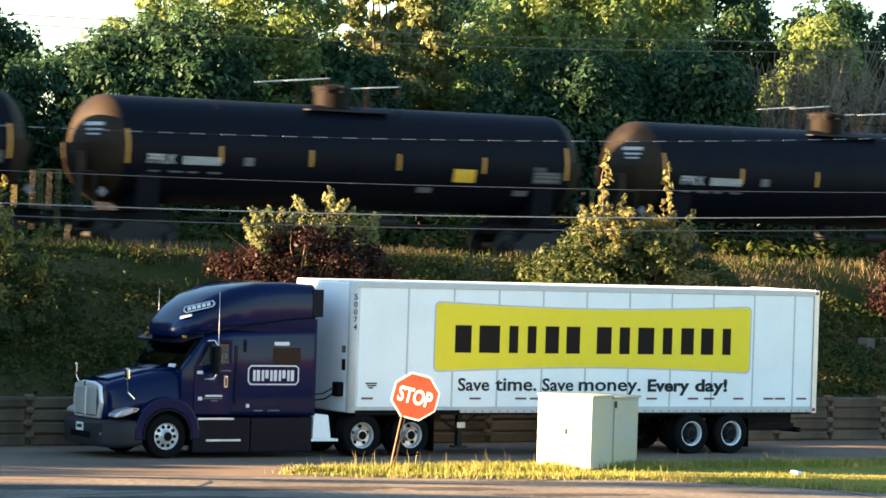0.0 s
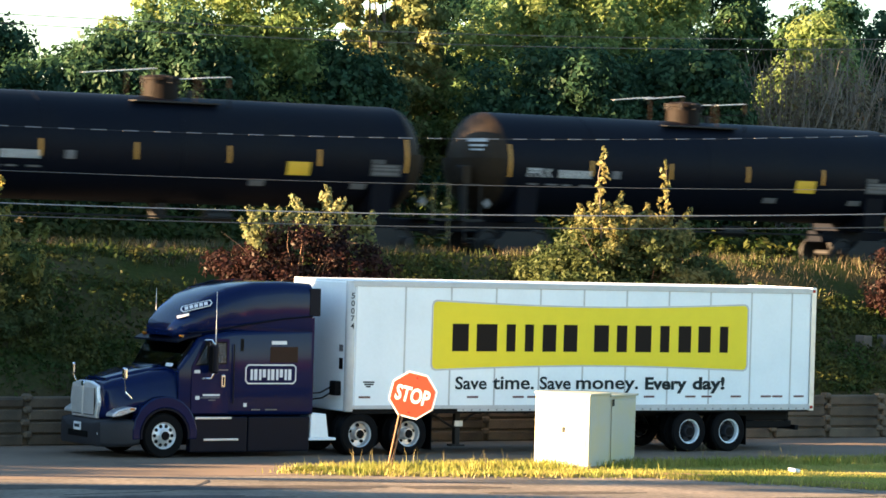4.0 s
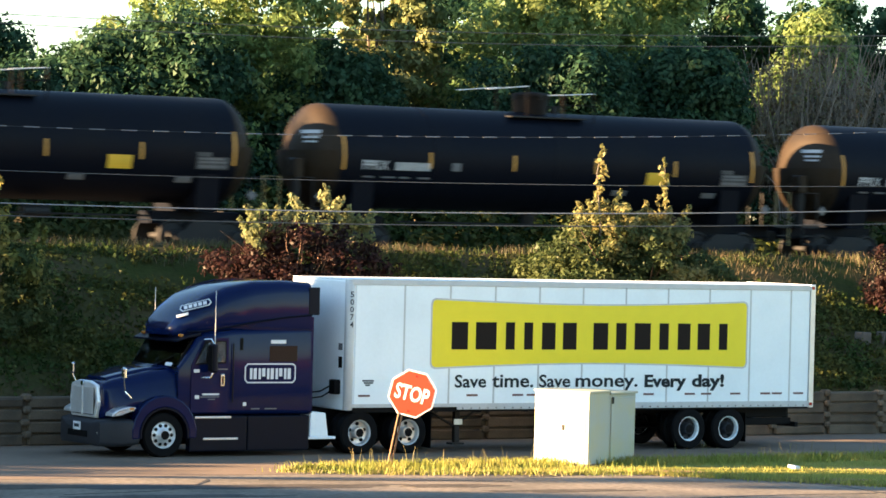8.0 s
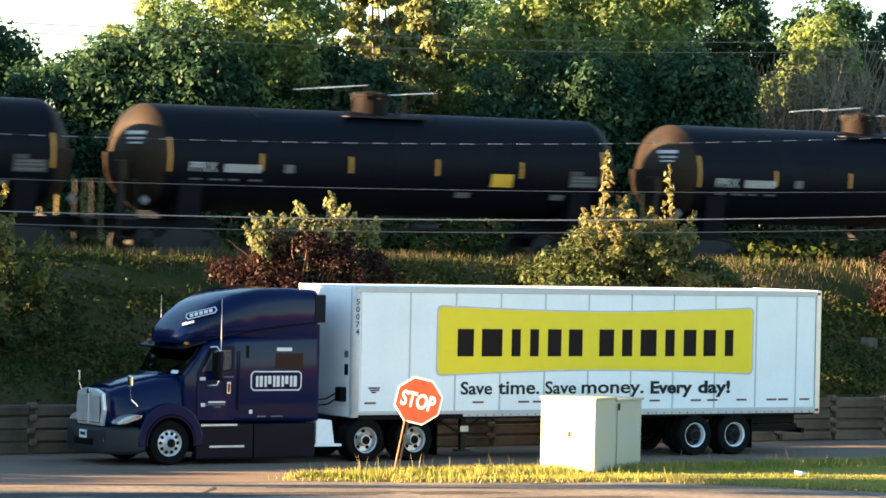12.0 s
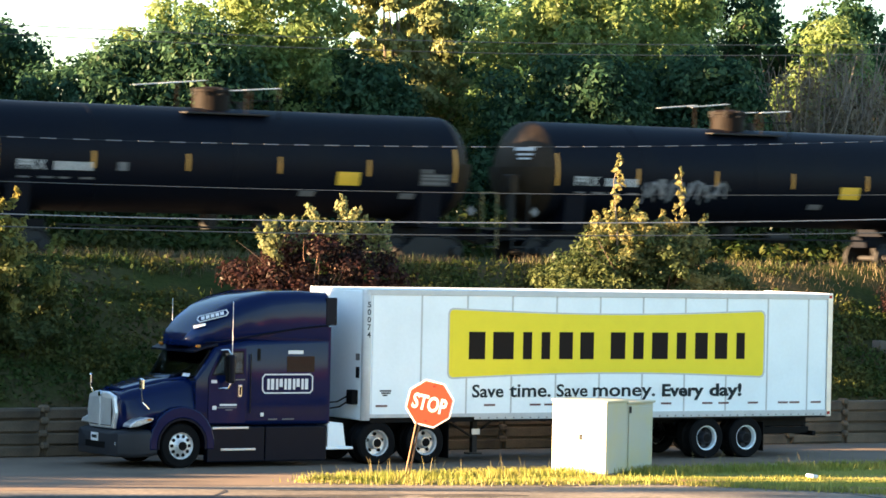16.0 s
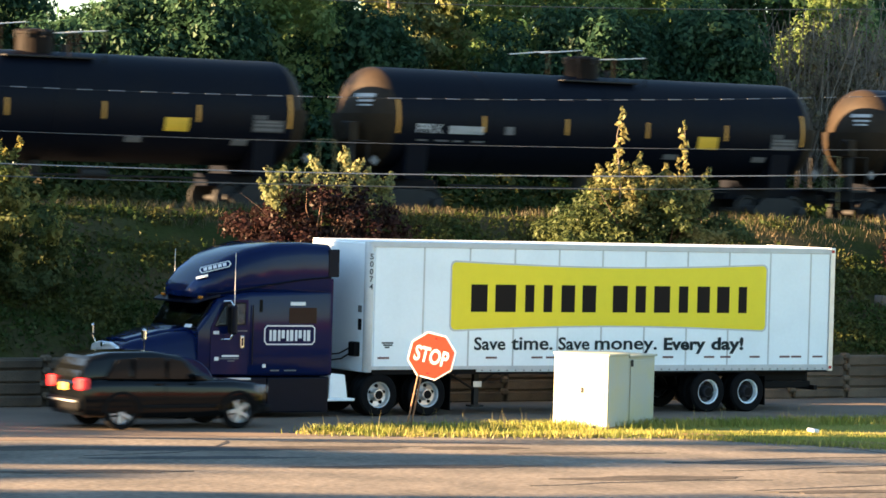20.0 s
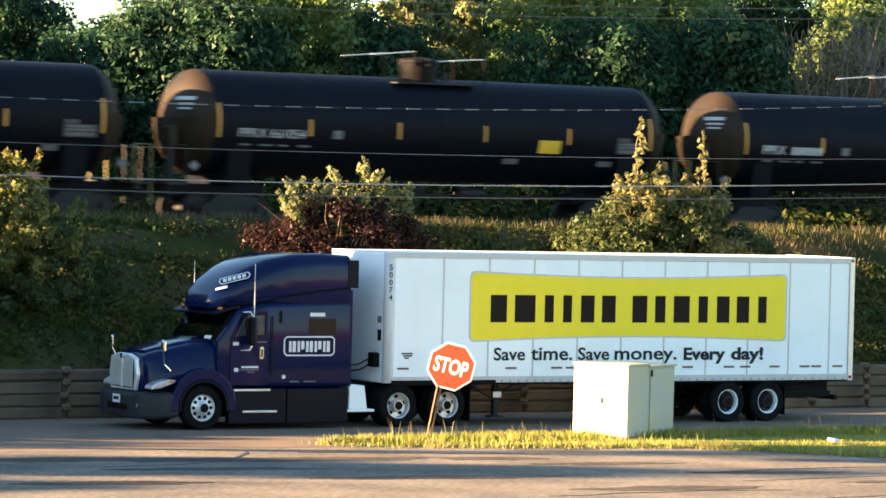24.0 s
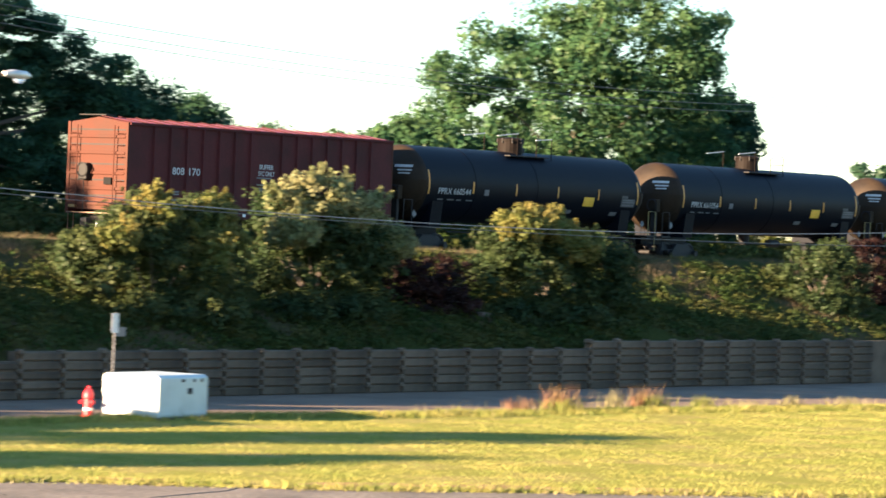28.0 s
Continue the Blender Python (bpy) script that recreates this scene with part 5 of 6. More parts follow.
# windscreen: a dark frame, then two tilted panes
ws = part("windscreen_frame", prism([(1.70, 1.94), (1.74, 1.94), (2.12, 2.58), (2.08, 2.58)], "y", 0.14, 2.31), BLACK, tractor)
for y0, y1 in ((0.18, 1.21), (1.24, 2.27)):
    part("pane", prism([(1.685, 1.97), (1.697, 1.97), (2.052, 2.56), (2.04, 2.56)], "y", y0, y1), SCREEN, ws)
part("paper", prism([(1.66, 1.99), (1.665, 1.99), (1.70, 2.06), (1.695, 2.06)], "y", 0.3, 0.62), LETTER, ws)
part("wiper", tube([(1.66, 1.0, 1.99), (1.80, 0.5, 2.2)], 0.012, 4), BLACK, ws)
# door and windows on both sides
for y, s in ((0.0, -1), (CW, 1)):
    lo, hi = (y - 0.012, y + 0.004) if s < 0 else (y - 0.004, y + 0.012)
    d = part("door", prism([(2.0, 0.98), (2.92, 0.98), (2.92, 2.62), (2.3, 2.62), (2.0, 2.0)], "y", lo, hi, 0.004), BLUE, tractor)
    glo, ghi = (y - 0.018, y - 0.0135) if s < 0 else (y + 0.0135, y + 0.018)
    fr = part("window_frame", prism([(2.07, 2.02), (2.86, 2.06), (2.86, 2.56), (2.33, 2.56)], "y", *((y - 0.0135, y - 0.004) if s < 0 else (y + 0.004, y + 0.0135))), BLACK, d)
    part("vent_pane", prism([(2.10, 2.05), (2.36, 2.07), (2.36, 2.5)], "y", glo, ghi), GLASS, fr)
    part("pane", prism([(2.40, 2.07), (2.83, 2.09), (2.83, 2.53), (2.40, 2.53)], "y", glo, ghi), GLASS, fr)
    part("door_handle", box(2.72, *sorted((y + s * 0.012, y + s * 0.045))[:1], 1.55, 2.82, max(y + s * 0.012, y + s * 0.045), 1.83, 0.02), CHROME, d)
    part("handle_recess", box(2.75, min(y + s * 0.045, y + s * 0.049), 1.6, 2.79, max(y + s * 0.045, y + s * 0.049), 1.78), BLACK, d)
    part("grab_bar", tube([(3.02, y + s * 0.05, 1.2), (3.02, y + s * 0.05, 2.5)], 0.018, 6), NAVYDARK, tractor)
    part("side_recess", box(3.2, min(y, y + s * 0.006), 2.35, 3.28, max(y, y + s * 0.006), 2.62), BLACK, tractor)
    part("sleeper_window", box(3.95, min(y, y + s * 0.008), 2.1, 4.65, max(y, y + s * 0.008), 2.45, 0.003), CARGLASS, tractor)
    # skirts with steps
    for x0, x1 in ((2.0, 3.42), (3.44, 5.0)):
        part("side_skirt", box(x0, *((y - 0.01, y + 0.2) if s < 0 else (y - 0.2, y + 0.01))[:1], 0.12, x1, ((y - 0.01, y + 0.2) if s < 0 else (y - 0.2, y + 0.01))[1], 0.9, 0.03), NAVYDARK, tractor)
    part("step_tread", box(2.1, min(y + s * 0.01, y + s * 0.05), 0.85, 3.0, max(y + s * 0.01, y + s * 0.05), 0.9, 0.008), ALU, tractor)
    part("step_tread", box(2.32, min(y + s * 0.01, y + s * 0.05), 0.375, 3.18, max(y + s * 0.01, y + s * 0.05), 0.425, 0.008), ALU, tractor)
    part("extender", box(5.0, *((y, y + 0.05) if s < 0 else (y - 0.05, y))[:1], 0.95, 5.06, ((y, y + 0.05) if s < 0 else (y - 0.05, y))[1], 3.1), BLUE, tractor)
    part("upper_extender", box(4.92, *((y - 0.015, y + 0.06) if s < 0 else (y - 0.06, y + 0.015))[:1], 3.14, 5.2, ((y - 0.015, y + 0.06) if s < 0 else (y - 0.06, y + 0.015))[1], 3.76, 0.02), NAVYDARK, tractor)
    # mirrors
    mi = part("door_mirror", box(2.36, *sorted((y + s * 0.12, y + s * 0.34))[:1], 1.86, 2.5, max(y + s * 0.12, y + s * 0.34), 2.5, 0.05), NAVYDARK, tractor)
    part("mirror_back", box(2.345, min(y + s * .14, y + s * .32), 1.9, 2.36, max(y + s * .14, y + s * .32), 2.46, 0.02), BLACK, mi)
    part("mirror_arm", tube([(2.3, y, 2.58), (2.38, y + s * 0.2, 2.6), (2.43, y + s * 0.23, 2.5)], 0.02, 6), CHROME, mi)
    part("mirror_arm", tube([(2.25, y, 1.74), (2.38, y + s * 0.2, 1.76), (2.43, y + s * 0.23, 1.87)], 0.02, 6), CHROME, mi)
    part("antenna", cyl((2.45, y + s * 0.24, 2.5), (2.45, y + s * 0.24, 3.66), 0.009, 0.006, 5), LETTER, tractor)
    hm = part("hood_mirror", box(0.3, *sorted((y - s * 0.02, y + s * 0.14))[:1], 1.72, 0.38, max(y - s * 0.02, y + s * 0.14), 1.98, 0.04), CHROME, tractor)
    part("mirror_stalk", tube([(0.34, y + s * 0.06, 1.74), (0.42, y - s * 0.05, 1.45), (0.62, y - s * 0.12, 1.3)], 0.014, 5), CHROME, hm)
# company marks as plain shapes
sg = part("name_plate", prism([(3.40, 1.62), (4.55, 1.62), (4.62, 1.7), (4.62, 2.0), (4.55, 2.06), (3.40, 2.06), (3.33, 1.98), (3.33, 1.7)], "y", -0.008, 0.001), LETTER, tractor, "white-edged navy plate with plain white blocks")
part("plate_field", prism([(3.41, 1.65), (4.54, 1.65), (4.59, 1.71), (4.59, 1.99), (4.54, 2.03), (3.41, 2.03), (3.36, 1.97), (3.36, 1.71)], "y", -0.011, -0.009), BLUE, sg)
for k in range(5):
    x = 3.46 + k * 0.215
    bm = box(x, -0.015, 1.71, x + 0.06, -0.0115, 1.95)
    bm = box(x + 0.09, -0.015, 1.71 + (k % 2) * 0.06, x + 0.17, -0.0115, 1.95, bm=bm)
    part("plain_block", bm, LETTER, sg)
fp = part("fairing_plate", prism([(-0.42, -0.12), (0.42, -0.12), (0.5, -0.02), (0.44, 0.12), (-0.44, 0.12), (-0.5, 0)], "y", -0.012, 0), LETTER, tractor, "white-edged plate on the roof fairing")
fp.matrix_basis = pose(2.26, 0.36, 3.32, -38, -15, -38) @ Matrix.Scale(0.74, 4)
part("plate_field", prism([(-0.40, -0.09), (0.40, -0.09), (0.46, -0.01), (0.41, 0.09), (-0.41, 0.09), (-0.46, 0.01)], "y", -0.018, -0.013), BLUE, fp)
for k in range(5):
    part("plain_block", box(-0.36 + k * 0.15, -0.024, -0.06, -0.25 + k * 0.15, -0.0185, 0.06), LETTER, fp)
fb = part("fairing_bar", box(-0.14, -0.012, -0.035, 0.14, 0, 0.035), LETTER, tractor)
fb.matrix_basis = pose(1.98, 0.44, 3.10, -35, -15, -42)
part("fleet_bar", box(3.98, -0.006, 2.5, 4.36, -0.001, 2.58), LETTER, tractor)
for x0, w, z, h in ((2.28, 0.42, 1.36, 0.04), (2.2, 0.5, 1.31, 0.025), (2.42, 0.18, 1.26, 0.02), (2.1, 0.1, 1.28, 0.08), (3.5, 0.22, 1.04, 0.03), (3.85, 0.3, 1.04, 0.03), (3.3, 0.08, 1.12, 0.08), (2.06, 0.14, 1.86, 0.07), (2.66, 0.24, 1.92, 0.025)):
    part("small_stencil", box(x0, -0.017, z, x0 + w, -0.0125, z + h), LETTER if h > 0.03 else GREYLET, tractor)
# chassis
for y in (0.8, 1.55):
    part("frame_rail", box(0.3, y, 0.72, 8.7, y + 0.1, 1.0), BLACK, tractor)
part("fifth_wheel", prism([(6.2, 1.0), (7.9, 1.0), (7.6, 1.1), (6.5, 1.1)], "y", 0.7, 1.75), BLACK, tractor)
part("quarter_fender", prism([(5.02, 0.42), (5.5, 0.42), (5.42, 0.95), (5.04, 0.98)], "y", 0.0, 0.5, 0.02), WHITE, tractor, "white quarter fender")
part("fender_step", box(4.98, -0.02, 0.36, 5.68, 0.5, 0.42, 0.015), WHITE, tractor)
part("air_tank", cyl((5.2, 0.75, 0.6), (5.9, 0.75, 0.6), 0.15, n=12), BLACK, tractor)
part("air_line", tube([(5.05, 0.9, 1.7), (5.3, 0.85, 1.35), (5.6, 0.6, 1.4), (5.76, 0.38, 1.55)], 0.018, 6), BLACK, tractor)
part("air_line", tube([(5.05, 1.0, 1.6), (5.35, 0.95, 1.2), (5.65, 0.6, 1.28), (5.78, 0.34, 1.45)], 0.018, 6), BLACK, tractor)
for y, rot in ((0.04, 0), (CW - 0.04, 180)):
    w = truck_wheel(tractor, 1.38, y, True)
    w.matrix_basis = pose(1.38, y, 0.49, 0, 0, rot)
for x in (6.31, 7.59):
    for y, rot in ((0.0, 0), (0.31, 0), (CW, 180), (CW - 0.31, 180)):
        w = truck_wheel(tractor, x, y, disc=ALU)
        w.matrix_basis = pose(x, y, 0.49, 0, 0, rot)
    part("axle", cyl((x, 0.3, 0.49), (x, CW - 0.3, 0.49), 0.08, n=10), BLACK, tractor)
part("mud_flap", box(8.2, 0.02, 0.12, 8.22, 0.62, 0.9), BLACK, tractor)

# ---- the passing car ----
SUV = thing("hatchback_car", "black compact crossover car driving along the road", "car", at=pose(0, 64.3, 0))
SW = 1.75
# low body, then greenhouse; x = 0 at the rear axle, the car faces +x
body = part("body", loft([rr(-0.92, 0.14, 1.61, 0.42, 0.95, 0.14), rr(-0.85, 0.05, 1.70, 0.3, 1.02, 0.16), rr(-0.5, 0.01, 1.74, 0.26, 1.06, 0.16), rr(0.6, 0.0, 1.75, 0.24, 1.04, 0.14), rr(1.9, 0.0, 1.75, 0.24, 1.01, 0.14),
                          rr(2.6, 0.02, 1.73, 0.26, 1.02, 0.16), rr(3.15, 0.05, 1.70, 0.28, 0.98, 0.18), rr(3.42, 0.16, 1.59, 0.32, 0.9, 0.16), rr(3.52, 0.35, 1.4, 0.36, 0.74, 0.1)]), SUVPAINT, SUV, smooth=True)
part("roof", loft([rr(-0.82, 0.2, 1.55, 0.98, 1.25, 0.06), rr(-0.62, 0.14, 1.61, 0.98, 1.52, 0.12, 0.1), rr(-0.2, 0.1, 1.65, 0.98, 1.6, 0.14, 0.12), rr(0.8, 0.08, 1.67, 0.98, 1.62, 0.14, 0.12), rr(1.45, 0.1, 1.65, 0.98, 1.54, 0.14, 0.12),
                   rr(1.95, 0.12, 1.63, 0.96, 1.2, 0.1, 0.06), rr(2.3, 0.16, 1.59, 0.94, 1.0, 0.02)]), SUVPAINT, SUV, smooth=True)
for y, s in ((0.0, -1), (SW, 1)):
    for x in (0.0, 2.75):
        a = [(x + 0.46 * math.cos(radians(180 * k / 10)), 0.36 + 0.45 * math.sin(radians(180 * k / 10))) for k in range(11)]
        i = [(x + 0.39 * math.cos(radians(180 - 180 * k / 10)), 0.36 + 0.39 * math.sin(radians(180 - 180 * k / 10))) for k in range(11)]
        part("wheel_arch", prism(a + i, "y", *sorted((y - s * 0.1, y + s * 0.015))), BLACK, SUV)
    for pts in ([(-0.35, 1.08), (0.2, 1.07), (0.2, 1.48), (-0.08, 1.46)], [(0.3, 1.07), (1.0, 1.06), (1.0, 1.5), (0.3, 1.5)], [(1.08, 1.06), (1.78, 1.05), (1.42, 1.42), (1.08, 1.49)]):
        part("side_window", prism(pts, "y", *sorted((y - s * 0.1, y - s * 0.055))), CARGLASS, SUV)
    part("door_line", box(0.98, min(y, y + s * 0.004), 0.35, 1.0, max(y, y + s * 0.004), 1.0), BLACK, SUV)
    part("side_moulding", box(0.5, min(y - s * .02, y + s * 0.012), 0.45, 2.25, max(y - s * .02, y + s * 0.012), 0.52, 0.01), BLACK, SUV)
    part("door_handle", box(0.75, min(y, y + s * 0.03), 0.93, 0.92, max(y, y + s * 0.03), 0.97, 0.01), SUVPAINT, SUV)
    part("mirror", box(1.62, min(y, y + s * 0.18), 1.03, 1.78, max(y, y + s * 0.18), 1.16, 0.04), SUVPAINT, SUV)
    part("tail_lamp", box(-0.93, *sorted((y - s * 0.36, y - s * 0.04))[:1], 0.82, -0.74, max(y - s * 0.36, y - s * 0.04), 1.08, 0.04), TAILRED, SUV, "lit red tail lamp")
    part("headlamp", box(3.14, *sorted((y - s * 0.42, y - s * 0.04))[:1], 0.74, 3.44, max(y - s * 0.42, y - s * 0.04), 0.92, 0.05), LENS, SUV)
part("rear_window", prism([(-0.90, 1.08), (-0.85, 1.08), (-0.64, 1.46), (-0.69, 1.46)], "y", 0.3, 1.45), CARGLASS, SUV)
part("windscreen", prism([(1.56, 1.42), (1.60, 1.42), (2.12, 1.06), (2.08, 1.06)], "y", 0.25, 1.5), CARGLASS, SUV)
part("rear_bumper", box(-0.98, 0.1, 0.38, -0.7, 1.65, 0.66, 0.06), BLACK, SUV)
pl = part("number_plate", box(-0.955, 0.7, 0.8, -0.93, 1.05, 0.95, 0.005), PLATE, SUV, "amber number plate with a plain bar")
part("front_bumper", box(3.3, 0.2, 0.3, 3.62, 1.55, 0.5, 0.06), BLACK, SUV)
part("chrome_strip", box(-0.99, 0.2, 0.58, -0.975, 1.5, 0.61), ALU, SUV)
SUV_WHEELS = []
for x in (0.0, 2.75):
    for y, rot in ((0.02, 0), (SW - 0.02, 180)):
        w = part("wheel", lathe([(0.25, 0.0), (0.29, -0.012), (0.35, -0.004), (0.37, 0.03), (0.37, 0.17), (0.35, 0.2), (0.25, 0.2)], 26, "y", caps=False), RUBBER, SUV, smooth=True)
        w.matrix_basis = pose(x, y, 0.37, 0, 0, rot)
        part("rim", lathe([(0.255, -0.004), (0.245, 0.02), (0.23, 0.08), (0.06, 0.07), (0.01, 0.07)], 20, "y", caps=False), WHEELGREY, w, smooth=True)
        for k in range(5):
            a = 2 * math.pi * k / 5
            part("spoke", shifted(prism([(0.03, -0.05), (0.245, -0.038), (0.245, 0.038), (0.03, 0.05)], "y", 0.0, 0.05, 0.008), pose(0, 0, 0, 0, math.degrees(a), 0)), WHEELGREY, w)
        part("hub", cyl((0, -0.01, 0), (0, 0.06, 0), 0.06, n=12), WHEELGREY, w)
        SUV_WHEELS.append((w, x, y, rot))

# ---- beside the road ----
sign = thing("stop_sign", "red octagonal stop sign on a leaning rusty post", "stop sign", at=pose(37.85, 63.35, 0.0))
R8 = 0.49
octa = [(R8 / math.cos(math.pi / 8) * math.cos(math.pi / 8 + k * math.pi / 4), R8 / math.cos(math.pi / 8) * math.sin(math.pi / 8 + k * math.pi / 4)) for k in range(8)]
SIGN_M = pose(0.52, 0, 1.62, 0, 13, -30)
for k, off in enumerate((-0.05, 0.05)):
    part("post", cyl((0.02 + off, 0.14, -0.2), (0.50 + off * 0.8, 0.14, 2.0), 0.022, n=6), RUST, sign)
pl = part("plate", shifted(prism(octa, "y", -0.01, 0.0), SIGN_M), SIGNWHITE, sign, "white-edged sign plate")
part("red_face", shifted(prism([(x * 0.93, z * 0.93) for x, z in octa], "y", -0.014, -0.0105), SIGN_M), SIGNRED, pl)
part("word_stop", shifted(fit_width(letters("STOP", 0.4, 0.012), -0.37, 0.37, -0.17, 0.17), SIGN_M @ pose(0, -0.017, 0)), SIGNWHITE, pl, "white STOP lettering")
for z in (-0.38, 0.38):
    part("bolt", shifted(cyl((0, -0.02, z), (0, -0.012, z), 0.018, n=8), SIGN_M), STEEL, pl)

ub = thing("utility_box", "tall cream metal utility box on the verge", "utility box", at=pose(42.48, 62.68, 0.03, 0, 0, 28))
part("base", box(-0.03, -0.03, -0.1, 2.27, 1.38, 0.06, 0.01), CONCRETE, ub)
part("front_section", box(0, 0, 0.05, 0.95, 1.35, 1.62, 0.015), CREAM, ub)
part("rear_section", box(0.97, 0.02, 0.05, 2.24, 1.33, 1.56, 0.015), CREAM, ub)
part("lid", box(-0.02, -0.025, 1.60, 0.98, 1.375, 1.65, 0.015), CREAM, ub)
part("lid", box(0.96, -0.03, 1.55, 2.27, 1.38, 1.60, 0.015), CREAM, ub)
part("door", box(1.05, -0.005, 0.15, 2.15, 0.02, 1.48, 0.008), CREAM, ub)
part("door", box(-0.012, 0.08, 0.12, 0.003, 1.27, 1.52, 0.006), CREAM, ub)
part("lock", box(-0.03, 0.6, 0.78, -0.01, 0.66, 0.9, 0.006), STEEL, ub)
part("latch", box(1.05, -0.03, 1.35, 1.12, -0.004, 1.5, 0.005), STEEL, ub)
part("warning_label", box(-0.018, 0.35, 1.1, -0.0125, 0.6, 1.3), mat("faded_label", (0.62, 0.58, 0.28), 0.6), ub, "faded yellow warning label")

uc = thing("transformer_cabinet", "low pale green metal transformer cabinet on the lawn", "cabinet", at=pose(70.15, 63.2, 0.03, 0, 0, 7))
part("base", box(-0.08, -0.08, -0.1, 2.3, 1.95, 0.08, 0.02), CONCRETE, uc)
part("body", prism([(0, 0.08), (1.83, 0.08), (1.83, 1.12), (1.7, 1.19), (0.12, 1.19), (0, 1.12)], "x", 0, 2.25, 0.03), GREENISH, uc)
part("lid_seam", box(-0.01, -0.01, 0.98, 2.26, 0.0, 1.0), GREENISH, uc)
for x, z, w, h in ((1.0, 0.98, 0.16, 0.1), (1.55, 1.0, 0.1, 0.09), (1.9, 1.0, 0.1, 0.09), (1.3, 0.68, 0.22, 0.16)):
    part("label", box(x, -0.008, z, x + w, 0.0, z + h, 0.002), GREYPL, uc)
part("handle", box(1.36, -0.03, 0.78, 1.46, -0.005, 0.84, 0.008), STEEL, uc)

hy = thing("fire_hydrant", "red fire hydrant with a white band in the grass", "fire hydrant", at=pose(69.6, 65.2, 0.0))
part("barrel", lathe([(0.17, 0), (0.17, 0.05), (0.12, 0.07), (0.11, 0.5), (0.14, 0.52), (0.14, 0.58)], 18), HYDRED, hy, smooth=True)
part("bonnet", lathe([(0.14, 0.58), (0.13, 0.66), (0.09, 0.74), (0.04, 0.79), (0.04, 0.84), (0.01, 0.85)], 18), HYDRED, hy, smooth=True)
for a in (0, 120, 240):
    part("nozzle", shifted(cyl((0.08, 0, 0.42), (0.22, 0, 0.42), 0.055, n=10), pose(0, 0, 0, 0, 0, a + 20)), HYDRED, hy)
part("band", lathe([(0.123, 0.2), (0.123, 0.27)], 18, caps=False), SIGNWHITE, hy)

sp = thing("small_sign", "small white sign plates on a thin post behind the cabinet", "sign", at=pose(70.8, 65.5, 0.03))
part("post", cyl((0, 0, -0.2), (0.03, 0, 2.75), 0.022, n=6), GREYLET, sp)
part("plate", box(-0.13, -0.04, 2.2, 0.13, -0.03, 2.72, 0.004), RAILGREY, sp)
part("plate", box(0.1, 0.04, 2.1, 0.5, 0.05, 2.35, 0.004), GREYLET, sp)

# ---- pole line ----
LEAN = -0.082
pole = thing("utility_pole", "weathered wooden utility pole with street lamp and transformer", "utility pole", at=pose(67.87, 71.15, 0))
part("shaft", cyl((-0.5 * LEAN, 0, -0.5), (LEAN * 11.3, 0, 11.3), 0.15, 0.11, 14), POLE, pole, smooth=True)
part("cap_arm", box(LEAN * 11 - 0.2, -0.35, 11.0, LEAN * 11 + 0.5, -0.25, 11.12, 0.02), RAILGREY, pole)
part("insulator", lathe([(0.03, 11.3), (0.06, 11.36), (0.04, 11.42), (0.06, 11.48), (0.02, 11.55)], 10), GREYLET, pole).location = (LEAN * 11.3, 0, 0)
part("insulator", cyl((LEAN * 11 + 0.4, -0.3, 11.12), (LEAN * 11 + 0.5, -0.3, 11.22), 0.05, n=8), GREYLET, pole)
tf = part("transformer", lathe([(0.24, 9.25), (0.27, 9.28), (0.27, 10.15), (0.25, 10.2), (0.1, 10.25)], 20), LAMPGREY, pole, "grey drum transformer", smooth=True)
tf.location = (LEAN * 9.75 - 0.42, -0.12, 0)
part("bushing", cyl((-0.1, 0, 10.2), (-0.1, 0, 10.45), 0.04, n=8), GREYLET, tf)
part("bushing", cyl((0.12, 0, 10.2), (0.12, 0, 10.4), 0.04, n=8), GREYLET, tf)
part("bracket", box(LEAN * 9.5 - 0.28, -0.1, 9.5, LEAN * 9.5 + 0.02, 0.05, 9.6), STEEL, pole)
part("fuse_holder", box(LEAN * 10.5 - 0.35, -0.3, 10.45, LEAN * 10.5 - 0.28, -0.24, 10.8, 0.01), GREYLET, pole)
part("drop_wire", tube([(LEAN * 11, -0.2, 11.0), (LEAN * 10.6 - 0.3, -0.25, 10.75), (LEAN * 10 - 0.5, -0.2, 10.4)], 0.01, 5), BLACK, pole)
part("lamp_arm", tube([(LEAN * 7.55, -0.1, 7.55), (0.3, -0.45, 7.95), (1.7, -0.8, 8.75), (2.55, -1.0, 9.05), (3.1, -1.1, 9.12)], 0.03, 8), RAIL, pole)
part("arm_brace", tube([(LEAN * 7.95, -0.1, 7.95), (0.7, -0.5, 8.35), (1.7, -0.8, 8.75)], 0.014, 6), RAIL, pole)
lamp = part("lamp_head", loft([ring_yz(3.0, -1.17, -1.03, 9.06, 9.2, 0.05), ring_yz(3.3, -1.28, -0.95, 9.02, 9.26, 0.1), ring_yz(3.75, -1.3, -0.92, 9.02, 9.24, 0.1), ring_yz(3.95, -1.2, -1.02, 9.06, 9.16, 0.04)]), LAMPGREY, pole, "cobra-head street lamp", smooth=True)
part("lens", lathe([(0.17, 9.03), (0.16, 8.96), (0.1, 8.9), (0.02, 8.88)], 16), LENS, lamp).location = (3.6, -1.1, 0)
for z in (6.25, 5.95, 7.2):
    part("clamp", lathe([(0.16, z), (0.165, z + 0.05)], 14, caps=False), STEEL, pole).location = (LEAN * z, 0, 0)
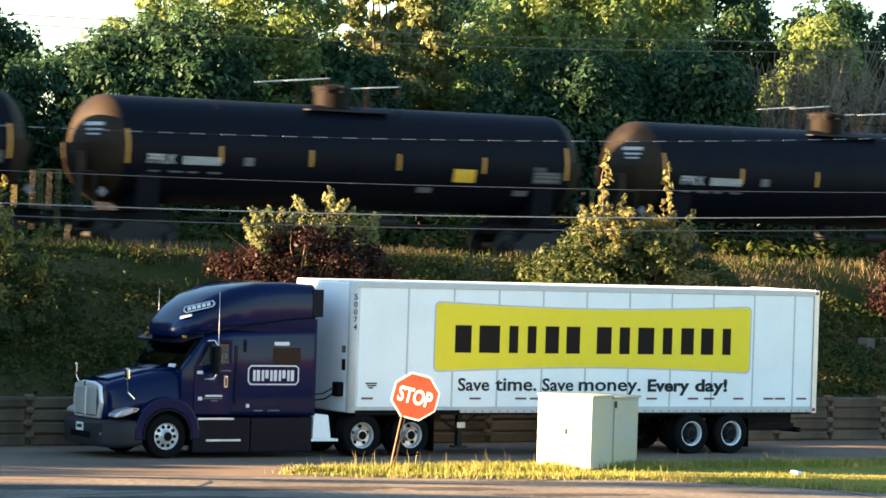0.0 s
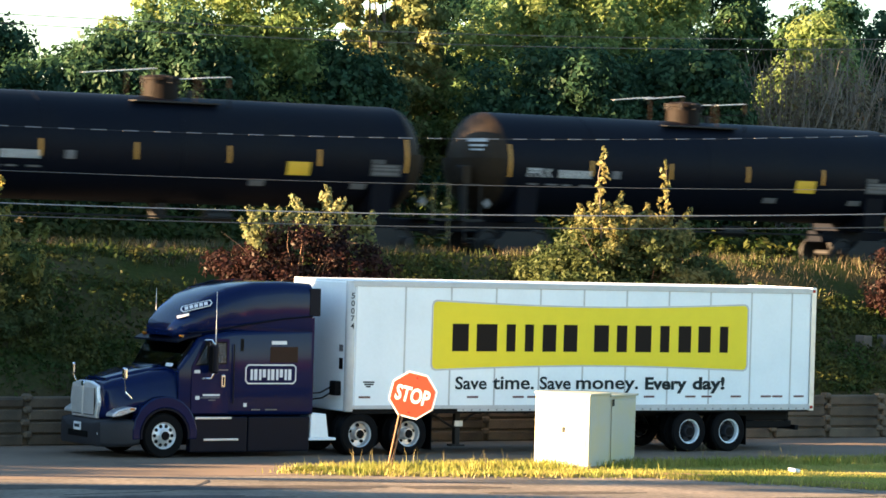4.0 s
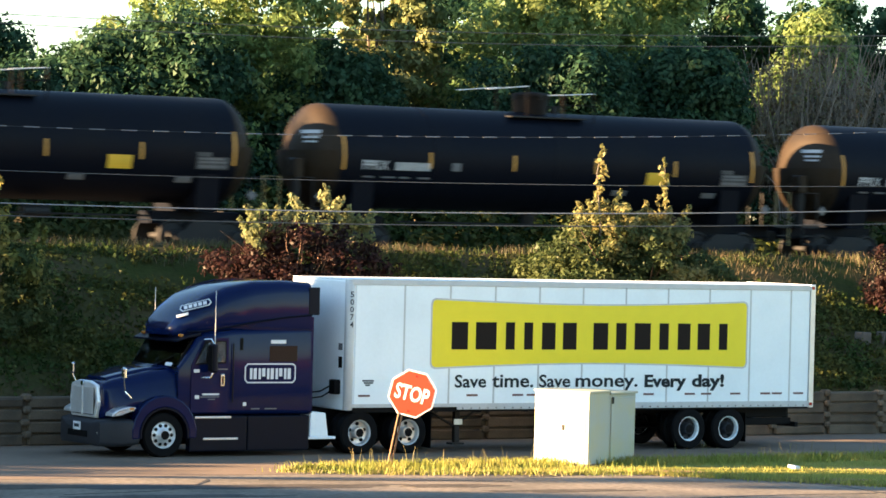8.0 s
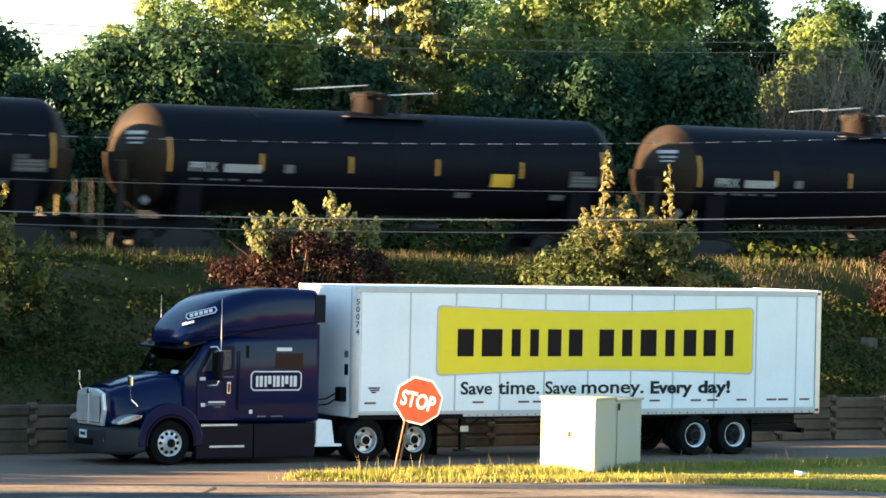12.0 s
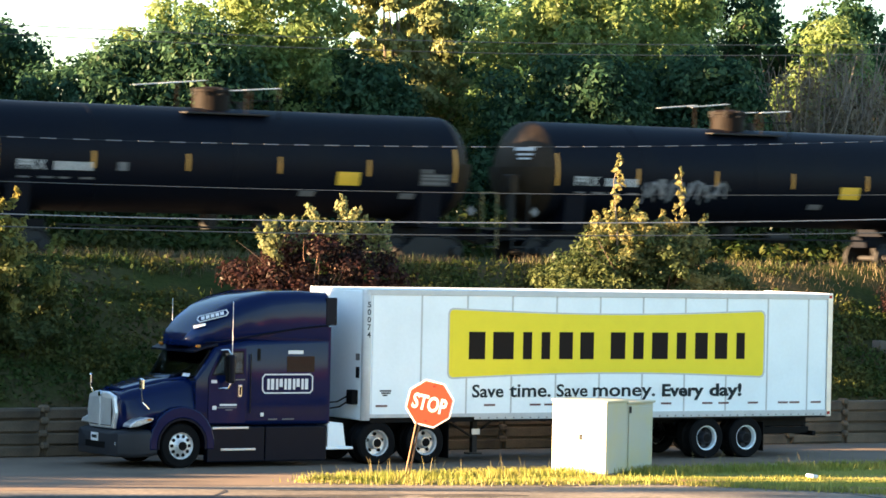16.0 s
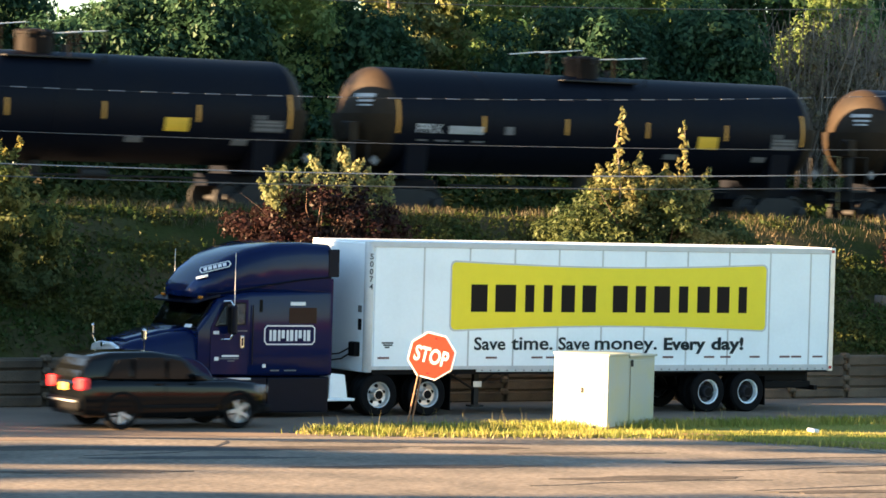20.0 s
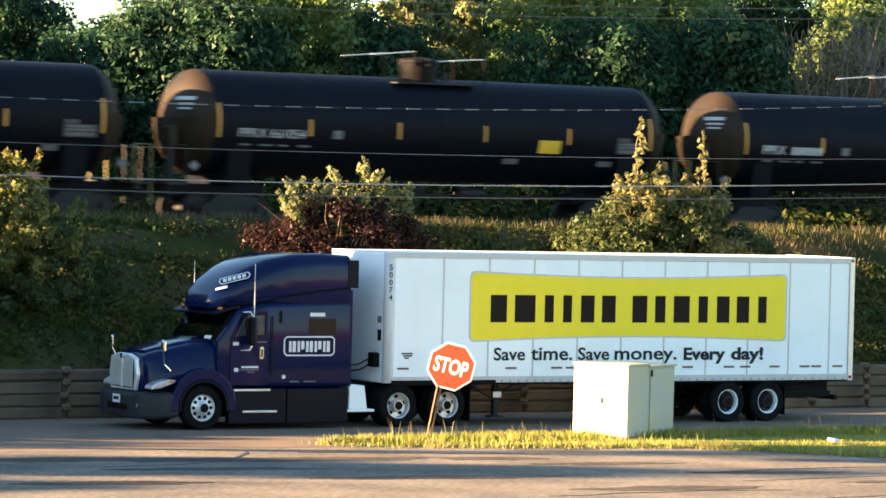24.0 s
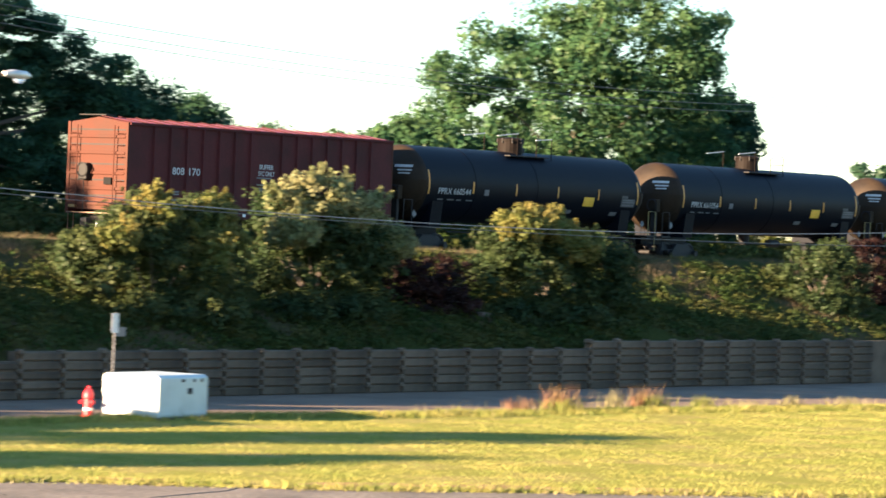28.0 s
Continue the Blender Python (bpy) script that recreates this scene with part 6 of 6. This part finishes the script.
for x in (22.0, 128.5):
    p2 = thing("utility_pole", "weathered wooden utility pole beside the road", "utility pole", at=pose(x, 71.15, 0))
    part("shaft", cyl((0.0, 0, -0.5), (0, 0, 11.3), 0.19, 0.13, 14), POLE, p2, smooth=True)
    part("cap_arm", box(-0.3, -0.35, 11.0, 0.4, -0.25, 11.12, 0.02), RAILGREY, p2)


def cable(label, za, zb, dip, r, material, y=71.15, x0=22.0, x1=67.6, wave=0.0):
    pts = []
    for i in range(33):
        u = i / 32
        z = za + (zb - za) * u - dip * 4 * u * (1 - u) + (wave * math.sin(u * 60) * math.exp(-u * 9) if wave else 0)
        pts.append((x0 + (x1 - x0) * u, y, z))
    lone("cable", tube(pts, r, 5), material, label, "cable", "overhead cables")


for y, z0, z1, dip, r, m_ in ((71.1, *(5.64, 6.35, 0.47), 0.014, CABLE2), (71.12, *(5.37, 5.95, 0.44), 0.013, CABLE), (71.15, *(6.32, 6.86, 0.35), 0.006, CABLE3), (70.9, 9.75, 11.1, 0.55, 0.010, CABLE), (71.15, 9.65, 10.9, 0.65, 0.010, CABLE)):
    cable("thin overhead cable along the road", z0, z1, dip, r, m_, y, x1=67.4)
for y, z0, z1, dip, r, m_ in ((71.1, *(6.21, 6.24, 0.74), 0.014, CABLE2), (71.12, *(6.0, 5.51, 0.43), 0.013, CABLE), (70.9, 11.35, 11.6, 1.05, 0.012, CABLE), (71.15, 11.1, 11.4, 1.15, 0.012, CABLE), (71.25, 10.9, 11.2, 1.2, 0.012, CABLE)):
    cable("thin overhead cable along the road", z0, z1, dip, r, m_, y, 67.4, 128.5, 0.05 if m_ is CABLE2 else 0)

# sun glints along one of the cables, built as short pale pieces
dashed = thing("lashed_cable", "thin overhead cable with sun glints built as short pale pieces", "cable", "overhead cables")
DASHED_SAG = (7.34, 8.64, 0.63)


def dashed_z(u):
    return DASHED_SAG[0] + (DASHED_SAG[1] - DASHED_SAG[0]) * u - 4 * DASHED_SAG[2] * u * (1 - u)


part("line", tube([(22.0 + 45.4 * i / 32, 71.12, dashed_z(i / 32)) for i in range(33)], 0.004, 4), CABLE, dashed)
GLINT = mesh_of("lashing", cyl((-0.2, 0, 0), (0.2, 0, 0), 0.011, n=5), CABLE2)
for i in range(56):
    u = (i + 0.5) / 56
    share("lashing", GLINT, dashed, pose(22.0 + 45.4 * u, 71.12, dashed_z(u), 0, -math.degrees(math.atan((dashed_z(u + 0.01) - dashed_z(u - 0.01)) / 0.908)), 0))

# small things on the slope and the verge
for x, y, z, w in ((59.5, 74.6, 2.35, 0.55), (60.4, 74.7, 2.35, 0.8), (99.0, 74.4, 2.3, 0.9), (100.6, 74.5, 2.3, 0.7), (124.5, 74.3, 2.35, 1.0), (75.5, 75.5, 2.9, 0.5)):
    lone("concrete_block", shifted(box(-w * 0.35, -0.15, -0.2, w * 0.35, 0.15, 0.22, 0.03), pose(0, 0, 0, 0, 3, 12)), CONCRETE, "weathered concrete block half sunk in the slope", "block", "blocks on the slope", at=pose(x, y, z))
kb = lone("kerb", prism([(86, 62.35), (96, 61.5), (103, 60.6), (103, 60.9), (96, 61.8), (86, 62.65)], "z", -0.1, 0.14, 0.02), CONCRETE, "low concrete kerb with weeds", "kerb", kind="structure")
lone("litter", shifted(box(-0.14, -0.1, 0, 0.14, 0.1, 0.08, 0.03), pose(0, 0, 0, 8, 5, 30)), LETTER, "crumpled white scrap of paper in the grass", "litter", at=pose(46.2, 60.2, 0.12))

# ---- grass and weeds ----


def inside(px, py, poly):
    c = np.zeros(len(px), bool)
    j = len(poly) - 1
    for i in range(len(poly)):
        (xi, yi), (xj, yj) = poly[i], poly[j]
        c ^= ((yi > py) != (yj > py)) & (px < (xj - xi) * (py - yi) / (yj - yi + 1e-12) + xi)
        j = i
    return c


def blades(name, px, py, pz, h, w, lean, material, seed):
    """Bent blades of grass, each two triangles high."""
    rng = np.random.default_rng(seed)
    n = len(px)
    a = rng.random(n) * 6.283
    dx, dy = np.cos(a) * w, np.sin(a) * w
    b = rng.random(n) * 6.283
    lx, ly = np.cos(b) * lean * h * rng.random(n), np.sin(b) * lean * h * rng.random(n)
    v = np.stack([np.stack((px - dx, py - dy, pz), 1), np.stack((px + dx, py + dy, pz), 1), np.stack((px + dx * .6 + lx * .4, py + dy * .6 + ly * .4, pz + h * .6), 1),
                  np.stack((px - dx * .6 + lx * .4, py - dy * .6 + ly * .4, pz + h * .6), 1), np.stack((px + lx, py + ly, pz + h), 1)], 1).reshape(-1, 3)
    i = np.arange(n) * 5
    f = [q for k in i.tolist() for q in ((k, k + 1, k + 2, k + 3), (k + 3, k + 2, k + 4))]
    return raw(name, v.tolist(), f, material)


def lawn_points(n, seed, x0=35, x1=112, y0=36, y1=66.5):
    rng = np.random.default_rng(seed)
    px, py = rng.uniform(x0, x1, n), rng.uniform(y0, y1, n)
    k = inside(px, py, EDGE)
    return px[k], py[k], rng


px, py, rg2 = lawn_points(300000, 1)
patchy = np.array([noise.noise((x * 0.5, y * 0.5, 3)) for x, y in zip(px, py)])
k = rg2.random(len(px)) < 0.75 + patchy
px, py, patchy = px[k], py[k], patchy[k]
h = (0.035 + 0.045 * rg2.random(len(px))) * (1 + 0.5 * patchy)
tagged(new("grass", blades("grass", px, py, 0.04 + 0 * px, h, 0.008, 0.8, GRASS, 2)), "short green and yellow lawn grass", "grass", kind="stuff")
# taller growth along the far edge and dry stalks
rg2 = np.random.default_rng(5)
px = rg2.uniform(35.3, 112, 42000)
far = np.interp(px, [35, 48, 60, 72, 80, 90, 104, 112], [63.7, 63.8, 64.0, 64.1, 62.6, 61.7, 60.1, 59.3])
py = far - np.abs(rg2.normal(0, 0.55, len(px)))
k = inside(px, py, EDGE)
px, py = px[k], py[k]
tagged(new("verge_grass", blades("verge_grass", px, py, 0.04 + 0 * px, 0.07 + 0.15 * rg2.random(len(px)), 0.012, 0.7, GRASS, 6)), "taller uncut grass along the verge", "grass", kind="stuff")
k = rg2.random(len(px)) < 0.02
tagged(new("dry_stalks", blades("dry_stalks", px[k], py[k], 0.04 + 0 * px[k], 0.2 + 0.3 * rg2.random(k.sum()), 0.007, 0.3, GRASS_DRY, 7)), "dry seed stalks standing in the verge", "grass", kind="stuff")
# ragged near edge
rng = np.random.default_rng(9)
ex, ey = [], []
for (xa, ya), (xb, yb) in zip(EDGE[:9], EDGE[1:10]):
    m = int(math.hypot(xb - xa, yb - ya) * 130)
    u = rng.random(m)
    ex.append(xa + (xb - xa) * u + rng.normal(0, 0.22, m))
    ey.append(ya + (yb - ya) * u + rng.normal(0, 0.22, m))
ex, ey = np.concatenate(ex), np.concatenate(ey)
tagged(new("edge_tufts", blades("edge_tufts", ex, ey, 0 * ex, 0.06 + 0.16 * rng.random(len(ex)), 0.012, 0.8, GRASS, 10)), "ragged tufts along the edge of the lawn", "grass", kind="stuff")
k = rng.random(len(ex)) < 0.5
tagged(new("dry_edge", blades("dry_edge", ex[k] + 0.1, ey[k] - 0.12, 0 * ex[k], 0.04 + 0.08 * rng.random(k.sum()), 0.014, 1.0, GRASS_DRY, 11)), "dry grass along the edge of the lawn", "grass", kind="stuff")


def clump(label, x, y, n, spread, hh, material, seed):
    g = np.random.default_rng(seed)
    a, b = g.normal(0, spread, n), g.normal(0, spread * 0.6, n)
    ob = new("weed", blades("weed", a, b, 0 * a, hh * (0.4 + 0.6 * g.random(n)), 0.016, 0.55, material, seed))
    ob.matrix_world = pose(x, y, 0.0)
    tagged(ob, label, "weed", "weeds by the road")


REDGRASS = leaf_mat("reddish_grass", (0.20, 0.105, 0.055), (0.21, 0.165, 0.07), 0.3)
for i, (x, y, n, s, hh, m_) in enumerate(((84.2, 61.8, 110, 0.4, 0.6, REDGRASS), (86.3, 61.9, 150, 0.35, 1.0, REDGRASS), (86.0, 61.6, 260, 0.4, 0.55, GRASS), (89.0, 61.9, 110, 0.3, 0.8, GRASS_DRY), (90.6, 61.9, 130, 0.35, 0.9, REDGRASS),
                                         (90.9, 61.7, 240, 0.3, 0.6, GRASS), (93.2, 61.4, 160, 0.25, 0.55, GRASS), (95.5, 61.2, 120, 0.6, 0.4, GRASS_DRY), (98.0, 61.1, 140, 0.3, 0.5, GRASS_DRY), (101.0, 60.8, 120, 0.5, 0.45, GRASS_DRY), (81.5, 62.2, 120, 0.4, 0.3, GRASS))):
    clump("reddish dry weeds at the roadside" if m_ is REDGRASS else "rough grass clump at the roadside", x + 0.55, y + 0.35, n, s, hh, m_, 60 + i)


def bank_z(x, y):
    z = np.interp(y, [p[0] for p in PROFILE], [p[1] for p in PROFILE])
    lift = np.where(x > 73, 0.25, 0) + np.where(x > 102, 0.25, 0)
    return z + lift * np.maximum(0, 1 - (y - 72) / 6)


rng = np.random.default_rng(21)
n = 120000
bx, by = rng.uniform(20, 135, n), rng.uniform(72.1, 81.8, n)
wild = np.array([noise.noise((x * 0.35, y * 0.6, 8)) for x, y in zip(bx, by)])
bare = np.array([noise.noise((x * 0.16, y * 0.30, 31)) + 0.5 * noise.noise((x * 0.5, y * 0.9, 12)) for x, y in zip(bx, by)])
k = rng.random(n) < 0.6 + wild
bx, by, wild, bare = bx[k], by[k], wild[k], bare[k]
bz = bank_z(bx, by)
tan = bare + (by - 76.6) * 0.11 + rng.normal(0, 0.12, len(bx)) > 0.22
low = (by < 79.0) & ~tan
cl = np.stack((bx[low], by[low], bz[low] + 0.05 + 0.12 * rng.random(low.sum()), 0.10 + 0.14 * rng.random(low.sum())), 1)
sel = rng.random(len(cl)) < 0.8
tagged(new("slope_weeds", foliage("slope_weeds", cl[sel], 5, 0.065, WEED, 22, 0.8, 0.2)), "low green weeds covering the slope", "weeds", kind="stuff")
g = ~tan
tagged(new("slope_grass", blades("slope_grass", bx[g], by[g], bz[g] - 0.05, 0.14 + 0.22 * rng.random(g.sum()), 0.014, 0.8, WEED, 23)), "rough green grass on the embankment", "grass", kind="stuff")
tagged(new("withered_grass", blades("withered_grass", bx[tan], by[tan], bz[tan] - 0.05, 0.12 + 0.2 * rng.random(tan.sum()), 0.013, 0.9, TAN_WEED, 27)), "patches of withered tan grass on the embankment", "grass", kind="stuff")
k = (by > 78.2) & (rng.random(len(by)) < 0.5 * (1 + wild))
tagged(new("brow_grass", blades("brow_grass", bx[k] + 0.1, by[k], bz[k] - 0.03, 0.10 + 0.17 * rng.random(k.sum()), 0.014, 0.9, BROW, 24)), "rough grass on the brow of the embankment, toned for half shade", "grass", kind="stuff")
# undergrowth below the trees beyond the track
n = 1500
ux, uy = rng.uniform(25, 190, n), rng.uniform(92.5, 99, n)
cl = np.stack((ux, uy, 4.5 + (uy - 92.5) * 0.3 * rng.random(n), 0.35 + 0.35 * rng.random(n)), 1)
tagged(new("undergrowth", foliage("undergrowth", cl, 50, 0.13, WEED, 25, 0.9, 0.2, False)), "green undergrowth beyond the track", "undergrowth", kind="stuff")

# ---- trees ----
def round_tree(x, y, h, w, lm, sd, label="broad leafy tree behind the railway", z=4.6, count=240, per=150, leaf=0.118, cl=(0.5, 1.0), group="trees behind the railway"):
    tree("tree", label, "tree", x, y, z, [(0, 0, h * 0.55, w, w * 0.75, h * 0.45), (w * 0.35, 0, h * 0.32, w * 0.85, w * 0.7, h * 0.3), (-w * 0.35, 0, h * 0.42, w * 0.75, w * 0.7, h * 0.36), (w * 0.1, -w * .3, h * 0.75, w * 0.55, w * 0.5, h * 0.27)],
         lm, sd, count, per, leaf, cl, group=group)


# sunlit tall crowns are coloured lime, shaded lower trees dark
for x, y, h, w, lm, sd in ((47.3, 110, 7.9, 4.2, LEAF_DARK, 41), (49.8, 104, 6.5, 3.2, LEAF_DARK, 56), (40.0, 101, 6.0, 3.6, LEAF_DARK, 40), (55.2, 104, 10.8, 4.5, LEAF_LIT_LIME, 42), (52.2, 103, 7.2, 3.6, LEAF_DARK, 43), (58.6, 103, 6.4, 3.0, LEAF_DARK, 39),
                           (67.3, 103, 9.9, 4.3, LEAF_LIT_LIME, 44), (71.6, 105, 10.6, 4.6, LEAF_LIT_LIME, 45), (70.4, 99.5, 6.8, 3.8, LEAF_DARK, 46), (65.4, 99.5, 6.6, 3.6, LEAF_DARK, 38), (81.5, 116, 11.4, 6.0, LEAF_DARK, 51), (87.0, 113, 8.6, 3.8, LEAF_MID, 52),
                           (91.2, 110, 9.2, 3.6, LEAF_DARK, 53), (90.6, 109, 6.6, 2.6, LEAF_DARK, 54), (80.7, 105, 8.7, 2.4, LEAF_LIT_LIME, 55)):
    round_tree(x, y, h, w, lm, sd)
# tall pale conifers with drooping boughs
for x, y, h, sd in ((61.3, 104.5, 12.0, 71), (63.6, 106, 11.0, 72)):
    rr_ = random.Random(sd)
    shells = [(rr_.uniform(-0.4, 0.4), 0, h * (0.25 + 0.75 * k / 11), 2.6 * (1 - k / 12.5), 2.2 * (1 - k / 12.5), 0.35) for k in range(12)]
    tree("conifer", "tall pale green spruce behind the railway", "tree", x, y, 4.6, shells, LEAF_SPRUCE, sd, 200, 80, 0.13, (0.3, 0.6), 0.2, "trees behind the railway", 0.6, 0.8)
# withered brush with bare upright twigs
for x, y, h, sd in ((74.9, 98.5, 7.2, 80), (77.2, 99.5, 7.8, 81), (79.8, 100.5, 7.4, 82), (82.6, 102, 6.4, 83)):
    rt = random.Random(sd)
    br = thing("bare_tree", "withered tree of bare upright grey-brown twigs", "tree", "trees behind the railway", at=pose(x, y, 4.6))
    for j in range(8):
        bm = bmesh.new()
        for i in range(9):
            x0, x1 = rt.uniform(-0.6, 0.6), rt.uniform(-2.4, 2.4)
            t = rt.uniform(0.6, 1.0) * h
            mid = Vector((x0 * 0.5 + x1 * 0.45, rt.uniform(-1, 1), t * 0.5))
            tip = Vector((x1, rt.uniform(-1.4, 1.4), t))
            cyl((x0, 0, -0.2), mid, 0.06, 0.035, 5, bm, False)
            cyl(mid, tip, 0.035, 0.01, 4, bm, False)
            for q in range(4):
                p = mid.lerp(tip, rt.uniform(0.1, 0.9))
                cyl(p, p + Vector((rt.uniform(-.5, .5), rt.uniform(-.5, .5), rt.uniform(.3, 1.0))), 0.016, 0.006, 3, bm, False)
        part("branch", bm, TWIG, br)
    c = new("withered_leaves", foliage("withered_leaves", clumps_in(rt, [(0, 0, h * 0.5, 2.3, 1.4, h * 0.45)], 70, 0.25, 0.5), 34, 0.09, LEAF_DRY, sd, 1.3, 0.4))
    c.parent = br
# the wide dark tree and the tall one further along
tree("tree", "wide dark tree with layered horizontal boughs", "tree", 104.3, 108, 4.7, [(-8.2, 0, 4.6, 2.6, 3, 0.9), (-6.5, 0, 5.6, 3.4, 3, 1.1), (-4.6, 0, 7.6, 3.2, 3, 1.2), (-1.5, 0, 9.0, 3.6, 3, 1.3), (1.8, 0, 9.4, 3.2, 3, 1.2), (4.8, 0, 8.2, 3.4, 3, 1.3), (8.0, 0, 7.0, 3.0, 3, 1.0), (0, 0, 6.2, 5.5, 3.4, 1.3),
     (5.5, 0, 5.0, 4.5, 3.2, 1.3), (-3.5, 0, 4.0, 4.5, 3, 1.2), (10.5, 0, 5.4, 3.0, 2.4, 0.9), (3, 0, 3.0, 6, 3, 1.2)], LEAF_DARK, 91, 700, 150, 0.115, (0.5, 1.05), 0.4, "trees behind the railway", 0.5, 0.2)
for x, y, h, w, lm, sd in ((117.5, 110, 7.4, 3.8, LEAF_DARK, 92), (123.0, 111, 6.4, 3.8, LEAF_DARK, 93), (129.0, 112, 5.2, 3.4, LEAF_DARK, 94), (111, 112, 4.5, 5, LEAF_DARK, 90)):
    round_tree(x, y, h, w, lm, sd, count=150)
round_tree(153.5, 110, 14.2, 10.2, LEAF_MID, 95, "tall broad green tree beyond the railway", count=430, per=150, leaf=0.16, cl=(0.7, 1.4))
round_tree(141.0, 112, 6.3, 6.2, LEAF_MID, 96, count=190, leaf=0.2)
round_tree(167.5, 112, 8.8, 5.2, LEAF_DARK, 97, count=220, leaf=0.2)
round_tree(196.0, 116, 6.0, 5.0, LEAF_DARK, 98, count=150, leaf=0.2)
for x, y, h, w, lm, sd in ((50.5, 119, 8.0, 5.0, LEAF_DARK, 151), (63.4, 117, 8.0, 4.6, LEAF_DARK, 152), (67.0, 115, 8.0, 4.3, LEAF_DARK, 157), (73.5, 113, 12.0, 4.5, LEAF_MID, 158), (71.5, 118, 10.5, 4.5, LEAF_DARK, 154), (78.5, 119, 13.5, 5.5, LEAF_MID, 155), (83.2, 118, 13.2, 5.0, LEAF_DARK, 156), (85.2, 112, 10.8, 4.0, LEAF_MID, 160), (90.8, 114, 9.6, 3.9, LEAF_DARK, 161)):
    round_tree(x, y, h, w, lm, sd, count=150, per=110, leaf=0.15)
# unseen trees added towards the sun to shade road, lot, bank and train
for i, (x, y, h, w) in enumerate(((28, 119, 6, 5), (14, 121, 6, 6), (-4, 124, 7, 6), (-30, 130, 8, 7), (37.5, 97.5, 6.0, 4), (36.5, 109, 7.6, 5), (40, 116, 8.0, 5), (-2, 96.5, 9.6, 5), (-11, 97, 9.8, 5.5), (-20, 97, 8.5, 5.5), (-30, 98, 11, 6),
                                 (5.5, 96, 8.0, 3.5), (8, 104.5, 15.0, 3.2))):
    round_tree(x, y, h, w, LEAF_DARK, 120 + i, count=100, per=50, leaf=0.3, cl=(0.8, 1.5))
for i, (x, y, h, w) in enumerate(((-14, 74.5, 11.2, 3.0), (-6, 60.5, 10, 4.5), (-28, 75, 11, 3), (9, 54, 7, 4), (6, 47, 8, 4))):
    round_tree(x, y, h, w, LEAF_MID, 140 + i, "unseen shade tree on the sunward side of the lot", 0.0, 110, 60, 0.3, (0.8, 1.4), "trees by the lot")
# two unseen trees added on the bank, whose shade crosses the lawn in bands
for i, (x, y, z, zc, w, hh, tw) in enumerate(((14.0, 76.3, 3.2, 6.2, 2.5, 4.2, 0.2), (5.0, 72.1, 1.0, 9.0, 2.3, 2.5, 0.16))):
    tree("tree", "unseen shade tree added on the embankment", "tree", x, y, z, [(0, 0, zc, w, w, hh), (0, 0, zc + hh * 0.3, w * 0.7, w * 0.7, hh * 0.7)] + ([(0, 0, 2.2, w, w, 1.9)] if i == 0 else []), LEAF_MID, 160 + i, 190, 70, 0.2, (0.4, 0.8), tw, "trees by the lot")


# ---- what moves ----
def motions():
    for n, car in enumerate(TRAIN):
        walk(car, [(t, pose(s + 7.23 + 18.0 * n, TRACK_Y, RAIL_Z)) for t, s in TRAIN_ROWS])
    walk(BOXCAR_OB, [(t, pose(s - 9.85, TRACK_Y, RAIL_Z)) for t, s in TRAIN_ROWS])
    walk(SUV, [(t, pose(31.85 + 15.3 * (t - 20.0), 64.9, 0.004)) for t in (0.0, 10.0, 20.0, 28.0)])
    times = [0.0] + [19.5 + 0.05 * k for k in range(28)] + [28.0]
    for w, x, y, rot in SUV_WHEELS:
        spin = 1 if rot == 0 else -1
        walk(w, [(t, pose(x, y, 0.37, 0, 0, rot) @ pose(0, 0, 0, 0, spin * math.degrees(15.3 * (min(max(t, 19.5), 20.85) - 19.5) / 0.37), 0)) for t in times])


motions()
